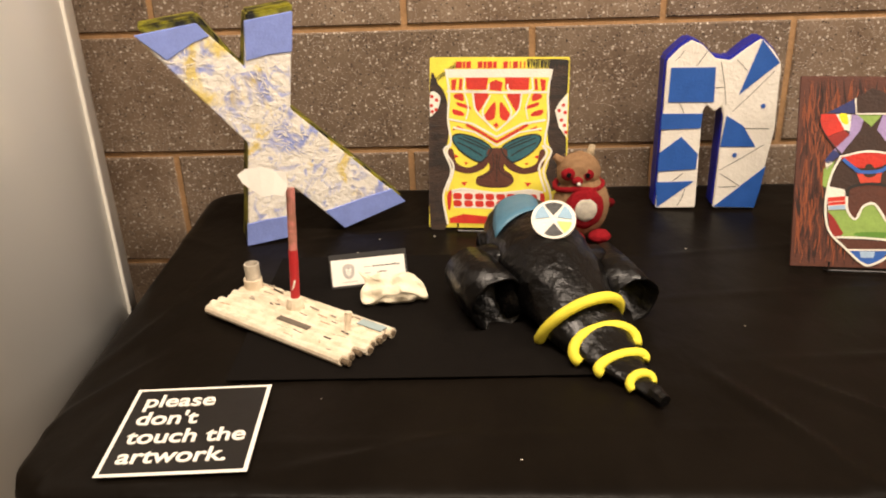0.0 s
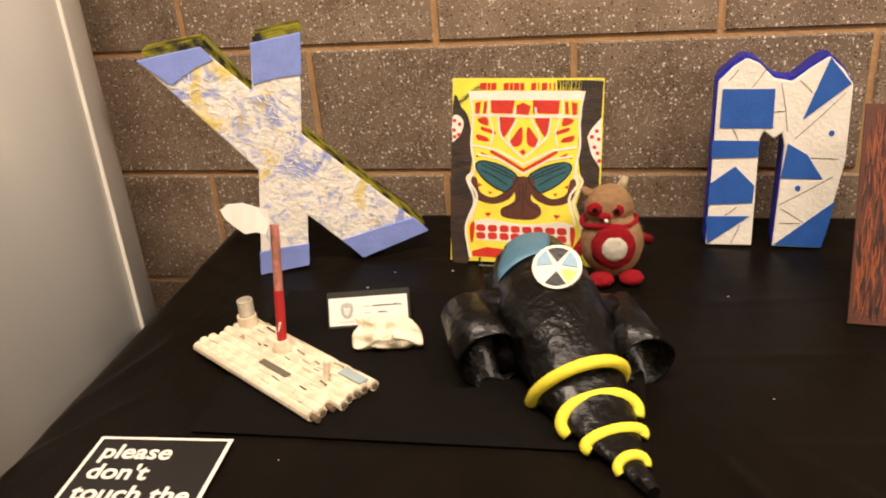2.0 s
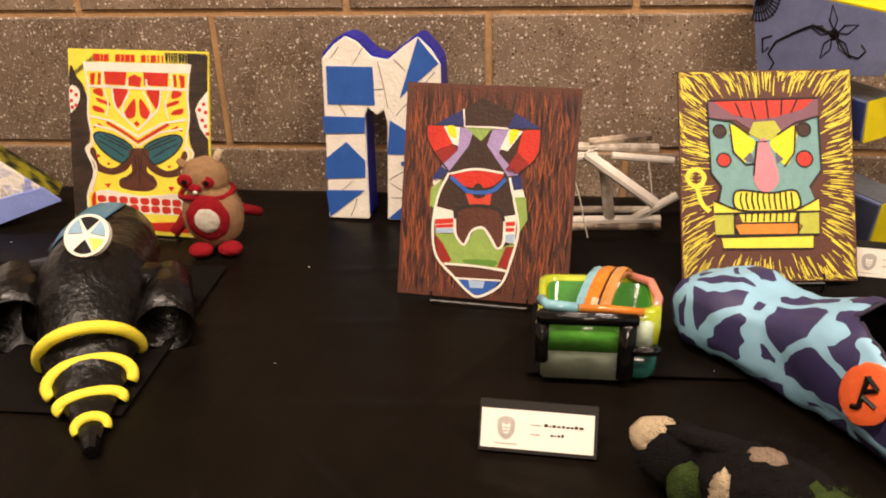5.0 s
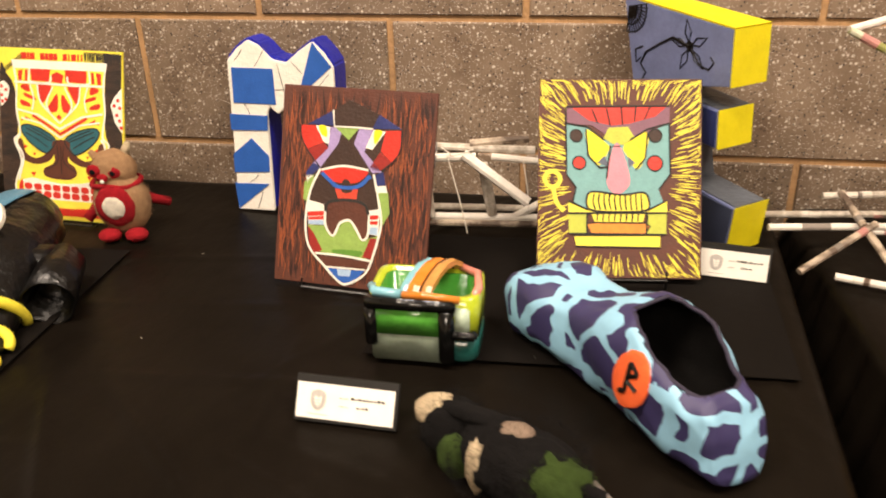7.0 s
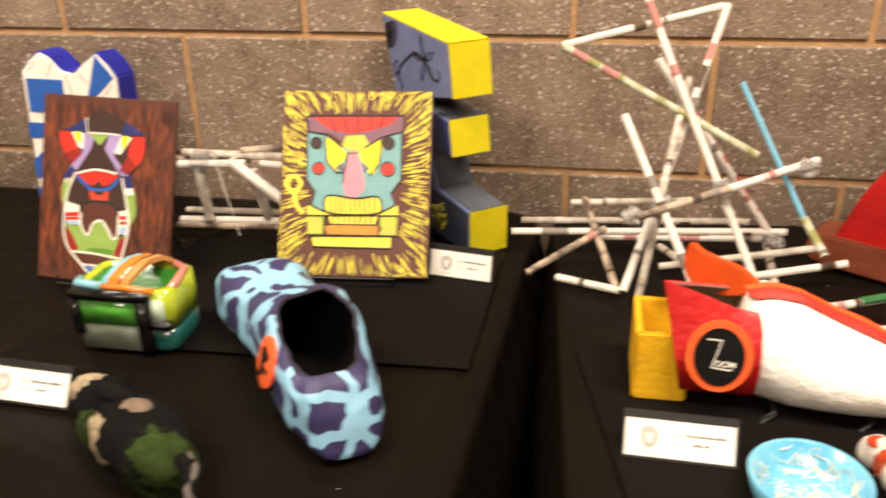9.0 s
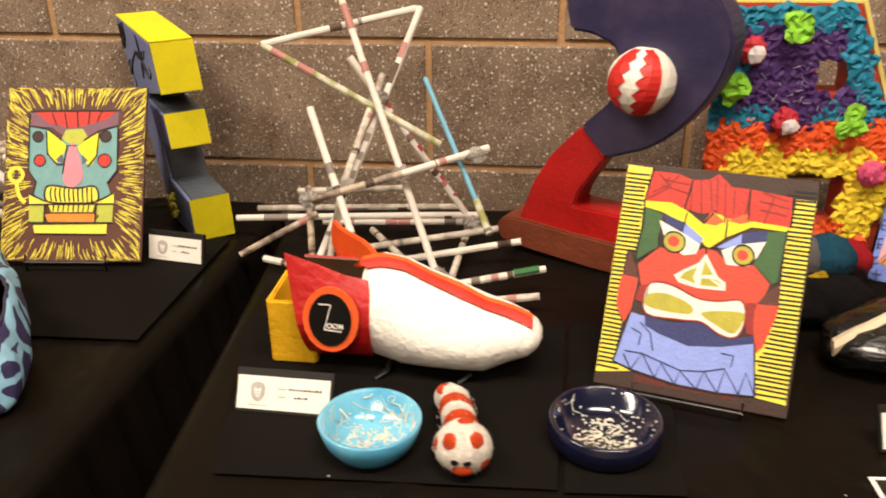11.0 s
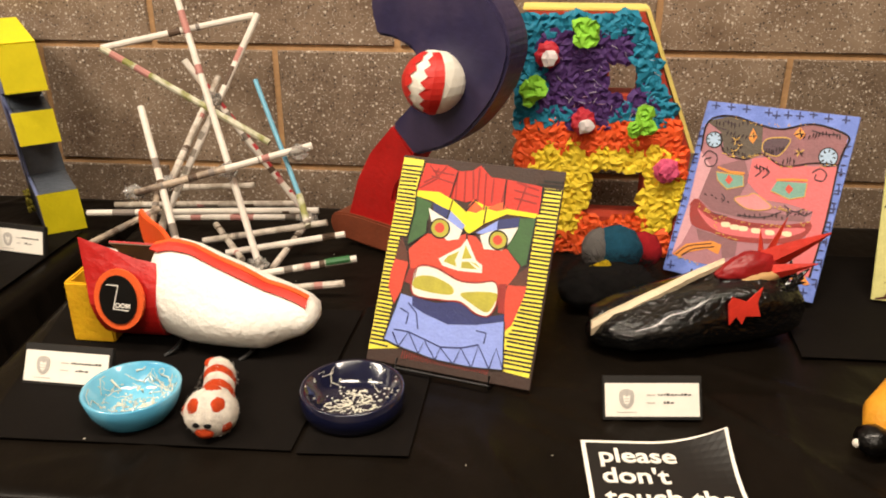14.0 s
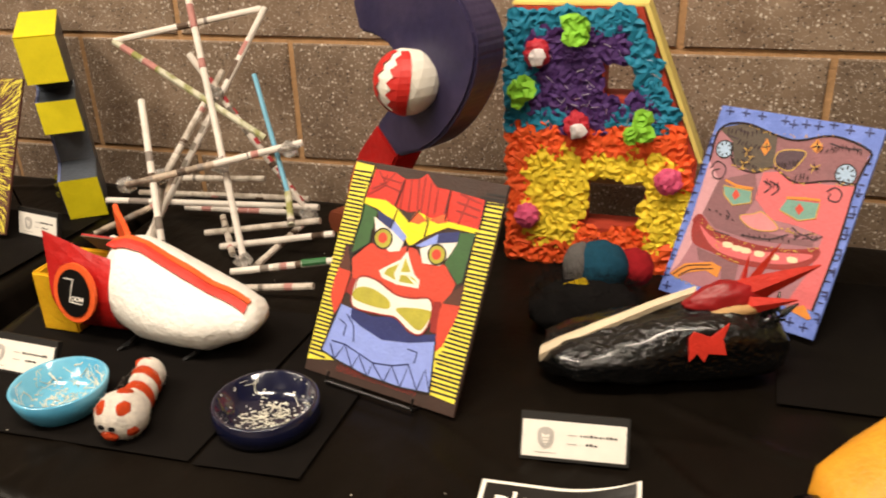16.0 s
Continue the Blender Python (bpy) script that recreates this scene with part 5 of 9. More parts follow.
paint(P[3], "striped_border", YEL2, 1, [(0.4, 98.9), (14.4, 98.4), (14.1, 88.7), (13.5, 72.8), (12.0, 60.2), (7.1, 60.4), (5.8, 35.5), (10.3, 28.3), (9.0, 10.3), (19.1, 7.8), (0.4, 4.9)])
paint(P[3], "striped_border", YEL2, 1, [(89.3, 91.4), (99.6, 91.5), (98.6, 5.4), (83.3, 6.3), (80.3, 24.4), (88.7, 45.6), (88.1, 55.1), (87.7, 77.9)])
paint(P[3], "red_hair", RED, 2, [(15.1, 97.1), (28.7, 97.0), (36.7, 94.8), (45.4, 96.0), (49.5, 98.8), (57.1, 93.6), (66.4, 93.5), (87.8, 91.9), (89.0, 78.9), (75.8, 78.3), (66.0, 81.6), (58.1, 75.3), (50.2, 82.3), (44.1, 80.5), (32.4, 81.9), (12.5, 83.3)])
stroke(P[3], "hair_line", DRED, 3, [(17.9, 96.3), (25.2, 90.8), (13.9, 84.7)], 1.0, smooth=False)
stroke(P[3], "hair_line", DRED, 3, [(24.1, 95.4), (22.4, 91.9)], 1.0, smooth=False)
stroke(P[3], "hair_line", DRED, 3, [(28.8, 96.6), (24.9, 92.1), (15.8, 87.5)], 1.0, smooth=False)
stroke(P[3], "hair_line", DRED, 3, [(36.0, 94.1), (37.5, 81.3)], 1.0, smooth=False)
stroke(P[3], "hair_line", DRED, 3, [(40.7, 95.1), (43.3, 80.4)], 1.0, smooth=False)
stroke(P[3], "hair_line", DRED, 3, [(45.4, 95.8), (48.6, 82.1)], 1.0, smooth=False)
stroke(P[3], "hair_line", DRED, 3, [(49.0, 97.5), (51.2, 81.1)], 1.0, smooth=False)
stroke(P[3], "hair_line", DRED, 3, [(53.5, 95.2), (56.0, 77.7)], 1.0, smooth=False)
stroke(P[3], "hair_line", DRED, 3, [(58.8, 93.0), (59.7, 81.7)], 1.0, smooth=False)
stroke(P[3], "hair_line", DRED, 3, [(66.5, 93.3), (65.8, 82.2)], 1.0, smooth=False)
stroke(P[3], "hair_line", DRED, 3, [(72.7, 92.7), (86.7, 90.0)], 1.0, smooth=False)
stroke(P[3], "hair_line", DRED, 3, [(72.0, 88.9), (87.3, 87.0)], 1.0, smooth=False)
stroke(P[3], "hair_line", DRED, 3, [(72.8, 85.2), (86.5, 83.8)], 1.0, smooth=False)
stroke(P[3], "hair_line", DRED, 3, [(78.9, 91.9), (75.6, 79.3)], 1.0, smooth=False)
stroke(P[3], "hair_line", DRED, 3, [(20.2, 93.8), (34.7, 92.7)], 1.0, smooth=False)
stroke(P[3], "hair_line", DRED, 3, [(20.0, 91.1), (34.8, 88.8)], 1.0, smooth=False)
paint(P[3], "yellow_brow", YEL, 3, [(12.5, 83.3), (26.9, 83.8), (35.9, 80.9), (45.2, 76.0), (48.6, 82.1), (57.4, 79.7), (69.4, 79.8), (87.8, 79.1), (87.3, 77.1), (70.0, 77.3), (57.4, 71.3), (49.3, 65.5), (39.3, 73.7), (23.0, 79.2), (12.3, 80.7)])
paint(P[3], "orange_tip", ORANGE, 4, [(45.1, 76.5), (48.6, 82.1), (55.8, 78.3), (51.6, 76.0)])
paint(P[3], "orange_tip", ORANGE, 4, [(57.3, 78.8), (66.4, 82.9), (69.5, 79.5), (63.7, 78.0)])
paint(P[3], "green_temple", FOREST, 2, [(12.3, 80.7), (23.2, 78.2), (22.8, 69.7), (23.6, 63.0), (12.9, 56.8)])
paint(P[3], "green_temple", FOREST, 2, [(76.3, 75.9), (87.3, 77.1), (86.8, 55.9), (83.9, 54.3), (73.4, 61.7), (77.7, 69.7)])
paint(P[3], "red_face", VERM, 2, [(23.5, 63.3), (43.2, 63.9), (48.4, 65.9), (54.1, 64.9), (61.6, 59.5), (73.5, 61.2), (82.8, 54.2), (80.2, 45.5), (72.1, 43.3), (53.1, 42.2), (35.6, 47.9), (17.5, 45.6), (14.1, 54.6)])
paint(P[3], "eye_white", WHITE, 3, [(21.9, 75.5), (29.6, 72.9), (45.2, 67.6), (43.8, 62.7), (37.3, 61.3), (27.1, 65.9)])
paint(P[3], "eye_white", WHITE, 3, [(56.3, 65.7), (65.5, 69.7), (78.3, 72.2), (74.9, 65.0), (70.7, 60.2), (60.0, 59.8)])
paint(P[3], "iris", OLIVE, 4, [(37.2, 67.1), (36.7, 64.4), (34.2, 62.5), (30.7, 62.2), (27.3, 63.5), (25.5, 66.1), (26.0, 68.8), (28.6, 70.7), (32.2, 71.0), (35.5, 69.7)], True)
paint(P[3], "iris", OLIVE, 4, [(73.0, 65.3), (72.6, 62.7), (70.2, 60.9), (66.9, 60.5), (63.9, 61.8), (62.3, 64.2), (62.8, 66.9), (65.1, 68.7), (68.4, 69.0), (71.5, 67.7)], True)
paint(P[3], "pupil", VERM, 5, [(34.1, 67.1), (33.8, 65.7), (32.6, 64.6), (30.6, 64.5), (28.9, 65.2), (27.9, 66.5), (28.3, 68.0), (29.5, 69.0), (31.5, 69.2), (33.1, 68.4)], True)
paint(P[3], "pupil", VERM, 5, [(70.2, 65.0), (69.9, 63.6), (68.8, 62.7), (67.0, 62.5), (65.4, 63.2), (64.5, 64.5), (64.8, 65.9), (66.0, 66.8), (67.8, 67.0), (69.3, 66.3)], True)
stroke(P[3], "iris_line", PEN, 5, [(37.2, 67.1), (36.7, 64.4), (34.2, 62.5), (30.7, 62.2), (27.3, 63.5), (25.5, 66.1), (26.0, 68.8), (28.6, 70.7), (32.2, 71.0), (35.5, 69.7)], 0.8, True)
stroke(P[3], "iris_line", PEN, 5, [(73.0, 65.3), (72.6, 62.7), (70.2, 60.9), (66.9, 60.5), (63.9, 61.8), (62.3, 64.2), (62.8, 66.9), (65.1, 68.7), (68.4, 69.0), (71.5, 67.7)], 0.8, True)
paint(P[3], "dark_brow", NAVY, 5, [(24.0, 78.4), (36.6, 75.4), (34.9, 71.5), (25.5, 74.4)])
paint(P[3], "blue_brow", PERI, 5, [(35.9, 75.5), (46.4, 69.5), (44.7, 67.1), (34.9, 71.3)])
paint(P[3], "blue_brow", PERI, 5, [(53.7, 66.7), (65.5, 73.7), (65.9, 69.5), (56.9, 66.5)])
paint(P[3], "dark_brow", NAVY, 5, [(65.5, 74.1), (78.1, 76.5), (78.1, 71.9), (65.9, 69.5)])
paint(P[3], "nose", WHITE, 3, [(48.9, 63.4), (56.7, 54.0), (61.0, 52.0), (61.3, 48.6), (47.0, 48.0), (36.9, 49.3), (33.8, 52.2), (38.8, 55.2), (46.0, 59.1)])
paint(P[3], "nose_patch", OLIVE, 4, [(48.8, 60.4), (54.1, 54.7), (48.0, 53.7)])
paint(P[3], "nose_patch", OLIVE, 4, [(45.6, 57.2), (44.0, 52.6), (45.8, 49.7), (37.3, 51.3), (39.1, 54.0)])
paint(P[3], "nose_patch", OLIVE, 4, [(48.3, 52.5), (52.2, 52.9), (58.4, 49.9), (48.3, 49.4)])
paint(P[3], "nose_patch", OLIVE, 4, [(53.0, 53.0), (57.0, 52.6), (59.8, 50.7)])
paint(P[3], "mouth", WHITE, 4, [(20.0, 43.6), (24.0, 47.9), (34.0, 47.7), (48.0, 43.7), (59.0, 43.8), (70.2, 45.4), (73.4, 37.7), (70.2, 29.9), (62.3, 29.6), (51.9, 33.7), (40.8, 33.3), (22.5, 33.7)], True)
stroke(P[3], "mouth_line", DRED, 5, [(20.0, 43.6), (24.0, 47.9), (34.0, 47.7), (48.0, 43.7), (59.0, 43.8), (70.2, 45.4), (73.4, 37.7), (70.2, 29.9), (62.3, 29.6), (51.9, 33.7), (40.8, 33.3), (22.5, 33.7)], 0.9, True)
paint(P[3], "lime_lip", OLIVE, 5, [(21.8, 41.9), (31.7, 43.7), (45.0, 40.3), (44.3, 36.2), (22.8, 36.8)], True)
paint(P[3], "lime_lip", OLIVE, 5, [(51.0, 37.9), (71.7, 40.5), (71.7, 35.1), (68.1, 31.0), (59.9, 33.3)], True)
paint(P[3], "blue_beard", PERI, 2, [(14.1, 33.3), (22.0, 32.4), (31.2, 26.0), (46.6, 23.0), (63.4, 24.7), (79.5, 28.4), (83.4, 6.7), (64.8, 5.3), (42.8, 5.6), (18.9, 8.6), (8.8, 10.8)])
paint(P[3], "navy_lip", NAVY, 3, [(21.9, 32.9), (36.4, 31.5), (51.9, 34.0), (60.8, 29.1), (71.4, 29.8), (78.8, 31.5), (78.6, 28.2), (63.4, 24.7), (46.6, 22.7), (31.2, 25.8), (22.9, 28.4)])
stroke(P[3], "beard_line", NAVY, 4, [(14.3, 16.1), (23.7, 16.2), (34.2, 14.0), (44.4, 11.9), (56.8, 13.2), (66.9, 16.0)], 0.7, smooth=False)
stroke(P[3], "beard_line", NAVY, 4, [(13.8, 14.8), (18.9, 8.6)], 0.7, smooth=False)
stroke(P[3], "beard_line", NAVY, 4, [(18.9, 8.6), (23.7, 16.2), (31.9, 6.9)], 0.7, smooth=False)
stroke(P[3], "beard_line", NAVY, 4, [(31.9, 6.9), (34.3, 13.4), (42.8, 5.6)], 0.7, smooth=False)
stroke(P[3], "beard_line", NAVY, 4, [(42.8, 5.6), (44.5, 11.7), (54.0, 5.2)], 0.7, smooth=False)
stroke(P[3], "beard_line", NAVY, 4, [(54.0, 5.2), (56.8, 13.1), (64.8, 5.3)], 0.7, smooth=False)
stroke(P[3], "beard_line", NAVY, 4, [(64.8, 5.3), (67.0, 15.6), (75.2, 6.1)], 0.7, smooth=False)
stroke(P[3], "beard_line", NAVY, 4, [(75.2, 6.1), (77.5, 15.8), (83.4, 6.7)], 0.7, smooth=False)
stroke(P[3], "beard_line", NAVY, 4, [(15.9, 26.5), (21.5, 24.7), (21.1, 19.6)], 0.7, smooth=False)
stroke(P[3], "beard_line", NAVY, 4, [(64.0, 22.1), (70.2, 21.8), (69.7, 17.0)], 0.7, smooth=False)
stroke(P[3], "beard_line", NAVY, 4, [(46.2, 31.1), (50.9, 28.1), (48.5, 24.7), (44.0, 27.1), (46.2, 31.1)], 0.7, smooth=False)
stroke(P[3], "beard_line", NAVY, 4, [(20.2, 29.6), (26.3, 25.4), (29.0, 18.2)], 0.7, smooth=False)
paint(P[3], "ear", VERM, 3, [(5.5, 43.2), (6.5, 49.2), (14.6, 48.8), (15.5, 48.0), (14.0, 33.9), (11.2, 28.2), (5.8, 35.5)])
paint(P[3], "ear_top", BROWN, 3, [(8.4, 60.5), (14.1, 52.0), (14.6, 48.7), (6.5, 49.1)])
paint(P[3], "ear", VERM, 3, [(77.8, 44.9), (88.7, 45.6), (88.2, 40.8), (83.8, 27.3), (80.5, 24.2), (76.8, 39.4)])
paint(P[3], "ear_top", BROWN, 3, [(88.1, 55.1), (88.7, 45.6), (77.8, 44.9), (81.8, 50.2)])
paint(P[3], "cheek_stripe", DRED, 4, [(16.9, 45.8), (21.9, 46.4), (21.5, 37.9), (15.2, 39.2)])
paint(P[3], "cheek_stripe", DRED, 4, [(72.6, 44.8), (76.9, 45.4), (78.2, 31.7), (74.7, 31.9)])
stroke(P[3], "ink_line", PEN, 6, [(12.5, 83.3), (13.5, 72.8), (12.0, 60.2)], 0.8, smooth=False)
stroke(P[3], "ink_line", PEN, 6, [(22.8, 69.7), (23.5, 63.3), (13.6, 56.8)], 0.8, smooth=False)
stroke(P[3], "ink_line", PEN, 6, [(36.0, 80.5), (34.8, 71.8)], 0.8, smooth=False)
stroke(P[3], "ink_line", PEN, 6, [(49.2, 65.7), (45.2, 67.6)], 0.8, smooth=False)
stroke(P[3], "ink_line", PEN, 6, [(49.2, 65.7), (53.7, 66.7)], 0.8, smooth=False)
stroke(P[3], "ink_line", PEN, 6, [(48.4, 65.6), (48.9, 63.4)], 0.8, smooth=False)
stroke(P[3], "ink_line", PEN, 6, [(87.7, 77.9), (86.8, 55.9)], 0.8, smooth=False)
stroke(P[3], "ink_line", PEN, 6, [(8.8, 10.8), (18.9, 8.6), (42.8, 5.6), (64.8, 5.3), (83.4, 6.7)], 0.8, smooth=False)
stroke(P[3], "ink_line", PEN, 6, [(14.1, 33.3), (8.8, 10.8)], 0.8, smooth=False)
stroke(P[3], "ink_line", PEN, 6, [(79.5, 28.4), (83.4, 6.7)], 0.8, smooth=False)
stroke(P[3], "ink_line", PEN, 6, [(36.3, 94.4), (34.1, 81.7)], 0.8, smooth=False)
stroke(P[3], "ink_line", PEN, 6, [(66.5, 93.3), (67.6, 79.6)], 0.8, smooth=False)
stroke(P[3], "ink_line", PEN, 6, [(57.4, 79.7), (57.4, 71.3)], 0.8, smooth=False)
stroke(P[3], "ink_line", PEN, 6, [(50.2, 82.3), (45.2, 76.0)], 0.8, smooth=False)
stroke(P[3], "ink_line", PEN, 6, [(14.4, 98.4), (12.5, 83.3)], 0.8, smooth=False)
stroke(P[3], "ink_line", PEN, 6, [(89.3, 91.4), (88.9, 79.2)], 0.8, smooth=False)
paint(P[4], "face_field", ROSE, 1, [(2.3, 85.9), (19.1, 92.5), (41.2, 89.2), (55.1, 88.5), (73.5, 93.2), (88.4, 92.2), (95.8, 89.0), (95.5, 81.9), (94.4, 72.7), (95.6, 42.7), (94.5, 12.5), (49.7, 9.0), (23.5, 7.8), (3.7, 9.4), (6.9, 41.4), (4.9, 69.7)])
paint(P[4], "light_cheek", SHELL, 2, [(4.6, 70.4), (14.7, 62.0), (11.6, 43.7), (10.5, 36.0), (11.6, 27.2), (8.0, 16.1), (3.5, 10.1), (5.6, 39.7)])
paint(P[4], "dusk_cheek", DUSK, 2, [(14.7, 62.0), (35.4, 69.4), (42.3, 58.7), (37.6, 46.2), (44.4, 41.5), (82.5, 43.4), (83.3, 40.7), (45.9, 36.6), (22.6, 38.0), (11.6, 43.7)])
paint(P[4], "pink_side", CORAL, 2, [(40.4, 70.1), (53.3, 72.7), (64.5, 69.1), (94.6, 72.0), (95.6, 42.7), (94.3, 13.1), (79.0, 12.3), (86.2, 31.3), (86.3, 46.8), (71.0, 48.6), (54.1, 48.8), (41.1, 57.0)])
paint(P[4], "olive_crown", OLIVED, 3, [(3.4, 87.9), (19.1, 92.5), (41.6, 89.0), (45.5, 73.4), (35.5, 69.1), (20.5, 71.5), (15.2, 82.3)])
paint(P[4], "plum_crown", PLUM, 3, [(41.6, 89.0), (55.1, 88.5), (73.5, 93.2), (95.4, 89.2), (94.6, 73.1), (80.0, 72.4), (61.4, 68.4), (45.5, 73.4)])
stroke(P[4], "crown_line", PEN, 5, [(4.6, 70.4), (4.4, 87.7), (19.1, 92.5), (41.6, 89.0), (55.1, 88.5), (73.5, 93.2), (95.4, 89.2), (95.5, 81.9), (94.4, 72.7)], 0.9)
paint(P[4], "dark_stone", DUSKD, 4, [(44.9, 80.2), (50.0, 83.0), (61.3, 83.5), (58.9, 76.3), (54.8, 73.2), (46.1, 75.0)], True)
stroke(P[4], "gold_line", GOLD, 5, [(44.9, 80.2), (50.0, 83.0), (61.3, 83.5), (58.9, 76.3), (54.8, 73.2), (46.1, 75.0)], 0.7, True)
paint(P[4], "gold_star", AMBER, 5, [(35.8, 87.1), (39.9, 82.5), (38.1, 78.3), (34.3, 81.3)])
paint(P[4], "gold_star", AMBER, 5, [(65.2, 90.8), (70.2, 87.1), (67.4, 83.9), (62.4, 86.4)])
paint(P[4], "side_disc", PALEB, 4, [(17.0, 78.5), (16.8, 75.8), (14.8, 73.9), (11.3, 73.4), (8.2, 74.6), (6.3, 77.1), (6.5, 79.8), (8.6, 81.7), (12.0, 82.2), (15.1, 80.9)], True)
paint(P[4], "side_disc", PALEB, 4, [(92.7, 77.3), (92.5, 74.3), (90.2, 72.2), (86.8, 71.7), (83.5, 73.1), (81.5, 75.8), (81.8, 78.8), (84.0, 80.9), (87.4, 81.4), (90.7, 80.0)], True)
stroke(P[4], "disc_line", PEN, 5, [(17.0, 78.5), (16.8, 75.8), (14.8, 73.9), (11.3, 73.4), (8.2, 74.6), (6.3, 77.1), (6.5, 79.8), (8.6, 81.7), (12.0, 82.2), (15.1, 80.9)], 0.7, True)
stroke(P[4], "disc_line", PEN, 5, [(92.7, 77.3), (92.5, 74.3), (90.2, 72.2), (86.8, 71.7), (83.5, 73.1), (81.5, 75.8), (81.8, 78.8), (84.0, 80.9), (87.4, 81.4), (90.7, 80.0)], 0.7, True)
paint(P[4], "teal_eye", MINT, 4, [(19.0, 59.7), (37.5, 60.1), (39.4, 54.3), (29.0, 51.1), (21.4, 55.3)])
paint(P[4], "teal_eye", MINT, 4, [(57.5, 54.1), (59.9, 59.8), (78.6, 61.2), (79.2, 53.9), (70.2, 51.1)])
stroke(P[4], "orange_lid", AMBER, 5, [(19.0, 62.7), (27.6, 60.9), (38.0, 61.3)], 1.6, smooth=False)
stroke(P[4], "orange_lid", AMBER, 5, [(59.2, 60.4), (70.1, 62.0), (78.5, 62.6)], 1.6, smooth=False)
paint(P[4], "pupil", VERM, 5, [(27.7, 59.5), (31.4, 56.8), (29.5, 53.8), (26.3, 56.0)])
paint(P[4], "pupil", VERM, 5, [(67.6, 59.2), (71.3, 56.9), (69.3, 53.8), (66.2, 56.2)])
stroke(P[4], "gold_line", GOLD, 5, [(19.0, 59.7), (37.5, 60.1), (39.4, 54.3), (29.0, 51.1), (21.4, 55.3)], 0.7, True, smooth=False)
stroke(P[4], "gold_line", GOLD, 5, [(57.5, 54.1), (70.2, 51.1), (79.2, 53.9), (78.6, 61.2)], 0.7, smooth=False)
paint(P[4], "nose", CORALL, 4, [(35.7, 46.7), (43.6, 49.4), (48.5, 51.1), (60.5, 45.5), (53.5, 42.6), (44.0, 42.6)], True)
stroke(P[4], "gold_line", GOLD, 5, [(35.7, 46.7), (43.6, 49.4), (48.5, 51.1), (60.5, 45.5), (53.5, 42.6), (44.0, 42.6)], 0.6, True)
paint(P[4], "mouth", DRED, 3, [(7.5, 38.5), (11.1, 42.4), (23.0, 36.6), (46.6, 34.6), (69.8, 36.3), (86.9, 40.6), (85.6, 33.3), (74.3, 27.5), (44.9, 23.8), (26.5, 25.9), (11.6, 28.4)], True)
paint(P[4], "tongue", CORAL, 4, [(12.7, 37.6), (26.1, 32.6), (50.8, 32.1), (84.4, 37.3), (71.8, 29.9), (44.0, 26.5), (25.7, 28.4)], True)
paint(P[4], "tooth", IVORY, 5, [(31.3, 32.5), (36.6, 33.0), (37.5, 30.8), (32.4, 30.1)], True)
paint(P[4], "tooth", IVORY, 5, [(37.7, 31.9), (42.9, 32.5), (43.8, 30.3), (38.8, 29.6)], True)
paint(P[4], "tooth", IVORY, 5, [(43.3, 32.0), (48.5, 32.5), (49.3, 30.4), (44.4, 29.7)], True)
paint(P[4], "tooth", IVORY, 5, [(51.9, 32.1), (57.0, 32.7), (57.8, 30.5), (52.9, 29.8)], True)
paint(P[4], "tooth", IVORY, 5, [(60.8, 32.5), (65.8, 33.0), (66.7, 30.9), (61.9, 30.2)], True)
paint(P[4], "tooth", IVORY, 5, [(71.4, 33.4), (76.4, 34.0), (77.2, 31.8), (72.5, 31.2)], True)
paint(P[4], "orange_hand", AMBER, 4, [(4.2, 9.8), (11.4, 16.8), (28.0, 21.4), (35.2, 20.2), (34.7, 14.7), (26.1, 16.4), (14.7, 12.6), (9.5, 8.7)])
stroke(P[4], "hand_line", PEN, 5, [(6.4, 9.9), (13.5, 15.9), (28.5, 19.8)], 0.7)
stroke(P[4], "hand_line", PEN, 5, [(10.1, 9.8), (17.5, 14.9), (30.8, 18.4)], 0.7)
paint(P[4], "dusk_chin", DUSK, 2, [(15.5, 26.4), (26.7, 25.3), (45.0, 23.4), (45.8, 15.5), (38.0, 12.6), (34.4, 20.8), (19.3, 20.4)])
paint(P[4], "orange_claw", AMBER, 4, [(81.4, 10.0), (89.1, 14.2), (95.6, 9.2), (93.5, 8.1)])
stroke(P[4], "ink_mark", PLUMD, 5, [(6.7, 66.9), (9.9, 71.1), (16.3, 69.0), (16.8, 63.8), (11.8, 62.4), (8.9, 65.7), (12.9, 67.5)], 0.8)
stroke(P[4], "ink_mark", PLUMD, 5, [(80.0, 67.1), (84.1, 69.8), (88.7, 67.6), (87.6, 63.6), (82.6, 63.9), (82.6, 66.7)], 0.8)
stroke(P[4], "ink_mark", PLUMD, 5, [(42.6, 66.0), (48.3, 64.2), (45.2, 60.5)], 0.8)
stroke(P[4], "ink_mark", PLUMD, 5, [(46.7, 66.6), (53.4, 64.3), (50.1, 60.1)], 0.8)
stroke(P[4], "ink_mark", PLUMD, 5, [(40.3, 37.9), (57.1, 39.2), (67.5, 43.8)], 0.8)
stroke(P[4], "ink_mark", PLUMD, 5, [(26.4, 48.2), (29.3, 45.7), (28.0, 43.3)], 0.8)
stroke(P[4], "ink_mark", PLUMD, 5, [(67.1, 45.1), (72.2, 44.5), (71.5, 41.6)], 0.8)
stroke(P[4], "ink_mark", PLUMD, 5, [(77.0, 45.3), (82.3, 44.0), (86.3, 46.8)], 0.8)
stroke(P[4], "ink_mark", PLUMD, 5, [(73.0, 89.6), (81.5, 88.5), (91.0, 89.1)], 0.8)
stroke(P[4], "ink_mark", PLUMD, 5, [(14.9, 89.0), (24.1, 87.9)], 0.8)
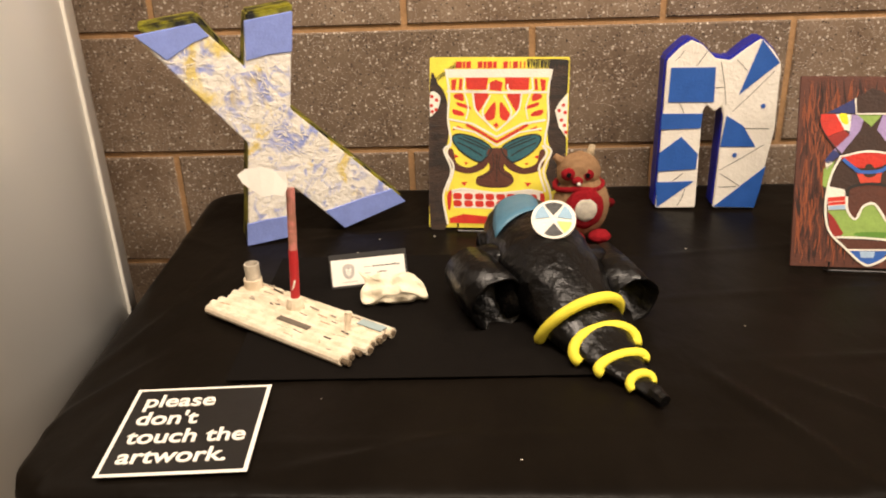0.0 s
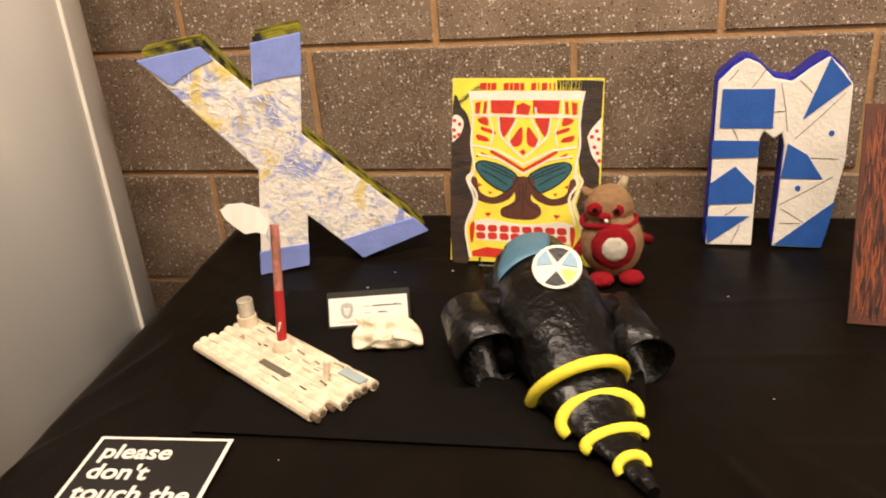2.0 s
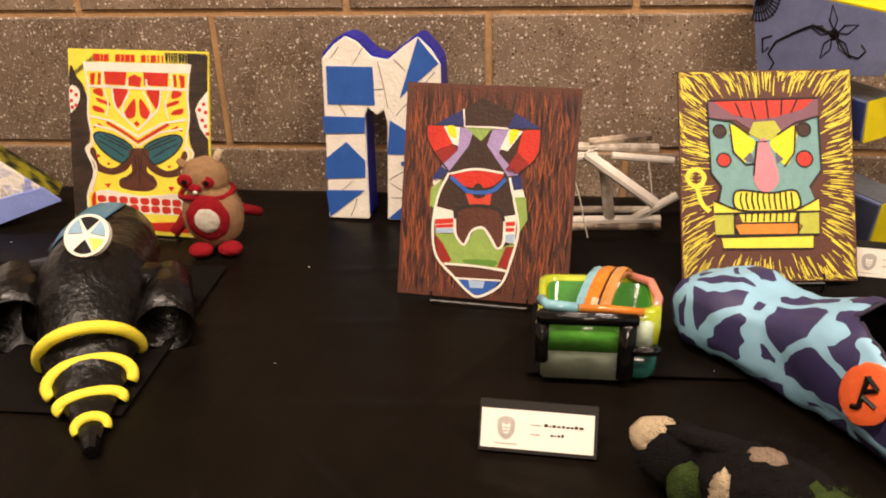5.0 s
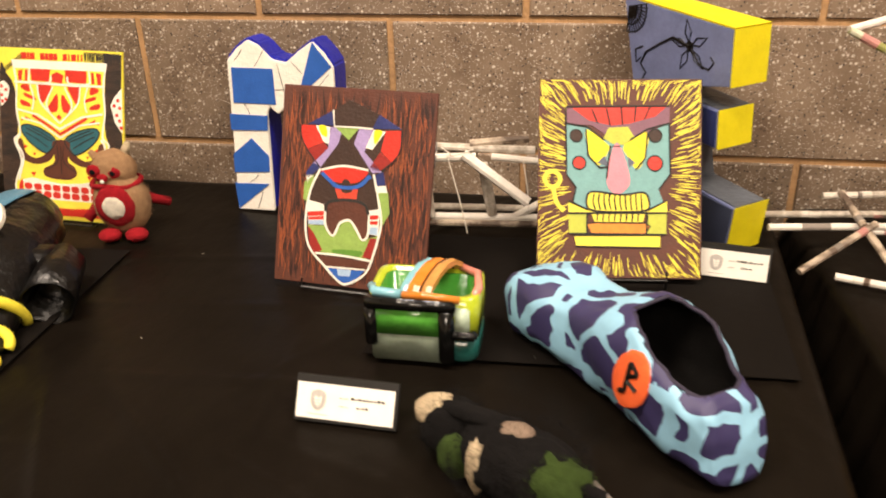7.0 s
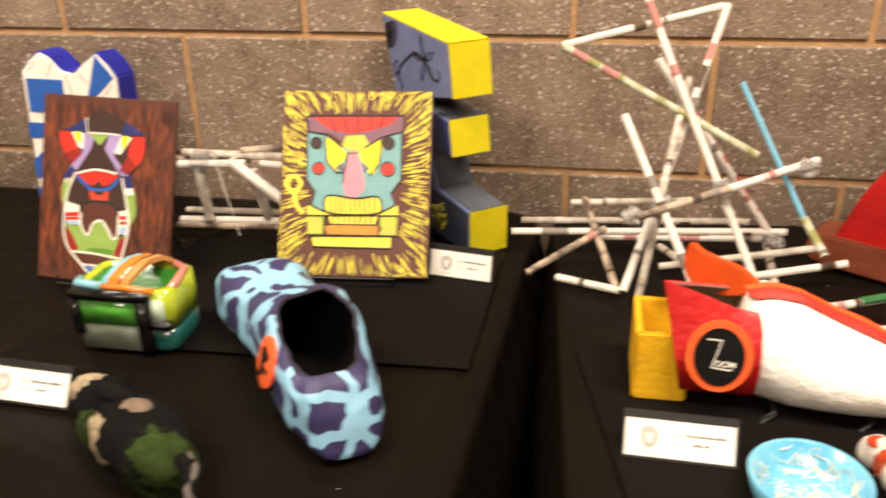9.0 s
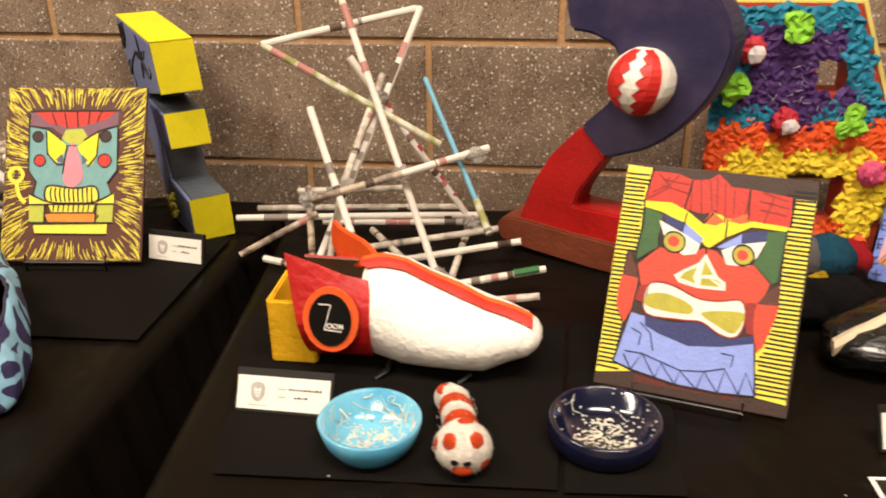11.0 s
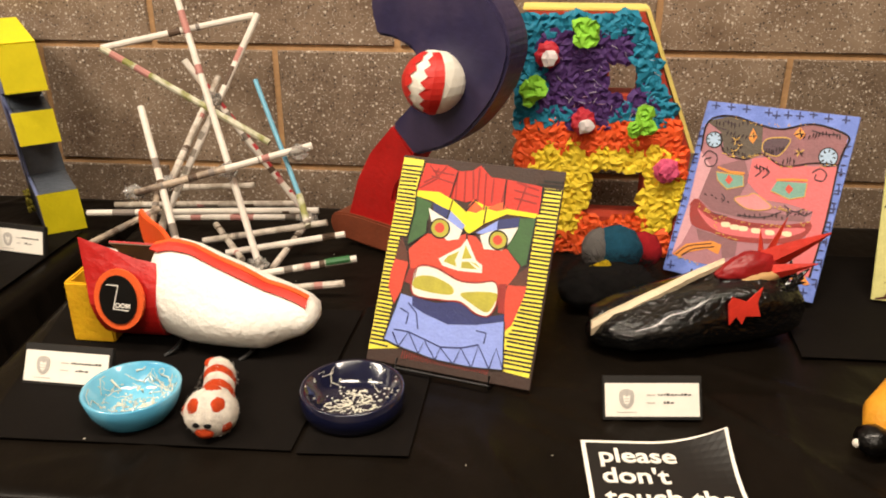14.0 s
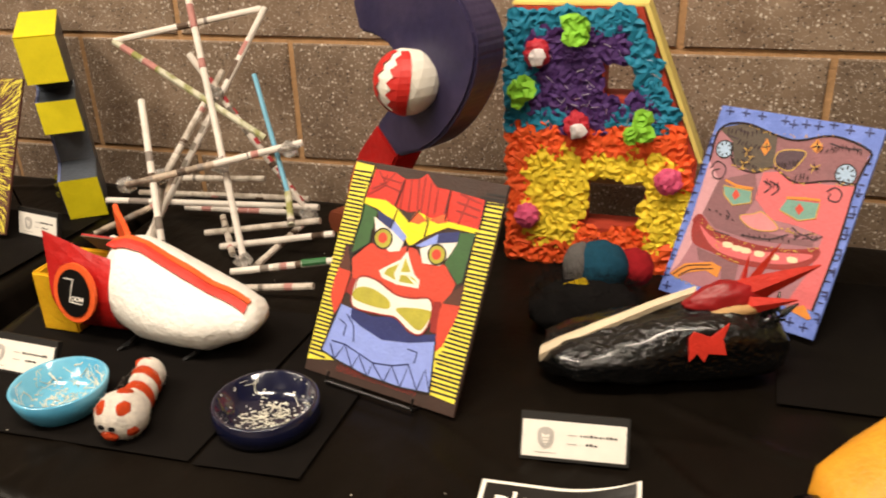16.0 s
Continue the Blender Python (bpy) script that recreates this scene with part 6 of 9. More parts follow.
stroke(P[4], "ink_mark", PLUMD, 5, [(9.7, 85.3), (18.2, 84.1)], 0.8)
stroke(P[4], "ink_mark", PLUMD, 5, [(23.3, 79.6), (29.3, 77.4)], 0.8)
stroke(P[4], "ink_mark", PLUMD, 5, [(68.0, 47.4), (75.4, 45.0), (81.2, 47.4)], 0.8)
stroke(P[4], "ink_mark", PLUMD, 5, [(23.0, 36.6), (33.9, 36.1)], 0.8)
stroke(P[4], "border_cross", NAVY, 2, [(3.8, 97.4), (9.6, 97.5)], 0.9, smooth=False)
stroke(P[4], "border_cross", NAVY, 2, [(6.2, 99.6), (7.0, 95.4)], 0.9, smooth=False)
stroke(P[4], "border_cross", NAVY, 2, [(14.6, 97.6), (20.3, 97.7)], 0.9, smooth=False)
stroke(P[4], "border_cross", NAVY, 2, [(16.9, 99.6), (17.7, 95.6)], 0.9, smooth=False)
stroke(P[4], "border_cross", NAVY, 2, [(25.3, 97.3), (30.9, 97.4)], 0.9, smooth=False)
stroke(P[4], "border_cross", NAVY, 2, [(27.6, 99.6), (28.4, 95.3)], 0.9, smooth=False)
stroke(P[4], "border_cross", NAVY, 2, [(40.3, 96.7), (45.8, 96.8)], 0.9, smooth=False)
stroke(P[4], "border_cross", NAVY, 2, [(42.6, 99.4), (43.4, 94.8)], 0.9, smooth=False)
stroke(P[4], "border_cross", NAVY, 2, [(45.8, 95.6), (51.3, 95.7)], 0.9, smooth=False)
stroke(P[4], "border_cross", NAVY, 2, [(48.1, 98.2), (48.8, 93.7)], 0.9, smooth=False)
stroke(P[4], "border_cross", NAVY, 2, [(53.2, 96.5), (58.6, 96.6)], 0.9, smooth=False)
stroke(P[4], "border_cross", NAVY, 2, [(55.4, 99.1), (56.2, 94.6)], 0.9, smooth=False)
stroke(P[4], "border_cross", NAVY, 2, [(60.7, 96.7), (66.0, 96.8)], 0.9, smooth=False)
stroke(P[4], "border_cross", NAVY, 2, [(62.9, 99.3), (63.7, 94.7)], 0.9, smooth=False)
stroke(P[4], "border_cross", NAVY, 2, [(69.0, 98.4), (74.2, 98.5)], 0.9, smooth=False)
stroke(P[4], "border_cross", NAVY, 2, [(71.2, 99.6), (71.9, 96.5)], 0.9, smooth=False)
stroke(P[4], "border_cross", NAVY, 2, [(78.7, 97.0), (83.9, 97.1)], 0.9, smooth=False)
stroke(P[4], "border_cross", NAVY, 2, [(80.9, 99.5), (81.6, 95.1)], 0.9, smooth=False)
stroke(P[4], "border_cross", NAVY, 2, [(89.4, 97.3), (94.5, 97.4)], 0.9, smooth=False)
stroke(P[4], "border_cross", NAVY, 2, [(91.5, 99.6), (92.2, 95.4)], 0.9, smooth=False)
stroke(P[4], "border_cross", NAVY, 2, [(0.4, 79.2), (2.8, 79.3)], 0.9, smooth=False)
stroke(P[4], "border_cross", NAVY, 2, [(0.4, 81.9), (0.4, 77.2)], 0.9, smooth=False)
stroke(P[4], "border_cross", NAVY, 2, [(0.4, 65.7), (3.6, 65.9)], 0.9, smooth=False)
stroke(P[4], "border_cross", NAVY, 2, [(0.4, 68.4), (1.0, 63.7)], 0.9, smooth=False)
stroke(P[4], "border_cross", NAVY, 2, [(0.4, 52.8), (3.2, 53.1)], 0.9, smooth=False)
stroke(P[4], "border_cross", NAVY, 2, [(0.4, 55.6), (0.6, 50.9)], 0.9, smooth=False)
stroke(P[4], "border_cross", NAVY, 2, [(0.4, 41.5), (3.3, 41.8)], 0.9, smooth=False)
stroke(P[4], "border_cross", NAVY, 2, [(0.4, 44.3), (0.7, 39.6)], 0.9, smooth=False)
stroke(P[4], "border_cross", NAVY, 2, [(0.4, 29.4), (3.6, 29.8)], 0.9, smooth=False)
stroke(P[4], "border_cross", NAVY, 2, [(0.4, 32.2), (1.0, 27.6)], 0.9, smooth=False)
stroke(P[4], "border_cross", NAVY, 2, [(0.4, 19.0), (4.3, 19.4)], 0.9, smooth=False)
stroke(P[4], "border_cross", NAVY, 2, [(0.9, 21.8), (1.7, 17.2)], 0.9, smooth=False)
stroke(P[4], "border_cross", NAVY, 2, [(0.4, 8.4), (4.1, 8.9)], 0.9, smooth=False)
stroke(P[4], "border_cross", NAVY, 2, [(0.7, 11.3), (1.5, 6.6)], 0.9, smooth=False)
stroke(P[4], "border_cross", NAVY, 2, [(2.0, 3.1), (7.7, 3.5)], 0.9, smooth=False)
stroke(P[4], "border_cross", NAVY, 2, [(4.4, 5.9), (5.2, 1.3)], 0.9, smooth=False)
stroke(P[4], "border_cross", NAVY, 2, [(94.5, 69.2), (99.5, 69.3)], 0.9, smooth=False)
stroke(P[4], "border_cross", NAVY, 2, [(96.6, 71.7), (97.3, 67.3)], 0.9, smooth=False)
stroke(P[4], "border_cross", NAVY, 2, [(95.9, 59.6), (99.6, 59.8)], 0.9, smooth=False)
stroke(P[4], "border_cross", NAVY, 2, [(97.9, 62.1), (98.6, 57.7)], 0.9, smooth=False)
stroke(P[4], "border_cross", NAVY, 2, [(95.7, 49.7), (99.6, 50.0)], 0.9, smooth=False)
stroke(P[4], "border_cross", NAVY, 2, [(97.8, 52.3), (98.5, 47.9)], 0.9, smooth=False)
stroke(P[4], "border_cross", NAVY, 2, [(96.3, 40.0), (99.6, 40.3)], 0.9, smooth=False)
stroke(P[4], "border_cross", NAVY, 2, [(98.4, 42.6), (99.0, 38.3)], 0.9, smooth=False)
stroke(P[4], "border_cross", NAVY, 2, [(96.4, 31.7), (99.6, 32.0)], 0.9, smooth=False)
stroke(P[4], "border_cross", NAVY, 2, [(98.5, 34.3), (99.2, 29.9)], 0.9, smooth=False)
stroke(P[4], "border_cross", NAVY, 2, [(96.7, 20.5), (99.6, 20.9)], 0.9, smooth=False)
stroke(P[4], "border_cross", NAVY, 2, [(98.8, 23.2), (99.5, 18.8)], 0.9, smooth=False)
stroke(P[4], "border_cross", NAVY, 2, [(96.9, 9.4), (99.6, 9.8)], 0.9, smooth=False)
stroke(P[4], "border_cross", NAVY, 2, [(99.0, 12.1), (99.6, 7.7)], 0.9, smooth=False)
stroke(P[4], "border_cross", NAVY, 2, [(90.5, 4.0), (95.6, 4.4)], 0.9, smooth=False)
stroke(P[4], "border_cross", NAVY, 2, [(92.6, 6.6), (93.3, 2.3)], 0.9, smooth=False)
stroke(P[4], "border_cross", NAVY, 2, [(82.2, 4.5), (87.3, 4.9)], 0.9, smooth=False)
stroke(P[4], "border_cross", NAVY, 2, [(84.3, 7.1), (85.0, 2.8)], 0.9, smooth=False)
# pen and gilt marks of the split-face painting
random.seed(44)
INKM = mat("brown_ink", "2e1a1c", 0.8, 0.1, 60, 0)
dark, gilt = [], []
for u, v, n, du, dv, ln, sl in ((10, 89, 9, 2.6, 0.1, 4.5, 0.3), (20, 84, 6, 2.6, -0.3, 3.5, -0.5), (19, 74.5, 7, 2.7, -0.3, 3.5, 0.4), (47, 76, 9, 1.4, 0.35, 4.5, 0.25), (68, 87, 6, 2.2, 0.3, 4, -0.4), (80, 90, 6, 2.2, -0.2, 3.5, 0.5), (60, 73, 4, 2.2, 0, 5, 0.2), (44, 67, 4, 2.6, 0, 5.5, 0.35), (41, 39, 9, 3.4, 0.35, 2.6, 0.8), (15, 47, 5, 4.0, -0.6, 1.4, 2.5), (72, 44, 6, 2.4, 0.3, 2.2, -0.9)):
    for k in range(n):
        a, b = u + du * k + random.uniform(-0.5, 0.5), v + dv * k + random.uniform(-0.8, 0.8)
        dark.append(((a, b), (a + sl * ln * 0.6, b - ln * random.uniform(0.6, 1)), 1))
for c, r in (((26.5, 79), 4), ((27, 72.5), 3.4), ((37, 82.8), 3), ((66.3, 87.2), 4), ((69, 77), 4), ((30, 76), 2.5)):
    for k in range(7):
        a = k * math.tau / 7 + random.uniform(-0.2, 0.2)
        (gilt if k % 2 else dark).append((c, (c[0] + r * math.cos(a), c[1] + r * 0.8 * math.sin(a)), 1))
for line in ([(20.5, 71), (30, 69), (45.5, 73)], [(45.5, 73.2), (61.4, 68.2), (94, 73)], [(10, 41), (23, 36), (47, 34), (70, 36), (87, 41)], [(60, 46), (70, 45), (85, 47)], [(4, 9), (24, 7), (50, 8.5), (95, 12)], [(24, 37), (30, 26), (45, 24)], [(19, 92), (41, 89), (73, 93)]):
    for p, q in zip(line, line[1:]):
        for k in range(12):
            f = random.random()
            a, b = p[0] + (q[0] - p[0]) * f, p[1] + (q[1] - p[1]) * f + random.uniform(-0.7, 0.7)
            gilt.append(((a, b), (a + random.uniform(-1.6, 2.4), b + random.uniform(-0.7, 0.7)), 0.9))
for cx, cy in ((11.6, 77.8), (87, 76.6)):
    for k in range(8):
        a = k * math.tau / 8
        dark.append(((cx + 4.8 * math.cos(a), cy + 4.0 * math.sin(a)), (cx + 2.4 * math.cos(a), cy + 2 * math.sin(a)), 1))
for k in range(15):
    v = 12 + 5.1 * k
    dark.append(((0.6, v), (4.4, v + 0.3), 0.8)), dark.append(((95.8, v), (99.4, v + 0.3), 0.8))
strokes(P[4], "ink_hatching", INKM, 6, dark, 0.95)
strokes(P[4], "gilt_marking", GOLD, 6, gilt, 0.8)
stroke(P[4], "face_line", INKM, 5, [(4.6, 70.4), (4.4, 87.7), (19.1, 92.5), (41.6, 89.0), (55.1, 88.5), (73.5, 93.2), (95.4, 89.2), (95.5, 81.9), (94.4, 72.7), (95.6, 42.7), (94.5, 12.5)], 1.2)
stroke(P[4], "brow_line", INKM, 5, [(15, 82), (20.5, 71.5), (35.5, 69.1), (45.5, 73.4), (61.4, 68.4), (80, 72.4), (94.4, 73)], 1.0)
stroke(P[4], "lip_line", DRED, 5, [(7.5, 38.5), (11.1, 42.4), (23.0, 36.6), (46.6, 34.6), (69.8, 36.3), (86.9, 40.6)], 1.8)


# ---- name cards ----
CREST = mat("pale_grey_print", "b9b4ae", 0.7)


def name_card(x0, y0, x1, y1, seed, lean=30):
    """A white card on a slanted black foam strip, with a grey crest and pen marks shown as bars."""
    a = math.degrees(math.atan2(y1 - y0, x1 - x0))
    w = math.hypot(x1 - x0, y1 - y0)
    m = pose(x0, y0, T + 0.0025, -lean, 0, a)
    t = thing("name_card", m, "white name card on a slanted black foam strip", "name card", "name cards")
    part("backing", box(-0.002, w + 0.003, 0, 0.007, 0, 0.045, 0.0006), mat("black_foam", "15120f", 0.6, 0.1, 40, 0.05), t, "black foam strip", m=m)
    card = part("card", box(0.0, w, -0.0012, -0.0002, 0.0035, 0.0375), CARDW, t, m=m)
    part("crest", prism(rounded([(0.022, 0.0115), (0.0285, 0.0165), (0.0292, 0.028), (0.022, 0.0315), (0.0148, 0.028), (0.0155, 0.0165)], 3), -0.0018, -0.001), CREST, card, "pale grey crest mark", m=m)
    part("crest_face", prism(rounded([(0.022, 0.0145), (0.0248, 0.018), (0.0255, 0.0255), (0.022, 0.0235), (0.0185, 0.0255), (0.0192, 0.018)], 2), -0.0021, -0.001), CARDW, card, m=m)
    random.seed(seed)
    for k, z in enumerate((0.025, 0.017)):
        part("print_bar", box(w * 0.44, w * 0.53, -0.0017, -0.001, z, z + 0.0008), INK, card, m=m)
        x = w * (0.56 if k == 0 else 0.62)
        while x < w * (0.9 if k == 0 else 0.74):
            l = random.uniform(0.0012, 0.0035)
            part("pen_bar", box(x, x + l, -0.0017, -0.001, z - 0.0003, z + random.uniform(0.001, 0.0022)), PEN, card, m=m)
            x += l + 0.0012
    part("crest_bar", box(0.012, 0.032, -0.0017, -0.001, 0.0075, 0.0081), INK, card, m=m)
    for k in range(3):
        part("crest_band", box(0.0195, 0.0245, -0.0024, -0.001, 0.0155 + 0.0028 * k, 0.0165 + 0.0028 * k), CREST, card, m=m)


name_card(-0.133, 1.004, -0.039, 1.024, 1)
name_card(0.583, 0.785, 0.681, 0.780, 2)
name_card(1.240, 0.793, 1.338, 0.790, 3)
name_card(1.875, 0.792, 1.971, 0.802, 4)
name_card(0.993, 1.130, 1.075, 1.117, 5, 15)


# ---- warning stickers ----
def sticker(tl, tr, br, bl, curl):
    c = [Vector((*p, T + 0.0045)) for p in (bl, br, tr, tl)]
    u, v = (c[1] - c[0]), (c[3] - c[0])
    x, w, h = u.normalized(), u.length, v.length
    y = (v - x * v.dot(x)).normalized()
    m = Matrix(((x.x, y.x, 0, c[0].x), (x.y, y.y, 0, c[0].y), (0, 0, 1, c[0].z), (0, 0, 0, 1)))
    t = thing("sticker", m, "square black warning sticker with white border and words", "sticker", "warning stickers")

    def plate(name, inset, lift, material):
        bm = bmesh.new()
        n = 16
        g = [[bm.verts.new((inset + (w - 2 * inset) * i / n, inset + (h - 2 * inset) * j / n, lift + curl(i / n, j / n))) for j in range(n + 1)] for i in range(n + 1)]
        for i in range(n):
            for j in range(n):
                bm.faces.new((g[i][j], g[i + 1][j], g[i + 1][j + 1], g[i][j + 1]))
        bm.normal_update()
        bmesh.ops.solidify(bm, geom=bm.faces[:], thickness=0.0003)
        return part(name, bm, material, t, m=m)

    plate("border", 0, 0, CARDW)
    plate("black_field", 0.0042, 0.0005, mat("sticker_black", "120f0d", 0.5, 0.1, 30, 0.02))
    for k, text in enumerate(("please", "don't", "touch the", "artwork.")):
        words(text, h * 0.212, m @ pose(w * 0.1, h * (0.755 - 0.212 * k), 0.0011), CARDW, t)


sticker((-0.312, 0.776), (-0.168, 0.789), (-0.154, 0.647), (-0.294, 0.638), lambda i, j: 0)
sticker((1.854, 0.753), (1.985, 0.760), (1.997, 0.622), (1.857, 0.613), lambda i, j: 0.02 * max(0, (i * j - 0.45) / 0.55) ** 2)

# ---- paper-roll raft ----
raft = thing("paper_raft", (-0.165, 0.915, T), "model raft of rolled newsprint tubes with a red paper mast", "model raft")
NEWS = mat("newsprint_paper", "e9dcc4", 0.8, 0.25, 60, 0.3, second="d8c8ae")
ru, rv = Vector((0.836, -0.548, 0)), Vector((0.548, 0.836, 0))
r0 = Vector((-0.279, 0.945, T + 0.0095))
for k in range(8):
    o = r0 + rv * (0.0109 * k) + ru * random.uniform(-0.004, 0.004)
    part("roll", tube([o, o + ru * 0.12, o + ru * (0.226 + random.uniform(-0.006, 0.005))], 0.0062, 10), NEWS, raft)
    # solid dark plug: the shade inside the roll's hollow end, put in as colour
    part("bore_shade_plug", tube([o + ru * 0.2, o + ru * 0.2325], 0.0034, 8), mat("roll_shade", "6a5a46", 0.9), raft)
for k in range(60):
    o = r0 + rv * (0.0109 * random.randrange(8) + random.uniform(-0.003, 0.003)) + ru * random.uniform(0.005, 0.2) + Vector((0, 0, 0.0052))
    part("print_smudge", tube([o, o + ru * random.uniform(0.003, 0.018) + rv * random.uniform(-0.002, 0.002)], random.uniform(0.0007, 0.0015), 5), mat(*random.choice((("print_grey", "9a8f80", 0.8), ("print_dark", "4a4238", 0.8), ("print_tan", "b79e80", 0.8)))), raft)
mast0, mast1 = Vector((-0.167, 0.936, T + 0.012)), Vector((-0.163, 0.962, 0.902))
part("mast_foot", loft([[mast0 + Vector((r * math.cos(a * math.tau / 14), r * math.sin(a * math.tau / 14), z)) for a in range(14)] for r, z in ((0.0115, 0), (0.011, 0.008), (0.008, 0.016))]), NEWS, raft)
part("mast", tube([mast0, mast0.lerp(mast1, 0.5)], 0.0056, 12), mat("red_paper", "b8262a", 0.5, 0.2, 60, 0.1), raft, "glossy red paper mast")
part("mast_top", tube([mast0.lerp(mast1, 0.48), mast1], 0.0052, 12), mat("pink_paper", "c97f74", 0.5, 0.25, 60, 0.1, second="9c6a58"), raft, "faded pink paper mast top")
part("mast_mark", tube([mast0.lerp(mast1, 0.22) + Vector((-0.002, -0.0052, -0.006)), mast0.lerp(mast1, 0.22) + Vector((0.002, -0.0052, 0.006))], 0.0014, 5), WHITE, raft)
sail = [(-0.039, 0.008), (-0.03, 0.016), (-0.012, 0.019), (0.006, 0.015), (0.02, 0.013), (0.023, -0.002), (0.019, -0.014), (0.006, -0.013), (-0.008, -0.017), (-0.024, -0.009), (-0.034, -0.001)]
part("sail", prism(sail, -0.0006, 0.0006, 0, 0.002), CARDW, raft, "small white paper sail", m=pose(-0.184, 0.952, 0.912, -18, 0, -8))
for c, r, h_, m_ in (((-0.232, 0.990), 0.0115, 0.014, NEWS), ((-0.2315, 0.991), 0.0095, 0.034, mat("clouded_plastic", "cfc6b6", 0.25, 0.2, 60, 0.1))):
    part("cup", lathe([(r, 0), (r * 1.02, h_), (r * 0.8, h_), (r * 0.78, h_ - 0.006)], (c[0], c[1], T + 0.014), 18), m_, raft)
o = r0 + ru * 0.19 + rv * 0.045 + Vector((0, 0, 0.006))
part("peg", tube([o, o + Vector((0.003, 0.004, 0.022))], 0.003, 8, 0.0045), NEWS, raft)
part("blue_strip", box(0, 0.036, 0, 0.012, 0, 0.0012), mat("pale_blue_paper", "9fb2b4", 0.6), raft, m=Matrix.Translation(r0 + ru * 0.19 + rv * 0.062 + Vector((0, 0, 0.0065))) @ pose(0, 0, 0, 0, 0, -33))
part("dark_strip", box(0, 0.05, 0, 0.008, 0, 0.001), mat("dark_print", "6b6154", 0.8), raft, m=Matrix.Translation(r0 + ru * 0.10 + rv * 0.02 + Vector((0, 0, 0.0063))) @ pose(0, 0, 0, 0, 0, -33))

# ---- pale clay face ----
OUT = rounded([(-0.045, 0.034), (-0.027, 0.026), (-0.014, 0.031), (0.0, 0.026), (0.02, 0.03), (0.033, 0.022), (0.044, 0.002), (0.041, -0.004), (0.03, -0.003), (0.022, -0.008), (0.002, -0.009), (-0.016, -0.008), (-0.03, -0.011), (-0.04, -0.007), (-0.041, 0.006), (-0.036, 0.02)], 3)
bm = bmesh.new()
ring0 = [bm.verts.new((x, -0.004 - 0.010 * math.cos(x * 30), z + 0.011)) for x, z in OUT]
ring1 = [bm.verts.new((x * 0.7, -0.009 - 0.010 * math.cos(x * 30) - 0.0012 * math.sin(x * 160), z * 0.72 + 0.013)) for x, z in OUT]
ring2 = [bm.verts.new((x * 0.3, -0.0205 - 0.002 * math.cos(z * 90), z * 0.36 + 0.014)) for x, z in OUT]
back = [bm.verts.new((x, 0.006, z + 0.011)) for x, z in OUT]
for q, w in ((back, ring0), (ring0, ring1), (ring1, ring2)):
    for k in range(len(q)):
        bm.faces.new((q[k], q[(k + 1) % len(q)], w[(k + 1) % len(q)], w[k]))
bm.faces.new(ring2), bm.faces.new(back)
bmesh.ops.subdivide_edges(bm, edges=bm.edges[:], cuts=2, use_grid_fill=True)
for v in bm.verts:
    ridge = 0.0030 * math.sin(v.co.x * 210 + v.co.z * 60) + 0.0022 * math.sin(v.co.z * 330 + v.co.x * 40)
    v.co += Vector((0, ridge, 0)) + noise.noise_vector(v.co * 60) * 0.0022
bm.transform(pose(-0.050, 0.962, T + 0.003, -38, 0, 3) @ Matrix.Diagonal((0.97, 0.8, 0.95, 1)))
solid("clay_sculpture", bm, mat("cream_clay", "f4e8cc", 0.7, 0.1, 60, 0.35), "small unglazed cream clay face leaning on a card", "clay sculpture", smooth=True)

# ---- black drill craft ----
craft = thing("drill_craft", (0.15, 0.95, T), "black papier-mache drilling craft with yellow rings", "model vehicle")
TAPE = mat("black_tape_paint", "060505", 0.34, 0.3, 13, 0.8, coat=0.12, spec=0.3)
ax, side = Vector((0.4491, -0.8935, 0)), Vector((0.8935, 0.4491, 0))
at0 = Vector((0.0684, 1.0891, 0))
SEC = [(-0.012, 0.012, 0.800, 0.012), (0.0, 0.028, 0.799, 0.028), (0.02, 0.048, 0.797, 0.043), (0.06, 0.060, 0.793, 0.051), (0.139, 0.061, 0.789, 0.054), (0.18, 0.057, 0.784, 0.048), (0.21, 0.050, 0.776, 0.040), (0.235, 0.0475, 0.767, 0.034), (0.26, 0.042, 0.760, 0.024), (0.28, 0.0365, 0.757, 0.0155), (0.31, 0.0265, 0.753, 0.0085), (0.345, 0.0125, 0.7495, 0.006), (0.372, 0.008, 0.7485, 0.0045)]


def spine(s):
    """The bent centre line of the hull."""
    return at0 + ax * s + side * (0.034 * max(0.0, 1 - s / 0.24) - 0.004 * max(0.0, 1 - abs(s - 0.12) / 0.12))


def section(s):
    for p, q in zip(SEC, SEC[1:]):
        if p[0] <= s <= q[0]:
            k = (s - p[0]) / (q[0] - p[0])
            return [a + (b - a) * k for a, b in zip(p, q)]
    return SEC[-1]


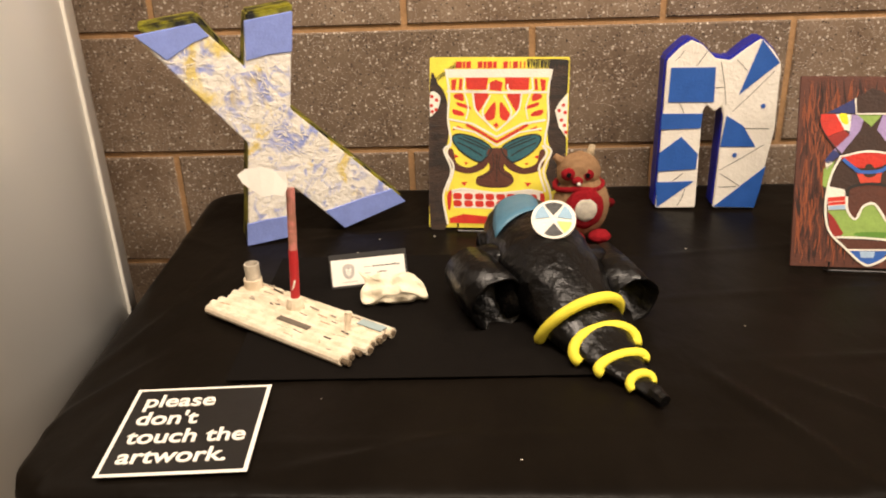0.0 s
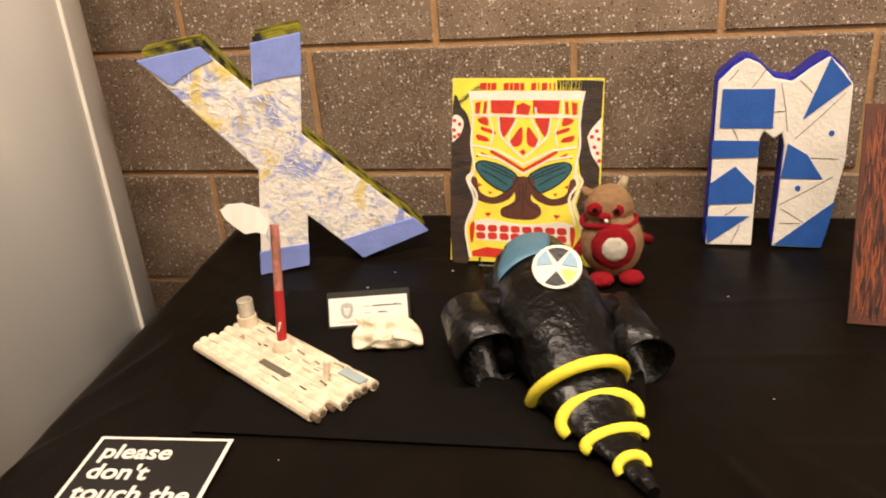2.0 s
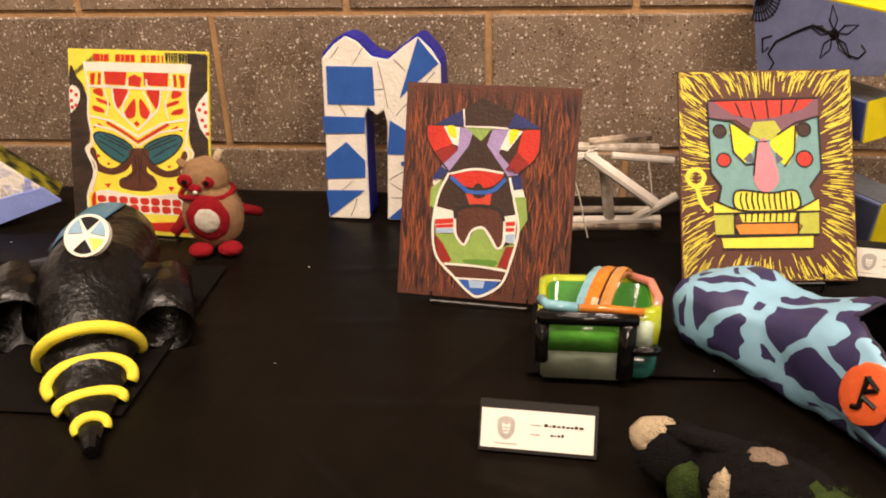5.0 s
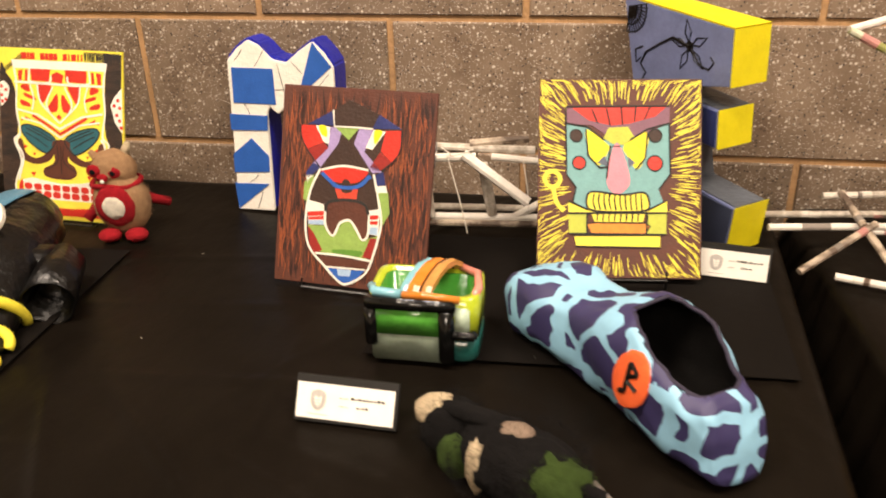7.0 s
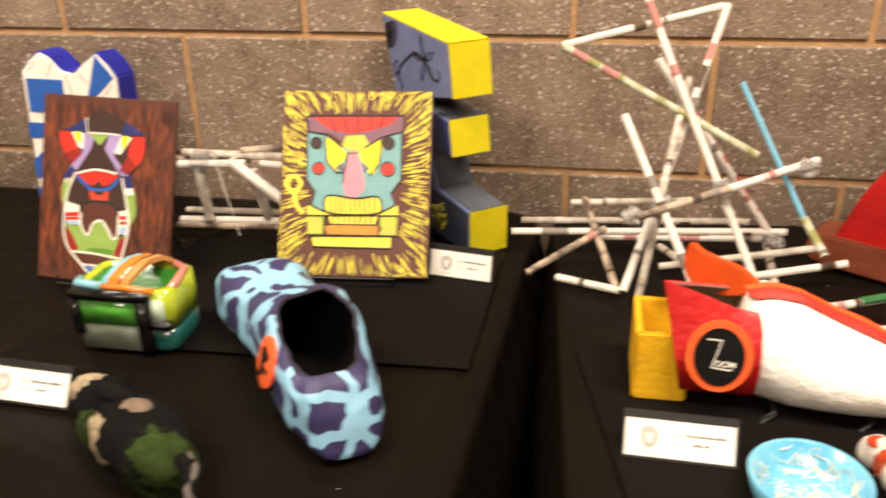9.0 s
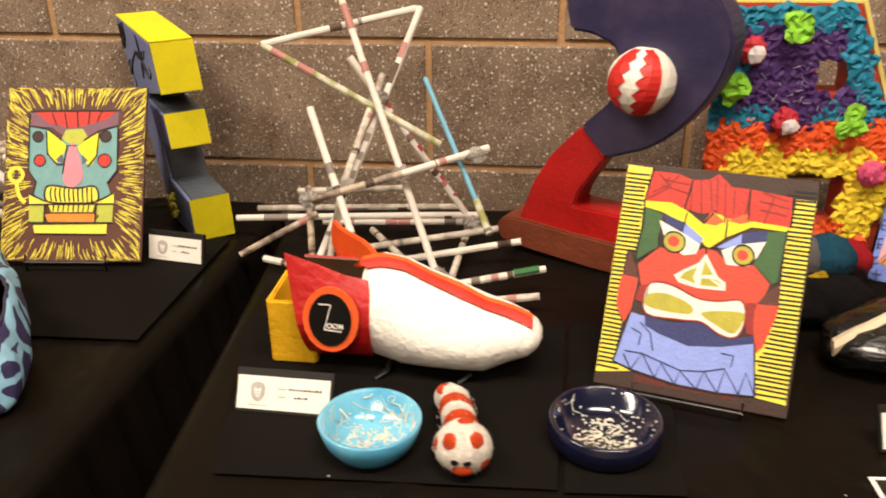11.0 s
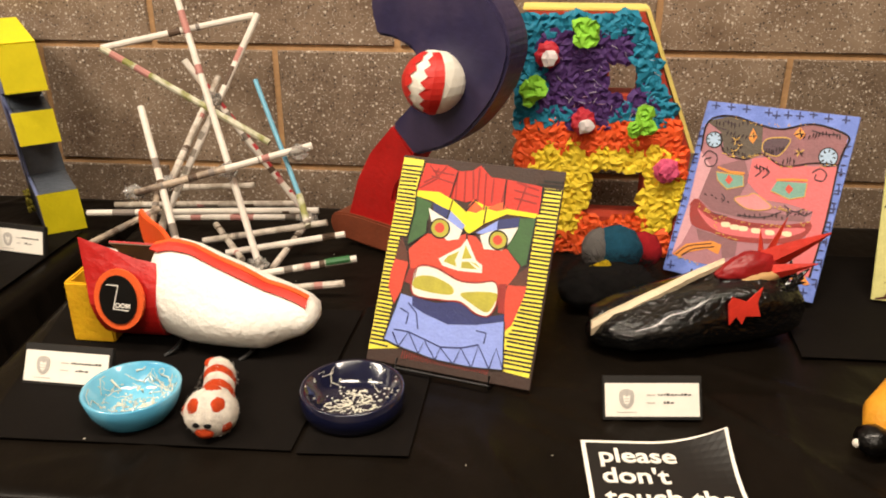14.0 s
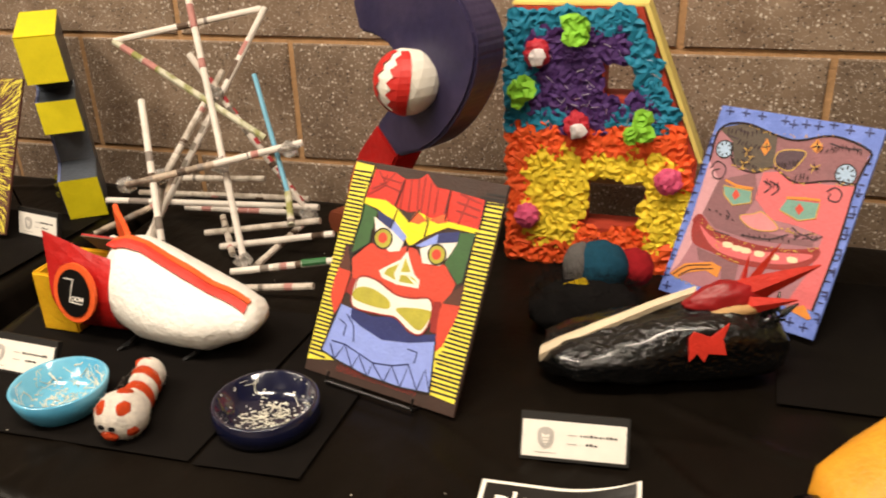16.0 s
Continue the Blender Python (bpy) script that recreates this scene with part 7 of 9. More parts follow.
rings = []
for i in range(42):
    s, hw, zc, hh = section(-0.012 + 0.384 * i / 41)
    rings.append([spine(s) + side * (hw * math.cos(k * math.tau / 22)) * (1 + 0.09 * noise.noise((s * 34, k * 0.8, 0))) + Vector((0, 0, max(zc + hh * math.sin(k * math.tau / 22) * (1 + 0.06 * noise.noise((s * 40, k * 0.7, 5))), T + 0.003))) for k in range(22)])
part("hull", loft(rings), TAPE, craft, smooth=True)
for s, hw, zc, hh, tilt, r in ((0.228, 0.0497, 0.758, 0.047, 0.028, 0.0065), (0.2798, 0.0400, 0.758, 0.0165, -0.014, 0.0062), (0.3107, 0.0295, 0.7535, 0.0075, -0.005, 0.0058), (0.345, 0.0138, 0.750, 0.0075, -0.005, 0.005)):
    pts = []
    for k in range(25):
        a = radians(-22 + 226 * k / 24)
        pts.append(at0 + ax * (s + tilt * math.sin(a)) + side * (hw * math.cos(a)) + Vector((0, 0, max(zc + hh * math.sin(a), T + r))))
    part("ring", tube(pts, r, 10), mat("yellow_foam", "f5e442", 0.75, 0.12, 80, 0.2), craft, "yellow foam ring", smooth=True)
part("tip", tube([at0 + ax * 0.366 + Vector((0, 0, 0.7515)), at0 + ax * 0.384 + Vector((0, 0, 0.751))], 0.0085, 8, 0.0065), TAPE, craft)
for p, q, fat in (((0.040, 0.988, 0.785), (0.080, 0.902, 0.775), 1.16), ((0.203, 1.014, 0.780), (0.238, 0.920, 0.770), 1.0)):
    p, q = Vector(p), Vector(q)
    d = (q - p).normalized()
    a = d.orthogonal().normalized()
    b = d.cross(a)
    circ = lambda c, r: [c + (a * math.cos(k * math.tau / 20) + b * math.sin(k * math.tau / 20)) * r * fat * (1 + 0.12 * noise.noise((k * 0.5, c.x * 40, 1))) for k in range(20)]
    pod = part("pod", loft([circ(p, 0.02), circ(p + d * 0.008, 0.027), circ(p.lerp(q, 0.5), 0.0305), circ(q, 0.0305), circ(q, 0.0285), circ(q - d * 0.05, 0.025)]), TAPE, craft, "black open-ended tube pod", smooth=True)
for p, q, r in (((0.055, 0.985, 0.783), (0.125, 0.995, 0.79), 0.029), ((0.082, 0.930, 0.770), (0.140, 0.945, 0.778), 0.024), ((0.060, 1.03, 0.785), (0.11, 1.04, 0.79), 0.026), ((0.205, 0.99, 0.782), (0.160, 0.97, 0.79), 0.026)):
    bm = tube([p, Vector(p).lerp(Vector(q), 0.5), q], r, 14)
    for v in bm.verts:
        v.co += noise.noise_vector(v.co * 45) * 0.006
        v.co.z = max(v.co.z, T + 0.003)
    part("taped_web", bm, TAPE, craft, smooth=True)
ce = Vector((0.146, 0.969, 0.8525))
em = look(ce, ce + Vector((0.05, 0.72, -0.69)))
disc = lambda r, n=24, r2=None: [(r * math.cos(k * math.tau / n), r * (0.92 if r2 is None else r2) * math.sin(k * math.tau / n)) for k in range(n)]


def flat(outline, z0, z1):
    bm = prism(outline, 0, z1 - z0)
    bm.transform(Matrix(((1, 0, 0, 0), (0, 0, 1, 0), (0, 1, 0, z0), (0, 0, 0, 1))))
    return bm


emblem = part("emblem", flat(disc(0.0265), -0.002, 0.004), WHITE, craft, "round white emblem with black and blue sectors", m=em)
for k, (a0, a1, m_) in enumerate(((60, 120, BLACK), (240, 300, BLACK), (0, 55, mat("sky_blue_paint", "8fb4cc", 0.5)), (125, 180, mat("sky_blue_paint", "8fb4cc", 0.5)), (305, 350, mat("lemon_paint", "f0ee70", 0.5)))):
    w_ = [(0.005 * math.cos(radians((a0 + a1) / 2)), 0.005 * math.sin(radians((a0 + a1) / 2)))] + [(0.022 * math.cos(radians(a0 + (a1 - a0) * q / 5)), 0.021 * math.sin(radians(a0 + (a1 - a0) * q / 5))) for q in range(6)]
    part("sector", flat(w_, 0.0042, 0.005), m_, emblem, m=em)
rows = []
for i in range(7):
    s, hw, zc, hh = section(0.012 + 0.075 * i / 6)
    rows.append([spine(s) + side * ((hw + 0.001) * math.cos(a)) + Vector((0, 0, zc + (hh + 0.0025) * math.sin(a))) for a in [radians(58 + 68 * k / 8 + 4 * i) for k in range(9)]])
bm = bmesh.new()
vs = [[bm.verts.new(p) for p in r] for r in rows]
for q, w in zip(vs, vs[1:]):
    for k in range(8):
        bm.faces.new((q[k], q[k + 1], w[k + 1], w[k]))
bm.normal_update()
bmesh.ops.solidify(bm, geom=bm.faces[:], thickness=0.001)
part("canopy", bm, mat("steel_blue_paint", "4f7f99", 0.4, 0.2, 40, 0.2), craft, "steel blue painted canopy", smooth=True)

# ---- felted creatures ----
def felt(name, colour):
    return mat("felt_" + name, colour, 0.95, 0.25, 120, 0.9, spec=0.15)


def fuzz(parent, centre, radii, count, material, length=0.006, seed=0):
    """Loose wool fibres standing off a felted lump."""
    rnd = random.Random(seed)
    bm = bmesh.new()
    for _ in range(count):
        d = Vector((rnd.gauss(0, 1), rnd.gauss(0, 1), rnd.gauss(0, 1))).normalized()
        p = Vector(centre) + Vector((d.x * radii[0], d.y * radii[1], d.z * radii[2])) * 0.98
        t = (d + Vector((rnd.gauss(0, 0.7), rnd.gauss(0, 0.7), rnd.gauss(0, 0.7)))).normalized()
        e = t.orthogonal().normalized() * 0.00022
        l = rnd.uniform(0.4, 1) * length
        q = p + t * l + Vector((rnd.gauss(0, 0.2), rnd.gauss(0, 0.2), rnd.gauss(0, 0.2))) * l
        bm.faces.new([bm.verts.new(v) for v in (p - e, p + e, q)])
    ob = part("wool_fuzz", bm, material, parent)
    ob["kind"] = "stuff"


bat = thing("felt_creature", (0.215, 1.145, T), "needle-felted tan creature with red eyes, belly ring and feet", "felt toy", "felt toys")
TAN, FRED = felt("tan", "b08a66"), felt("red", "a81f28")
part("body", blob((0.213, 1.152, T + 0.05), (0.04, 0.036, 0.047), 0.06), TAN, bat, smooth=True)
part("head", blob((0.209, 1.158, T + 0.098), (0.031, 0.03, 0.029), 0.06), TAN, bat, smooth=True)
part("belly_ring", blob((0.211, 1.1245, T + 0.053), (0.028, 0.011, 0.03), 0.1), FRED, bat, "red felt ring", smooth=True)
part("belly_spot", blob((0.211, 1.1165, T + 0.053), (0.0165, 0.006, 0.017), 0.08), felt("white", "efe6d4"), bat, "white felt spot", smooth=True)
for dx in (-0.017, 0.021):
    part("foot", blob((0.213 + dx, 1.122, T + 0.0095), (0.016, 0.018, 0.0095), 0.1), FRED, bat, "red felt foot", smooth=True)
for dx, z in ((-0.015, 0.103), (0.012, 0.1)):
    eye = part("eye", blob((0.203 + dx, 1.133, T + z), (0.010, 0.006, 0.009), 0.1), FRED, bat, smooth=True)
    part("pupil", blob((0.203 + dx, 1.128, T + z), (0.004, 0.002, 0.004), 0.05, level=2), felt("black", "151313"), eye, smooth=True)
part("muzzle", blob((0.2, 1.127, T + 0.094), (0.008, 0.006, 0.006), 0.1), FRED, bat, smooth=True)
part("tooth", blob((0.201, 1.121, T + 0.0905), (0.003, 0.002, 0.003), 0.05, level=2), WHITE, bat, smooth=True)
part("scarf", tube([(0.209 + 0.034 * math.cos(a * math.tau / 20), 1.156 + 0.032 * math.sin(a * math.tau / 20), T + 0.08 + 0.002 * math.sin(a)) for a in range(21)], 0.004, 8), FRED, bat, "red felt collar", smooth=True)
part("arm", tube([(0.235, 1.16, T + 0.06), (0.25, 1.178, T + 0.045), (0.268, 1.192, T + 0.035)], 0.0075, 10, 0.007), FRED, bat, "red felt arm", smooth=True)
part("arm", tube([(0.182, 1.16, T + 0.055), (0.168, 1.158, T + 0.035), (0.158, 1.15, T + 0.024)], 0.008, 10, 0.007), FRED, bat, "red felt arm", smooth=True)
part("ear", tube([(0.225, 1.165, T + 0.118), (0.231, 1.168, T + 0.134)], 0.008, 8, 0.004), felt("cream", "d8c3a2"), bat, smooth=True)
part("ear", tube([(0.186, 1.165, T + 0.112), (0.176, 1.168, T + 0.122)], 0.008, 8, 0.004), TAN, bat, smooth=True)
fuzz(bat, (0.213, 1.152, T + 0.05), (0.041, 0.037, 0.048), 500, TAN, 0.006, 1)
fuzz(bat, (0.209, 1.158, T + 0.098), (0.032, 0.031, 0.03), 350, TAN, 0.006, 2)

bat.matrix_basis = Matrix.Translation((0.205, 1.163, T)) @ pose(0, 0, 0, 0, 0, 10) @ Matrix.Diagonal((1.0, 0.82, 1.0, 1))

camo = thing("felt_creature", (0.79, 0.72, T), "needle-felted black creature with green and cream patches", "felt toy", "felt toys")
FBLK, FGRN, FCRM, FGRY = felt("black", "151313"), felt("green", "3d4f24"), felt("cream", "d8c3a2"), felt("grey", "9a8574")
part("body", blob((0.80, 0.712, T + 0.038), (0.072, 0.042, 0.038), 0.12, 2, 4), FBLK, camo, smooth=True, m=Matrix.Translation((0.80, 0.712, 0)) @ pose(0, 0, 0, 0, 0, -34) @ Matrix.Translation((-0.80, -0.712, 0)))
part("head", blob((0.728, 0.762, T + 0.035), (0.036, 0.032, 0.033), 0.12), FBLK, camo, smooth=True)
part("green_patch", blob((0.838, 0.679, T + 0.04), (0.034, 0.025, 0.032), 0.4, 3, 3, 4), FGRN, camo, smooth=True)
part("green_patch", blob((0.735, 0.722, T + 0.03), (0.018, 0.014, 0.026), 0.15), FGRN, camo, smooth=True)
part("cream_patch", blob((0.714, 0.766, T + 0.05), (0.028, 0.02, 0.02), 0.12), FCRM, camo, smooth=True)
part("cream_patch", blob((0.759, 0.7, T + 0.038), (0.010, 0.012, 0.03), 0.25), FCRM, camo, smooth=True)
part("grey_patch", blob((0.797, 0.715, T + 0.072), (0.018, 0.014, 0.008), 0.12), FGRY, camo, smooth=True)
part("ridge", blob((0.758, 0.742, T + 0.066), (0.045, 0.012, 0.009), 0.15), FBLK, camo, smooth=True, m=Matrix.Translation((0.758, 0.742, 0)) @ pose(0, 0, 0, 0, 0, -20) @ Matrix.Translation((-0.758, -0.742, 0)))
part("tail", tube([(0.862, 0.675, T + 0.045), (0.878, 0.662, T + 0.05), (0.886, 0.648, T + 0.035), (0.882, 0.635, T + 0.02)], 0.009, 10, 0.006), FBLK, camo, smooth=True)
part("tail_edge", tube([(0.872, 0.676, T + 0.054), (0.886, 0.66, T + 0.05), (0.884, 0.645, T + 0.036), (0.890, 0.630, T + 0.016)], 0.0026, 8, 0.006), felt("ash_grey", "7d7470"), camo, smooth=True)
fuzz(camo, (0.80, 0.712, T + 0.038), (0.07, 0.056, 0.042), 2600, FBLK, 0.014, 3)
fuzz(camo, (0.728, 0.762, T + 0.036), (0.038, 0.034, 0.036), 1100, FBLK, 0.015, 4)
fuzz(camo, (0.842, 0.672, T + 0.04), (0.037, 0.027, 0.037), 900, FGRN, 0.009, 5)

worm = thing("felt_creature", (1.475, 0.76, T), "needle-felted white caterpillar with orange-red stripes and spots", "felt toy", "felt toys")
FW, FO = felt("warm_white", "f8efe2"), felt("orange_red", "cf4a22")
part("head", blob((1.482, 0.742, T + 0.026), (0.029, 0.026, 0.0255), 0.05), FW, worm, smooth=True)
for k in range(5):
    part("segment", blob((1.480 - 0.004 * k, 0.765 + 0.012 * k, T + 0.022 + 0.001 * k), (0.0185, 0.009, 0.0195), 0.06, seed=k), FO if k % 2 else FW, worm, smooth=True)
part("tail", blob((1.459, 0.822, T + 0.022), (0.017, 0.012, 0.018), 0.06), FW, worm, smooth=True)
part("tail_spot", blob((1.457, 0.816, T + 0.037), (0.011, 0.009, 0.005), 0.06), FO, worm, smooth=True)
for dx, dy, dz in ((-0.45, -0.5, 0.62), (0.5, -0.4, 0.62), (-0.85, -0.2, 0.2), (0.75, -0.45, -0.25), (0.05, 0.35, 0.8)):
    d = Vector((dx, dy, dz)).normalized() * 0.0175
    part("spot", blob((1.482 + d.x * 1.08, 0.742 + d.y, T + 0.026 + d.z), (0.0108, 0.0108, 0.0108), 0.06), FO, worm, smooth=True)
for x in (1.476, 1.488):
    part("eye", blob((x, 0.7175, T + 0.027), (0.0045, 0.003, 0.003), 0.05, level=2), FBLK, worm, smooth=True)
part("mouth", blob((1.483, 0.7185, T + 0.0175), (0.0105, 0.004, 0.0065), 0.1, level=2), FO, worm, smooth=True)
fuzz(worm, (1.482, 0.742, T + 0.026), (0.03, 0.027, 0.026), 420, FW, 0.0028, 6)
fuzz(worm, (1.47, 0.79, T + 0.028), (0.02, 0.036, 0.02), 300, FW, 0.0026, 7)

worm.location.y -= 0.011
worm.scale = (0.94, 1, 0.96)
camo.matrix_basis = Matrix.Translation((0.797, 0.724, T)) @ Matrix.Diagonal((0.86, 0.86, 0.88, 1))
bird = thing("felt_bird", (1.89, 1.10, T), "needle-felted black bird with teal head, grey cheek and yellow beak", "felt toy", "felt toys")
part("body", blob((1.90, 1.075, T + 0.024), (0.058, 0.05, 0.026), 0.15), FBLK, bird, smooth=True)
part("breast", blob((1.865, 1.05, T + 0.022), (0.035, 0.035, 0.022), 0.15), FBLK, bird, smooth=True)
part("head", blob((1.906, 1.115, T + 0.055), (0.036, 0.034, 0.032), 0.08), felt("teal", "1f4f66"), bird, smooth=True)
part("cheek", blob((1.882, 1.112, T + 0.052), (0.022, 0.028, 0.032), 0.08), felt("cool_grey", "6e6a68"), bird, smooth=True)
part("red_wing", blob((1.945, 1.14, T + 0.045), (0.026, 0.03, 0.024), 0.1), FRED, bird, smooth=True)
part("beak", prism([(-0.012, 0.004), (0.006, 0.012), (0.014, 0.0), (0.0, -0.014)], -0.004, 0.004, 0.001), felt("yellow", "d8b820"), bird, "yellow felt beak", m=pose(1.884, 1.072, T + 0.04, -30) @ Matrix.Scale(1.4, 4))
fuzz(bird, (1.9, 1.115, T + 0.055), (0.037, 0.035, 0.033), 350, felt("teal", "1f4f66"), 0.006, 9)
fuzz(bird, (1.895, 1.075, T + 0.03), (0.064, 0.054, 0.032), 3000, FBLK, 0.022, 8)


# ---- clay buckle pot ----
pot = thing("clay_pot", (0.69, 0.93, T), "glazed clay vessel with black framed window and orange strap", "clay pot")
gl = lambda n, c: mat("glaze_" + n, c, 0.18, 0.25, 30, 0.12, coat=0.6)
base = Vector((0.689, 0.933, T + 0.003))


def rr(w, d, z, n=9):
    """A rounded rectangle ring at height z."""
    r, out = min(w, d) * 0.42, []
    for cx, cy, a0 in ((w - r, d - r, 0), (-w + r, d - r, 90), (-w + r, -d + r, 180), (w - r, -d + r, 270)):
        out += [base + Vector((cx + r * math.cos(radians(a0 + 90 * k / n)), cy + r * math.sin(radians(a0 + 90 * k / n)), z)) for k in range(n + 1)]
    return out


W_, D_ = 0.058, 0.036
part("wall_lower", loft([rr(W_ - 0.004, D_ - 0.004, 0), rr(W_, D_, 0.006), rr(W_, D_, 0.03), rr(W_ - 0.007, D_ - 0.007, 0.03), rr(W_ - 0.008, D_ - 0.008, 0.004)]), gl("teal", "1f5a54"), pot, "teal glazed lower wall", smooth=True)
part("wall_upper", loft([rr(W_, D_, 0.0301), rr(W_ + 0.001, D_ + 0.001, 0.055), rr(W_, D_, 0.079), rr(W_ - 0.007, D_ - 0.007, 0.08), rr(W_ - 0.008, D_ - 0.008, 0.031)]), gl("lime", "b8c832"), pot, "lime yellow glazed upper wall", smooth=True)
part("lining", loft([rr(W_ - 0.0085, D_ - 0.0085, 0.006), rr(W_ - 0.0085, D_ - 0.0085, 0.076), rr(W_ - 0.011, D_ - 0.011, 0.076), rr(W_ - 0.011, D_ - 0.011, 0.006)]), gl("green", "3d8a34"), pot, smooth=True)
fy = base.y - D_
for nm, x0, x1, z0, z1, dy, g in (("front_panel", -0.055, 0.03, 0.002, 0.072, 0.004, gl("pale_green", "c9dcc4")), ("window_pane", -0.05, 0.025, 0.034, 0.07, 0.0055, gl("dark_green", "58aa40")), ("side_panel", 0.033, 0.05, 0.036, 0.07, 0.003, gl("pale_green", "c9dcc4")), ("frame_bar", -0.0595, 0.036, 0.066, 0.079, 0.0085, gl("black", "0c0d0d")), ("frame_bar", -0.0605, -0.048, 0.022, 0.068, 0.0085, gl("black", "0c0d0d")), ("frame_bar", 0.018, 0.034, 0.004, 0.07, 0.0085, gl("black", "0c0d0d")), ("latch_bar", 0.03, 0.058, 0.034, 0.043, 0.0075, gl("black", "0c0d0d"))):
    part(nm, box(base.x + x0, base.x + x1, fy - dy, fy + 0.004, base.z + z0, base.z + z1, 0.0022), g, pot, smooth=True)
ARCH = [(-0.006, -0.036, 0.077), (-0.003, -0.028, 0.088), (0.003, -0.013, 0.096), (0.009, 0.002, 0.1), (0.015, 0.017, 0.098), (0.02, 0.028, 0.09), (0.022, 0.033, 0.077)]
for nm, w0, w1, up, g in (("strap_edge", -0.019, -0.0115, 0.0, gl("sky", "7fb8c8")), ("strap", -0.0115, 0.001, 0.0006, gl("orange", "d9822e")), ("strap_line", 0.001, 0.0035, 0.0, gl("brown", "4a2a18")), ("strap_side", 0.0035, 0.0135, 0.0004, gl("tan", "c98f4e"))):
    part(nm, loft([[base + Vector((x + w, y, z + h_)) for w, h_ in ((w0, -0.006), (w0, up), ((w0 + w1) / 2, up + 0.0012), (w1, up), (w1, -0.006))] for x, y, z in ARCH]), g, pot, smooth=False)
part("rim_piece", tube([base + Vector(p) for p in ((-0.02, -0.035, 0.081), (0.01, -0.037, 0.082), (0.04, -0.036, 0.079))], 0.0042, 8), gl("orange", "d9822e"), pot, smooth=True)
part("rim_piece", tube([base + Vector(p) for p in ((-0.056, -0.02, 0.081), (-0.05, -0.034, 0.083), (-0.022, -0.036, 0.082))], 0.0052, 8), gl("sky", "7fb8c8"), pot, smooth=True)
part("rim_piece", tube([base + Vector(p) for p in ((0.03, 0.034, 0.081), (0.052, 0.02, 0.081), (0.056, -0.01, 0.08), (0.052, -0.026, 0.074))], 0.0048, 8), gl("pink", "e08a7a"), pot, smooth=True)


# ---- bowls ----
def bowl(x, y, r, h_, foot, material, label, inside, streaks, dots, reach, thick):
    t = thing("bowl", pose(x, y, T + 0.003), label, "bowl", "clay bowls")
    prof = [(foot * r * 0.9, 0), (foot * r, 0.003), (r * (foot + 1) / 2 * 1.03, h_ * 0.45), (r, h_ * 0.96), (r * 0.97, h_), (r * 0.91, h_ * 0.97), (r * 0.8, h_ * 0.4), (r * 0.55, h_ * 0.17), (0.002, h_ * 0.14)]
    part("body", lathe(prof, (x, y, T + 0.003), 48), material, t, smooth=True)
    rnd = random.Random(len(label))
    prof_in = [(0.0, 0.14), (0.55, 0.17), (0.8, 0.4), (0.91, 0.97)]

    def floor_at(q):
        for (a, za), (b, zb) in zip(prof_in, prof_in[1:]):
            if q <= b:
                return T + 0.0036 + h_ * (za + (zb - za) * (q - a) / (b - a))
        return T + h_

    for k in range(streaks):
        a, q, wd = rnd.uniform(0, math.tau), rnd.uniform(*reach), rnd.uniform(*thick)
        pts = []
        for n_ in range(rnd.randint(4, 8)):
            q, a = min(0.89, max(0.04, q + rnd.uniform(-0.11, 0.11))), a + rnd.uniform(-0.15, 0.3)
            pts.append((x + r * q * math.cos(a), y + r * q * math.sin(a), floor_at(q) - wd * 0.6))
        part("glaze_streak", tube(pts, wd, 7, wd * 0.4), inside, t, smooth=True)
    for k in range(dots):
        a, q = rnd.uniform(0, math.tau), rnd.uniform(0.03, 0.97) ** 0.8 * 0.93
        part("glaze_dot", blob((x + r * q * math.cos(a), y + r * q * math.sin(a), floor_at(min(q, 0.9))), (rnd.uniform(0.0007, 0.0026) * (1.25 - 0.6 * q), rnd.uniform(0.0007, 0.002), 0.001), 0.35, 2, 1, k), inside, t, smooth=True)
    return t


bowl(1.3900, 0.752, 0.0500, 0.033, 0.78, mat("glaze_turquoise", "4f9fc4", 0.15, 0.2, 12, 0.06, coat=0.7, second="6fb6d2"), "turquoise glazed clay bowl with cream swirls", mat("glaze_cream", "d9d6c4", 0.2, 0.1, 40, 0.1, coat=0.5), 90, 60, (0.1, 0.88), (0.0003, 0.0012))
bowl(1.6135, 0.784, 0.0540, 0.028, 0.97, mat("glaze_cobalt", "10142f", 0.12, 0.3, 20, 0.05, coat=0.8), "dark cobalt glazed clay bowl with white speckles inside", mat("glaze_cream", "d9d6c4", 0.2, 0.1, 40, 0.1, coat=0.5), 40, 150, (0.05, 0.6), (0.0004, 0.0015))


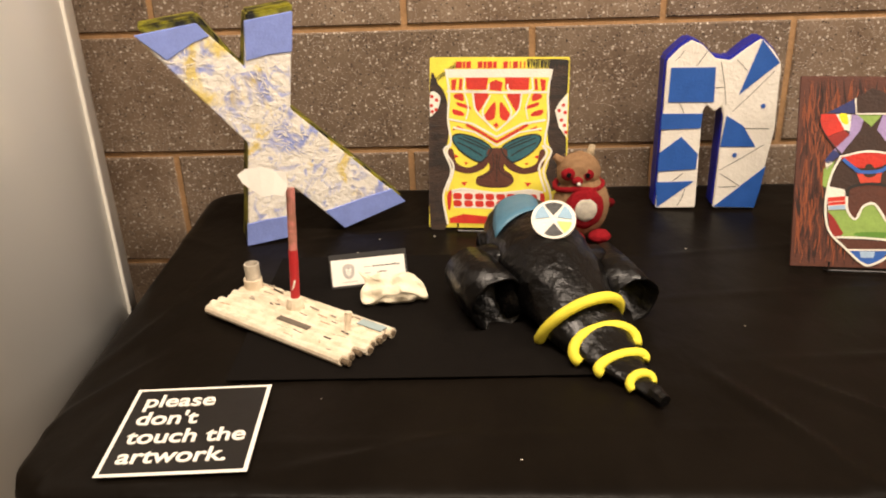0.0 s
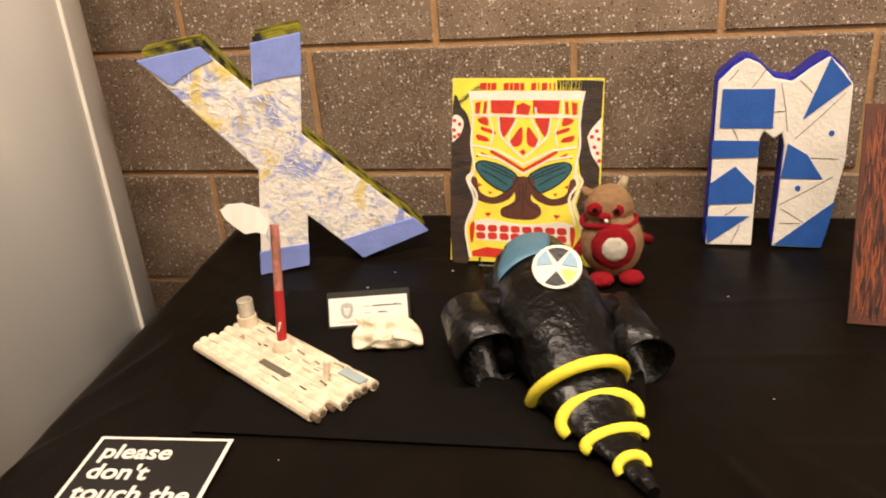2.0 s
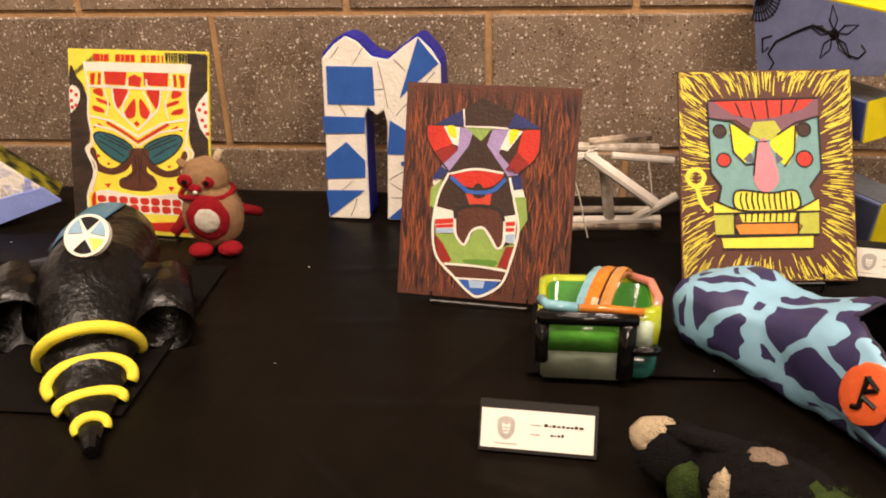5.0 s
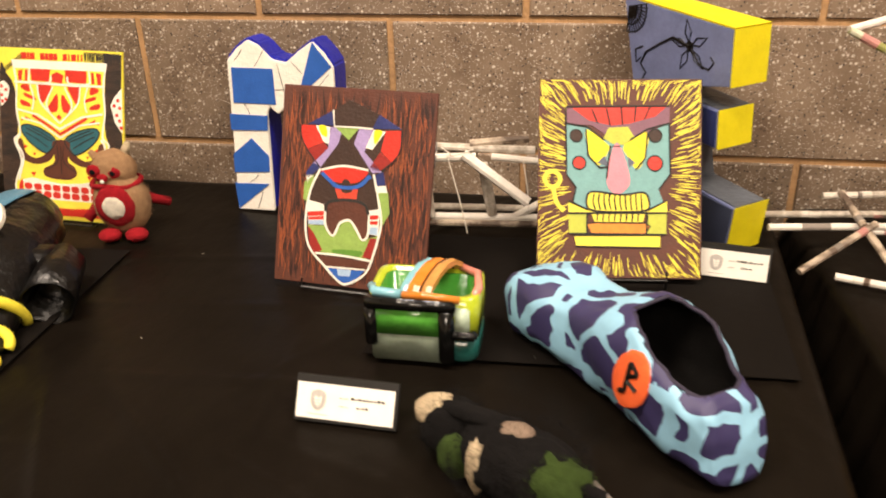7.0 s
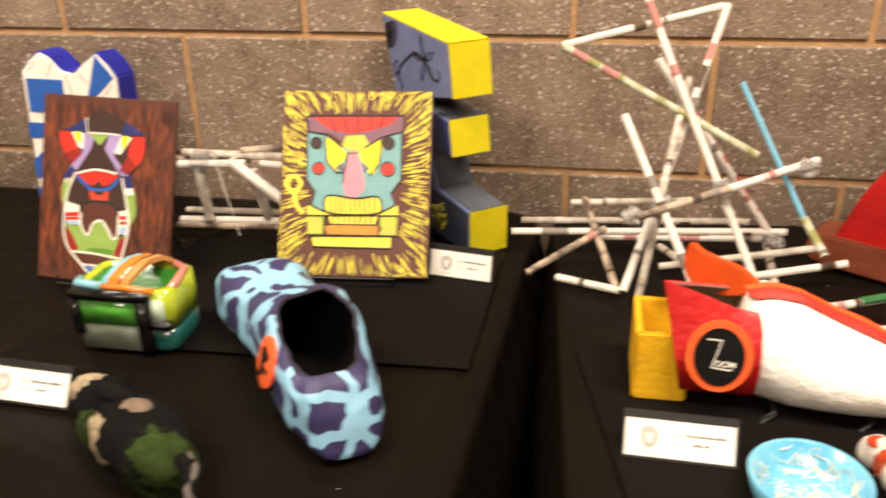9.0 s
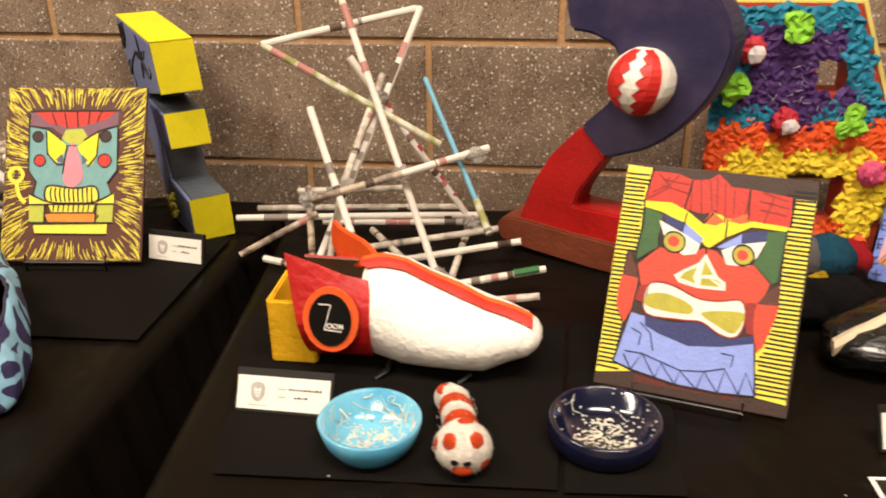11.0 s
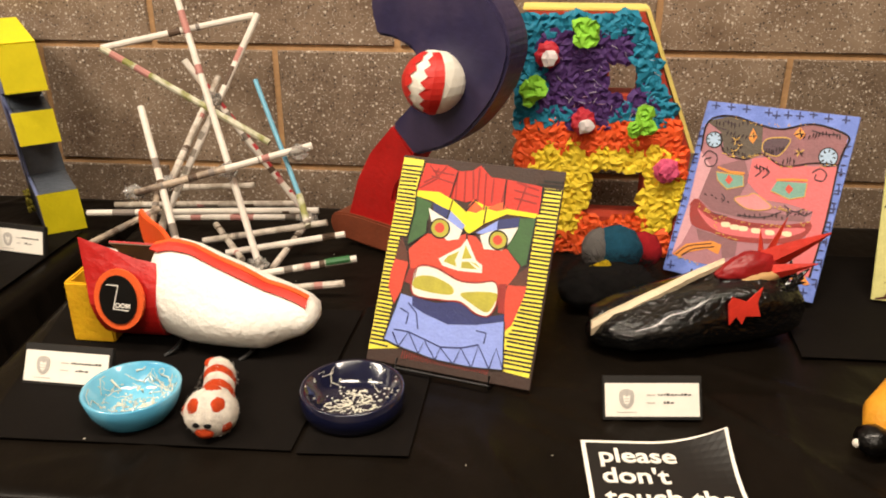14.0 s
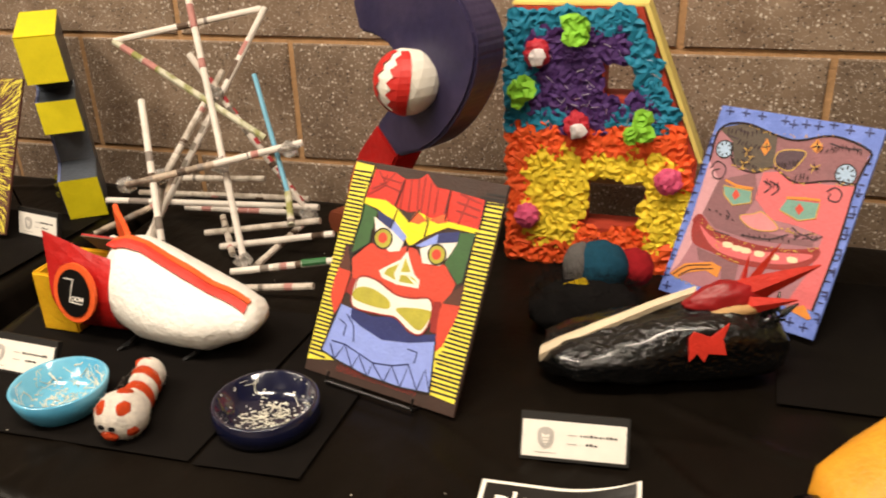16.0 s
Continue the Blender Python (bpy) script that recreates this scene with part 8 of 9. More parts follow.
# ---- violet slipper ----
def vein_material():
    m = bpy.data.materials.new("veined_violet")
    m.use_nodes = True
    n, l = m.node_tree.nodes, m.node_tree.links
    b = n["Principled BSDF"]
    tc, v, ramp = n.new("ShaderNodeTexCoord"), n.new("ShaderNodeTexVoronoi"), n.new("ShaderNodeValToRGB")
    wob, add = n.new("ShaderNodeTexNoise"), n.new("ShaderNodeVectorMath")
    wob.inputs["Scale"].default_value = 22
    sub = n.new("ShaderNodeVectorMath")
    sub.operation = "SCALE"
    sub.inputs["Scale"].default_value = 0.03
    l.new(tc.outputs["Object"], wob.inputs["Vector"]), l.new(wob.outputs["Color"], sub.inputs[0])
    l.new(tc.outputs["Object"], add.inputs[0]), l.new(sub.outputs[0], add.inputs[1])
    v.feature = "DISTANCE_TO_EDGE"
    v.inputs["Scale"].default_value = 21
    l.new(add.outputs[0], v.inputs["Vector"]), l.new(v.outputs["Distance"], ramp.inputs[0])
    ramp.color_ramp.interpolation = "CONSTANT"
    ramp.color_ramp.elements[0].color, ramp.color_ramp.elements[1].color = lin("8abbd6"), lin("353059")
    ramp.color_ramp.elements[1].position = 0.098
    n2, mix = n.new("ShaderNodeTexNoise"), n.new("ShaderNodeMix")
    n2.inputs["Scale"].default_value = 60
    mix.data_type, mix.blend_type = "RGBA", "MULTIPLY"
    mix.inputs["Factor"].default_value = 0.5
    l.new(tc.outputs["Object"], n2.inputs["Vector"])
    l.new(ramp.outputs[0], mix.inputs["A"]), l.new(n2.outputs["Color"], mix.inputs["B"])
    bw, mr = n.new("ShaderNodeRGBToBW"), n.new("ShaderNodeMapRange")
    mr.inputs["To Min"].default_value, mr.inputs["To Max"].default_value = 0.6, 1.3
    l.new(n2.outputs["Color"], bw.inputs[0]), l.new(bw.outputs[0], mr.inputs["Value"]), l.new(mr.outputs[0], mix.inputs["B"])
    l.new(mix.outputs["Result"], b.inputs["Base Color"])
    b.inputs["Roughness"].default_value = 0.55
    return m


def shoe_skin(secs, n, open_from, open_to, half, shrink=0.0, caps=True, square=0.8):
    """A shoe upper: rings along a line, left open on top between two stations."""
    bm = bmesh.new()
    vs = []
    for c, s_, hw, zb, zt in secs:
        c, s_ = Vector(c), Vector(s_).normalized()
        ring = []
        for k in range(n):
            a = math.pi / 2 + k * math.tau / n
            ca, sa = math.cos(a), math.sin(a)
            x = math.copysign(abs(ca) ** square, ca) * (hw - shrink)
            z = (zb + zt) / 2 + math.copysign(abs(sa) ** square, sa) * ((zt - zb) / 2 - shrink)
            ring.append(bm.verts.new(c + s_ * x + Vector((0, 0, z))))
        vs.append(ring)
    for i in range(len(vs) - 1):
        for k in range(n):
            j = min(k, n - 1 - k)
            if open_from <= i < open_to and j < half[i - open_from]:
                continue
            bm.faces.new((vs[i][k], vs[i][(k + 1) % n], vs[i + 1][(k + 1) % n], vs[i + 1][k]))
    if caps:
        bm.faces.new(vs[0]), bm.faces.new(vs[-1])
    return bm


slipper = thing("violet_slipper", (0.90, 0.88, T), "papier-mache slipper, violet with sky blue veins and orange badge", "slipper", "papier-mache shoes")
d_, s_ = Vector((0.62, -0.785, 0)).normalized(), Vector((0.785, 0.62, 0))
VS = []
for s, hw, zb, zt in ((0.0, 0.012, 0.775, 0.795), (0.006, 0.034, 0.755, 0.815), (0.03, 0.045, 0.748, 0.828), (0.06, 0.047, 0.746, 0.833), (0.09, 0.043, 0.746, 0.828), (0.12, 0.043, 0.746, 0.830), (0.145, 0.045, 0.745, 0.842), (0.165, 0.046, 0.745, 0.852), (0.19, 0.047, 0.745, 0.858), (0.215, 0.048, 0.745, 0.856), (0.24, 0.047, 0.745, 0.848), (0.265, 0.044, 0.745, 0.838), (0.285, 0.040, 0.745, 0.830), (0.296, 0.036, 0.745, 0.826), (0.306, 0.032, 0.746, 0.822), (0.312, 0.027, 0.750, 0.816), (0.313, 0.006, 0.775, 0.79)):
    c = Vector((0.796, 1.008, 0)) + d_ * (s * 1.04) + s_ * (0.012 * math.sin(s * 10) - 0.006)
    VS.append((c, s_, hw * 1.1, zb, zt))
fine = []
for a, b in zip(VS, VS[1:]):
    for k in range(4):
        f = k / 4
        fine.append((a[0].lerp(b[0], f), s_, *(p + (q - p) * f for p, q in zip(a[2:], b[2:]))))
fine.append(VS[-1])
N0, N1 = 30, 55
HALF = [10.0 * math.sin(math.pi * min(1, (k + 0.5) / (N1 - N0))) ** 0.45 for k in range(N1 - N0)]
VEIN = vein_material()
def dented(co):
    """Where a hand-pressed paper shell lies, pushed in and out a little."""
    along = (co - Vector((0.796, 1.008, 0))).dot(d_)
    f = min(1, max(0, (along - 0.19) / 0.12))
    lean = d_ * (-0.018 * f * f * (3 - 2 * f) * min(1.3, max(0, (co.z - 0.752) / 0.065)))
    return co + lean + noise.noise_vector(co * 24) * 0.005 + noise.noise_vector(co * 70) * 0.0018


for name, shrink, material, label in (("upper", 0.0, VEIN, ""), ("lining", 0.004, mat("black_lining", "0d0b0a", 0.9, spec=0.15), "black lining")):
    bm = shoe_skin(fine[:-8] if shrink else fine, 84, N0, N1, HALF, shrink, not shrink, 0.64)
    for v in bm.verts:
        v.co = dented(v.co)
        v.co.z = max(v.co.z, T + 0.002)
    if not shrink:
        bm.normal_update()
        upper_tree = BVHTree.FromBMesh(bm)
    part(name, bm, material, slipper, label, smooth=True)
rim = []
for sgn in (1, -1):
    for k in (range(N1 - N0) if sgn > 0 else range(N1 - N0 - 1, -1, -1)):
        c, e, hw, zb, zt = fine[N0 + k]
        a = math.pi / 2 + sgn * HALF[k] * math.tau / 84
        rim.append(c + e * (math.copysign(abs(math.cos(a)) ** 0.64, math.cos(a)) * (hw - 0.002)) + Vector((0, 0, (zb + zt) / 2 + abs(math.sin(a)) ** 0.64 * ((zt - zb) / 2 - 0.002))))
part("rim", tube([dented(v) for v in rim + rim[:1]], 0.0022, 7), mat("dark_rim_paper", "2a2438", 0.8), slipper, "dark cut paper edge", smooth=True)
bn = Vector((-0.12, -0.72, 0.68)).normalized()
spot, nor = upper_tree.ray_cast(Vector((0.900, 0.806, 0.806)) + bn * 0.12, -bn)[:2]
bn = (bn + (nor if nor.dot(bn) > 0 else -nor) * 3 + Vector((-0.785, -0.62, 0.3)) * 0.8).normalized()
bz = (Vector((0, 0, 1)) - bn * bn.z).normalized()
bx = (-bn).cross(bz)
spot = spot + bn * 0.001
bmw = Matrix(((bx.x, -bn.x, bz.x, spot.x), (bx.y, -bn.y, bz.y, spot.y), (bx.z, -bn.z, bz.z, spot.z), (0, 0, 0, 1)))
part("badge", blob((0, 0, 0), (0.0225, 0.0045, 0.027), 0.05, 3, 3), mat("orange_felt", "e8602a", 0.8), slipper, "round orange badge", m=bmw)
for p, q in (((-0.002, 0.015), (0.0, -0.012)), ((-0.002, 0.015), (0.009, 0.008)), ((0.009, 0.008), (0.0, 0.002)), ((0.0, -0.002), (0.012, -0.006)), ((0.0, -0.012), (-0.006, -0.014))):
    part("badge_mark", tube([(p[0], -0.0046, p[1]), (q[0], -0.0042, q[1])], 0.0024, 5), BLACK, slipper, m=bmw)

# ---- white rocket slipper ----
rocket = thing("rocket_slipper", (1.40, 0.91, T), "white papier-mache rocket slipper with red cuff, orange fin and yellow heel", "slipper", "papier-mache shoes")
PMW = mat("papier_mache_white", "f7f3ea", 0.65, 0.06, 22, 0.55)
YS = [((x, yc, 0), (0, 1, 0), hw, zb, zt) for x, yc, hw, zb, zt in ((1.355, 0.918, 0.050, 0.754, 0.860), (1.375, 0.917, 0.056, 0.748, 0.866), (1.40, 0.914, 0.063, 0.746, 0.862), (1.43, 0.910, 0.064, 0.746, 0.850), (1.46, 0.905, 0.061, 0.747, 0.838), (1.49, 0.901, 0.054, 0.751, 0.828), (1.515, 0.899, 0.043, 0.761, 0.820), (1.535, 0.894, 0.034, 0.770, 0.814), (1.546, 0.891, 0.022, 0.779, 0.809), (1.551, 0.890, 0.008, 0.788, 0.800))]


def rocket_section(x):
    i = max(0, min(len(YS) - 2, sum(1 for q in YS if q[0][0] <= x) - 1))
    f = (x - YS[i][0][0]) / (YS[i + 1][0][0] - YS[i][0][0])
    return (YS[i][0][1] + (YS[i + 1][0][1] - YS[i][0][1]) * f, *(YS[i][j] + (YS[i + 1][j] - YS[i][j]) * f for j in (2, 3, 4)))


bm = shoe_skin(YS, 40, 99, 99, (), 0)
for v in bm.verts:
    yc, hw, zb, zt = rocket_section(v.co.x)
    f = max(0.0, (v.co.z - (zb + zt) / 2) / ((zt - zb) / 2 + 0.001))
    v.co.y = yc - 0.008 + (v.co.y - yc + 0.008) * (1 - (0.3 + 0.22 * min(1, max(0, (v.co.x - 1.365) / 0.05))) * f ** 1.2)
    v.co += noise.noise_vector(v.co * 30) * 0.0028
bm.normal_update()
hull_tree = BVHTree.FromBMesh(bm)
part("body", bm, PMW, rocket, smooth=True)
cuff = []
for x, k in ((1.296, 0.20), (1.318, 0.10), (1.340, 0.02), (1.366, 0.0)):
    outer = []
    for q in range(27):
        a = radians(122 + 296 * q / 26)
        up = max(0.0, math.sin(a))
        z = 0.803 + 0.053 * math.sin(a) + ((0.058 if math.cos(a) < 0 else 0.004) * up ** 4 * max(0, 1.35 - x) / 0.054)
        outer.append(Vector((x - (z - 0.757) * k, 0.907 + (0.008 + 0.054 * math.copysign(abs(math.cos(a)) ** 0.6, math.cos(a))) * (1 - 0.3 * up ** 1.2), z)))
    inner = [v.lerp(Vector((v.x, 0.912, 0.812)), 0.06) for v in outer]
    cuff.append(outer + inner[::-1])
part("cuff", loft(cuff), REDG, rocket, "red painted cuff, open on top", smooth=False)
part("cuff_lining", loft([[Vector((v.x + 0.0006, 0.912 + (v.y - 0.912) * 0.985, v.z + 0.0008)) for v in (r[27:] + [w.lerp(Vector((w.x, 0.912, 0.812)), 0.03) for w in r[27:]][::-1])] for r in cuff]), mat("beige_lining", "6a5848", 0.8), rocket, "beige paper lining", smooth=False)
yb = 0.746
for nm, x0, x1, y0, y1, z1 in (("heel_side", 1.250, 1.302, 0.874, 0.879, 0.824), ("heel_side", 1.250, 1.302, 0.952, 0.957, 0.822), ("heel_back", 1.249, 1.255, 0.876, 0.956, 0.824), ("heel_floor", 1.25, 1.302, 0.876, 0.956, 0.752)):
    part(nm, box(x0, x1, y0, y1, yb, z1, 0.002), mat("golden_yellow_paint", "efb81e", 0.5, 0.2, 30, 0.3), rocket, "yellow painted heel box")
part("fin", prism(rounded([(0.0, 0.878), (-0.006, 0.855), (0.004, 0.834), (0.035, 0.832), (0.066, 0.842), (0.088, 0.860), (0.066, 0.872), (0.035, 0.873), (0.014, 0.874)], 3), -0.003, 0.003, 0.0015), mat("orange_fin_paint", "ec5a22", 0.45, 0.15, 30, 0.25), rocket, "orange painted fin", m=pose(1.305, 0.978, 0, 0, 0, -44))
for nm, off, wd, m_ in (("red_stripe", -0.004, 0.012, RED), ("orange_stripe", 0.006, 0.009, ORANGE)):
    bm = bmesh.new()
    rows = []
    for k in range(20):
        s = k / 19
        x = 1.352 + 0.188 * s
        yc, hw, zb, zt = rocket_section(x)
        row = []
        for e in (-0.5, 0, 0.5):
            y = yc - 0.014 + off + e * wd * (1 - 0.2 * s)
            hit = hull_tree.ray_cast(Vector((x, y, 1.0)), Vector((0, 0, -1)))[0]
            z = (hit.z if hit else zt) + 0.0022
            row.append(bm.verts.new((x, y, z)))
        rows.append(row)
    for q, w in zip(rows, rows[1:]):
        for k in range(2):
            bm.faces.new((q[k], q[k + 1], w[k + 1], w[k]))
    bm.normal_update()
    bmesh.ops.solidify(bm, geom=bm.faces[:], thickness=0.002)
    part(nm, bm, m_, rocket)
om = pose(1.326, 0.8585, 0.814, -12, 0, -4)
oval = part("badge", prism([(0.031 * math.cos(k * math.tau / 26), 0.036 * math.sin(k * math.tau / 26)) for k in range(26)], -0.003, 0.001), ORANGE, rocket, "orange oval badge with black centre and a word", m=om)
part("badge_centre", prism([(0.0235 * math.cos(k * math.tau / 26), 0.029 * math.sin(k * math.tau / 26)) for k in range(26)], -0.0045, -0.002), BLACK, oval, m=om)
for p, q in (((-0.013, 0.017), (0.001, 0.017)), ((0.001, 0.017), (-0.006, -0.011)), ((-0.006, -0.011), (0.013, -0.012))):
    part("letter_z_bar", tube([(p[0], -0.0048, p[1]), (q[0], -0.0048, q[1])], 0.0007, 4), CARDW, oval, m=om)
words("OOM", 0.0078, om @ pose(-0.0035, -0.005, -0.009, 90), CARDW, oval, "lettering", 0.0003)
rocket.location.y += 0.012
st = thing("wire_easel", (1.43, 0.91, T), "low black wire stand under a papier-mache slipper", "easel", "wire easels")
for x in (1.385, 1.475):
    part("rest_bar", tube([(x - 0.012, 0.865, T + 0.003), (x, 0.87, T + 0.011), (x, 0.95, T + 0.011), (x + 0.012, 0.955, T + 0.003)], 0.003, 6), WIRE, st)

# ---- black dragon slipper ----
dragon = thing("dragon_slipper", (1.98, 0.96, T), "glossy black papier-mache slipper with cream edge and red spiked cuff", "slipper", "papier-mache shoes")
FOIL = mat("glossy_black_tape", "0b0c0d", 0.16, 0.3, 26, 0.9, coat=0.5)
DS = []
dd, dn = Vector((0.966, 0.259, 0)), Vector((-0.259, 0.966, 0))
for s, hw, zb, zt in ((0, 0.010, 0.755, 0.775), (0.01, 0.030, 0.747, 0.785), (0.035, 0.048, 0.745, 0.794), (0.065, 0.054, 0.745, 0.803), (0.10, 0.054, 0.745, 0.813), (0.135, 0.052, 0.745, 0.822), (0.165, 0.050, 0.745, 0.83), (0.195, 0.047, 0.745, 0.832), (0.225, 0.043, 0.745, 0.824), (0.245, 0.034, 0.748, 0.81), (0.258, 0.02, 0.753, 0.795), (0.262, 0.007, 0.76, 0.78)):
    DS.append((Vector((1.864, 0.945, 0)) + dd * s, dn, hw, zb, zt))
bm = shoe_skin(DS, 28, 99, 99, ())
bmesh.ops.subdivide_edges(bm, edges=bm.edges[:], cuts=1, use_grid_fill=True)
for v in bm.verts:
    v.co += noise.noise_vector(v.co * 38) * 0.005 + noise.noise_vector(v.co * 90) * 0.0025
    v.co.z = max(v.co.z, T + 0.002)
part("upper", bm, FOIL, dragon, smooth=True)
edge = []
for k in range(9):
    f = k / 8
    p = Vector((1.866, 0.938, 0.773)).lerp(Vector((2.020, 0.998, 0.836)), f)
    p += Vector((0, -0.008, 0.006)) * math.sin(math.pi * f) + noise.noise_vector(p * 40) * 0.0025
    half_ = 0.0085 - 0.0035 * f
    edge.append([p + Vector((0, y * half_, z * half_)) for y, z in ((-0.75, -0.95), (-0.9, 0.2), (-0.2, 0.95), (0.8, 0.7), (0.7, -0.3), (0, -0.9))])
part("cream_edge", loft(edge), mat("cream_paper", "e6d2b2", 0.7, 0.12, 40, 0.3), dragon, "cream paper edge")
cm = pose(2.046, 0.990, 0.832, -25, -8, 18)
bm = blob((0, 0, 0), (0.039, 0.014, 0.02), 0.12, 3, 4)
for v in bm.verts:
    if v.co.x < 0:
        v.co.z *= 1 + 9 * v.co.x
part("cuff", bm, mat("deep_red_paint", "96161a", 0.45, 0.25, 20, 0.3), dragon, "deep red painted cuff", smooth=True, m=cm)
bm = blob((0.006, -0.004, -0.014), (0.032, 0.012, 0.009), 0.1, 3, 3)
part("cuff_underside", bm, mat("tan_card", "b8915e", 0.7, 0.15, 40, 0.2), dragon, "bare tan card under the cuff", smooth=True, m=cm)
for p, q, r in (((2.066, 1.012, 0.838), (2.074, 1.060, 0.856), 0.009), ((2.072, 1.012, 0.838), (2.104, 1.060, 0.872), 0.011), ((2.068, 1.000, 0.838), (2.138, 1.004, 0.876), 0.016), ((2.070, 0.990, 0.828), (2.118, 0.972, 0.850), 0.010)):
    p, q = Vector(p), Vector(q)
    d = (q - p).normalized()
    a, b = d.cross(Vector((0, 0, 1))).normalized() * r * 0.45, d.cross(d.cross(Vector((0, 0, 1)))).normalized() * r
    rings = []
    for k in range(5):
        w = 1 - 0.93 * (k / 4) ** 1.3
        c = p.lerp(q, k / 4)
        rings.append([c + a * w, c + b * w, c - a * w, c - b * w])
    part("spike", loft(rings), RED, dragon, "flat red spike")
for k in range(9):
    a = 0.5 + k * 0.55
    p = Vector((2.098 + 0.012 * math.cos(a), 1.0 + 0.018 * math.sin(a), 0.812))
    part("foil_tuft", tube([p, p + Vector((0.016 * math.cos(a * 1.7) + 0.006, 0.012 * math.sin(a * 1.3), 0.012 + 0.006 * (k % 3)))], 0.005, 6, 0.001), FOIL, dragon)
star = [(-0.019, -0.02), (-0.011, -0.011), (-0.004, -0.02), (0.0, -0.011), (0.018, -0.012), (0.014, 0.004), (0.02, 0.021), (0.002, 0.006), (-0.015, 0.012), (-0.02, 0.004)]
part("patch", prism(star, -0.0015, 0.0012), RED, dragon, "ragged red patch", m=pose(2.037, 0.9405, 0.807, -14, 0, 13))

# ---- orange slipper at the table's far end ----
gold = thing("orange_slipper", (2.2, 0.82, T), "orange-yellow papier-mache slipper with a black toe", "slipper", "papier-mache shoes")
GS = [((2.135 + 0.9 * s, 0.775 + 0.55 * s, 0), (-0.5, 0.85, 0), hw, 0.745, zt) for s, hw, zt in ((0, 0.02, 0.77), (0.015, 0.035, 0.785), (0.05, 0.045, 0.8), (0.1, 0.05, 0.825), (0.16, 0.05, 0.84), (0.22, 0.04, 0.84), (0.24, 0.02, 0.83))]
part("upper", shoe_skin(GS, 24, 99, 99, ()), mat("orange_yellow_paint", "e09a26", 0.55, 0.2, 30, 0.3), gold, smooth=True)
part("toe", blob((2.126, 0.767, T + 0.016), (0.018, 0.018, 0.015), 0.1, 3, 2), TAPE, gold, "black tape toe", smooth=True)
part("toe_tip", blob((2.110, 0.763, T + 0.014), (0.004, 0.004, 0.005), 0.1, 3, 2), WHITE, gold)

# ---- rolled newspaper stick sculptures ----
STICK = [mat("newsprint_stick", "e9e1d6", 0.7, 0.2, 50, 0.15), mat("grey_newsprint_stick", "cfc6ba", 0.7, 0.3, 50, 0.15, second="a39788"), mat("olive_print_stick", "8a8a4a", 0.6, 0.3, 40, 0.15, second="c9c6b0"), mat("dark_print_stick", "5a4a3e", 0.6, 0.4, 40, 0.15, second="b9a894"), mat("blue_stick", "6fb0cc", 0.5, 0.15, 50, 0.1)]


def stick(parent, p, q, r, k):
    p, q = Vector(p), Vector(q)
    d = q - p
    pts = [p + d * f + noise.noise_vector(p * 9 + d * f * 3) * 0.0016 for f in (0, 0.25, 0.5, 0.75, 1)]
    ob = part("stick", tube(pts, r, 9), STICK[k], parent, smooth=False)
    return ob


tower = thing("stick_sculpture", (1.30, 1.17, T), "open sculpture of taped rolled newspaper sticks", "stick sculpture", "stick sculptures")
R = 0.005
for p, q, k in (((1.151, 1.243, 1.029), (1.356, 1.335, 1.066), 0), ((1.362, 1.335, 1.068), (1.244, 1.1, 0.757), 0), ((1.235, 1.325, 1.125), (1.413, 1.1, 0.75), 0), ((1.233, 1.174, 0.961), (1.318, 1.05, 0.80), 0), ((1.151, 1.243, 1.029), (1.404, 1.216, 0.901), 2), ((1.273, 1.252, 1.013), (1.45, 1.249, 0.765), 0), ((1.378, 1.25, 0.985), (1.457, 1.165, 0.84), 4), ((1.457, 1.165, 0.84), (1.478, 1.126, 0.808), 2), ((1.252, 1.083, 0.863), (1.36, 1.14, 0.883), 3), ((1.36, 1.14, 0.883), (1.47, 1.2, 0.903), 0), ((1.092, 1.226, 0.774), (1.46, 1.25, 0.783), 0), ((1.12, 1.15, 0.748), (1.22, 1.215, 0.79), 3), ((1.215, 1.26, 0.758), (1.433, 1.265, 0.765), 0), ((1.293, 1.19, 0.75), (1.487, 1.2, 0.785), 1), ((1.344, 1.15, 0.75), (1.52, 1.172, 0.778), 0), ((1.42, 1.05, 0.765), (1.553, 1.092, 0.777), 0), ((1.43, 1.03, 0.752), (1.547, 1.04, 0.764), 1), ((1.315, 1.27, 0.985), (1.28, 1.13, 0.86), 1), ((1.28, 1.13, 0.86), (1.262, 1.09, 0.75), 1), ((1.44, 1.26, 0.76), (1.43, 1.1, 0.75), 1), ((1.295, 1.24, 0.757), (1.375, 1.13, 0.75), 1), ((1.19, 1.28, 0.805), (1.235, 1.12, 0.75), 3), ((1.17, 1.29, 0.795), (1.34, 1.31, 0.80), 1), ((1.16, 1.14, 0.75), (1.24, 1.11, 0.752), 0), ((1.10, 1.30, 0.76), (1.42, 1.3, 0.775), 1)):
    stick(tower, p, q, R * (0.72 if k == 4 else 1), k)
for f in range(5):
    p, q = Vector((1.273, 1.252, 1.013)), Vector((1.45, 1.249, 0.765))
    for k in range(2):
        a = 0.08 + 0.18 * f + 0.07 * k
        part("red_band", tube([p.lerp(q, a), p.lerp(q, a + 0.035)], R * 1.08, 9), mat("red_print", "b8323a", 0.5), tower)
p, q = Vector((1.362, 1.335, 1.068)), Vector((1.244, 1.1, 0.757))
for f in range(4):
    part("grey_band", tube([p.lerp(q, 0.5 + 0.07 * f), p.lerp(q, 0.53 + 0.07 * f)], R * 1.07, 9), mat("grey_print", "8f8578", 0.6), tower)
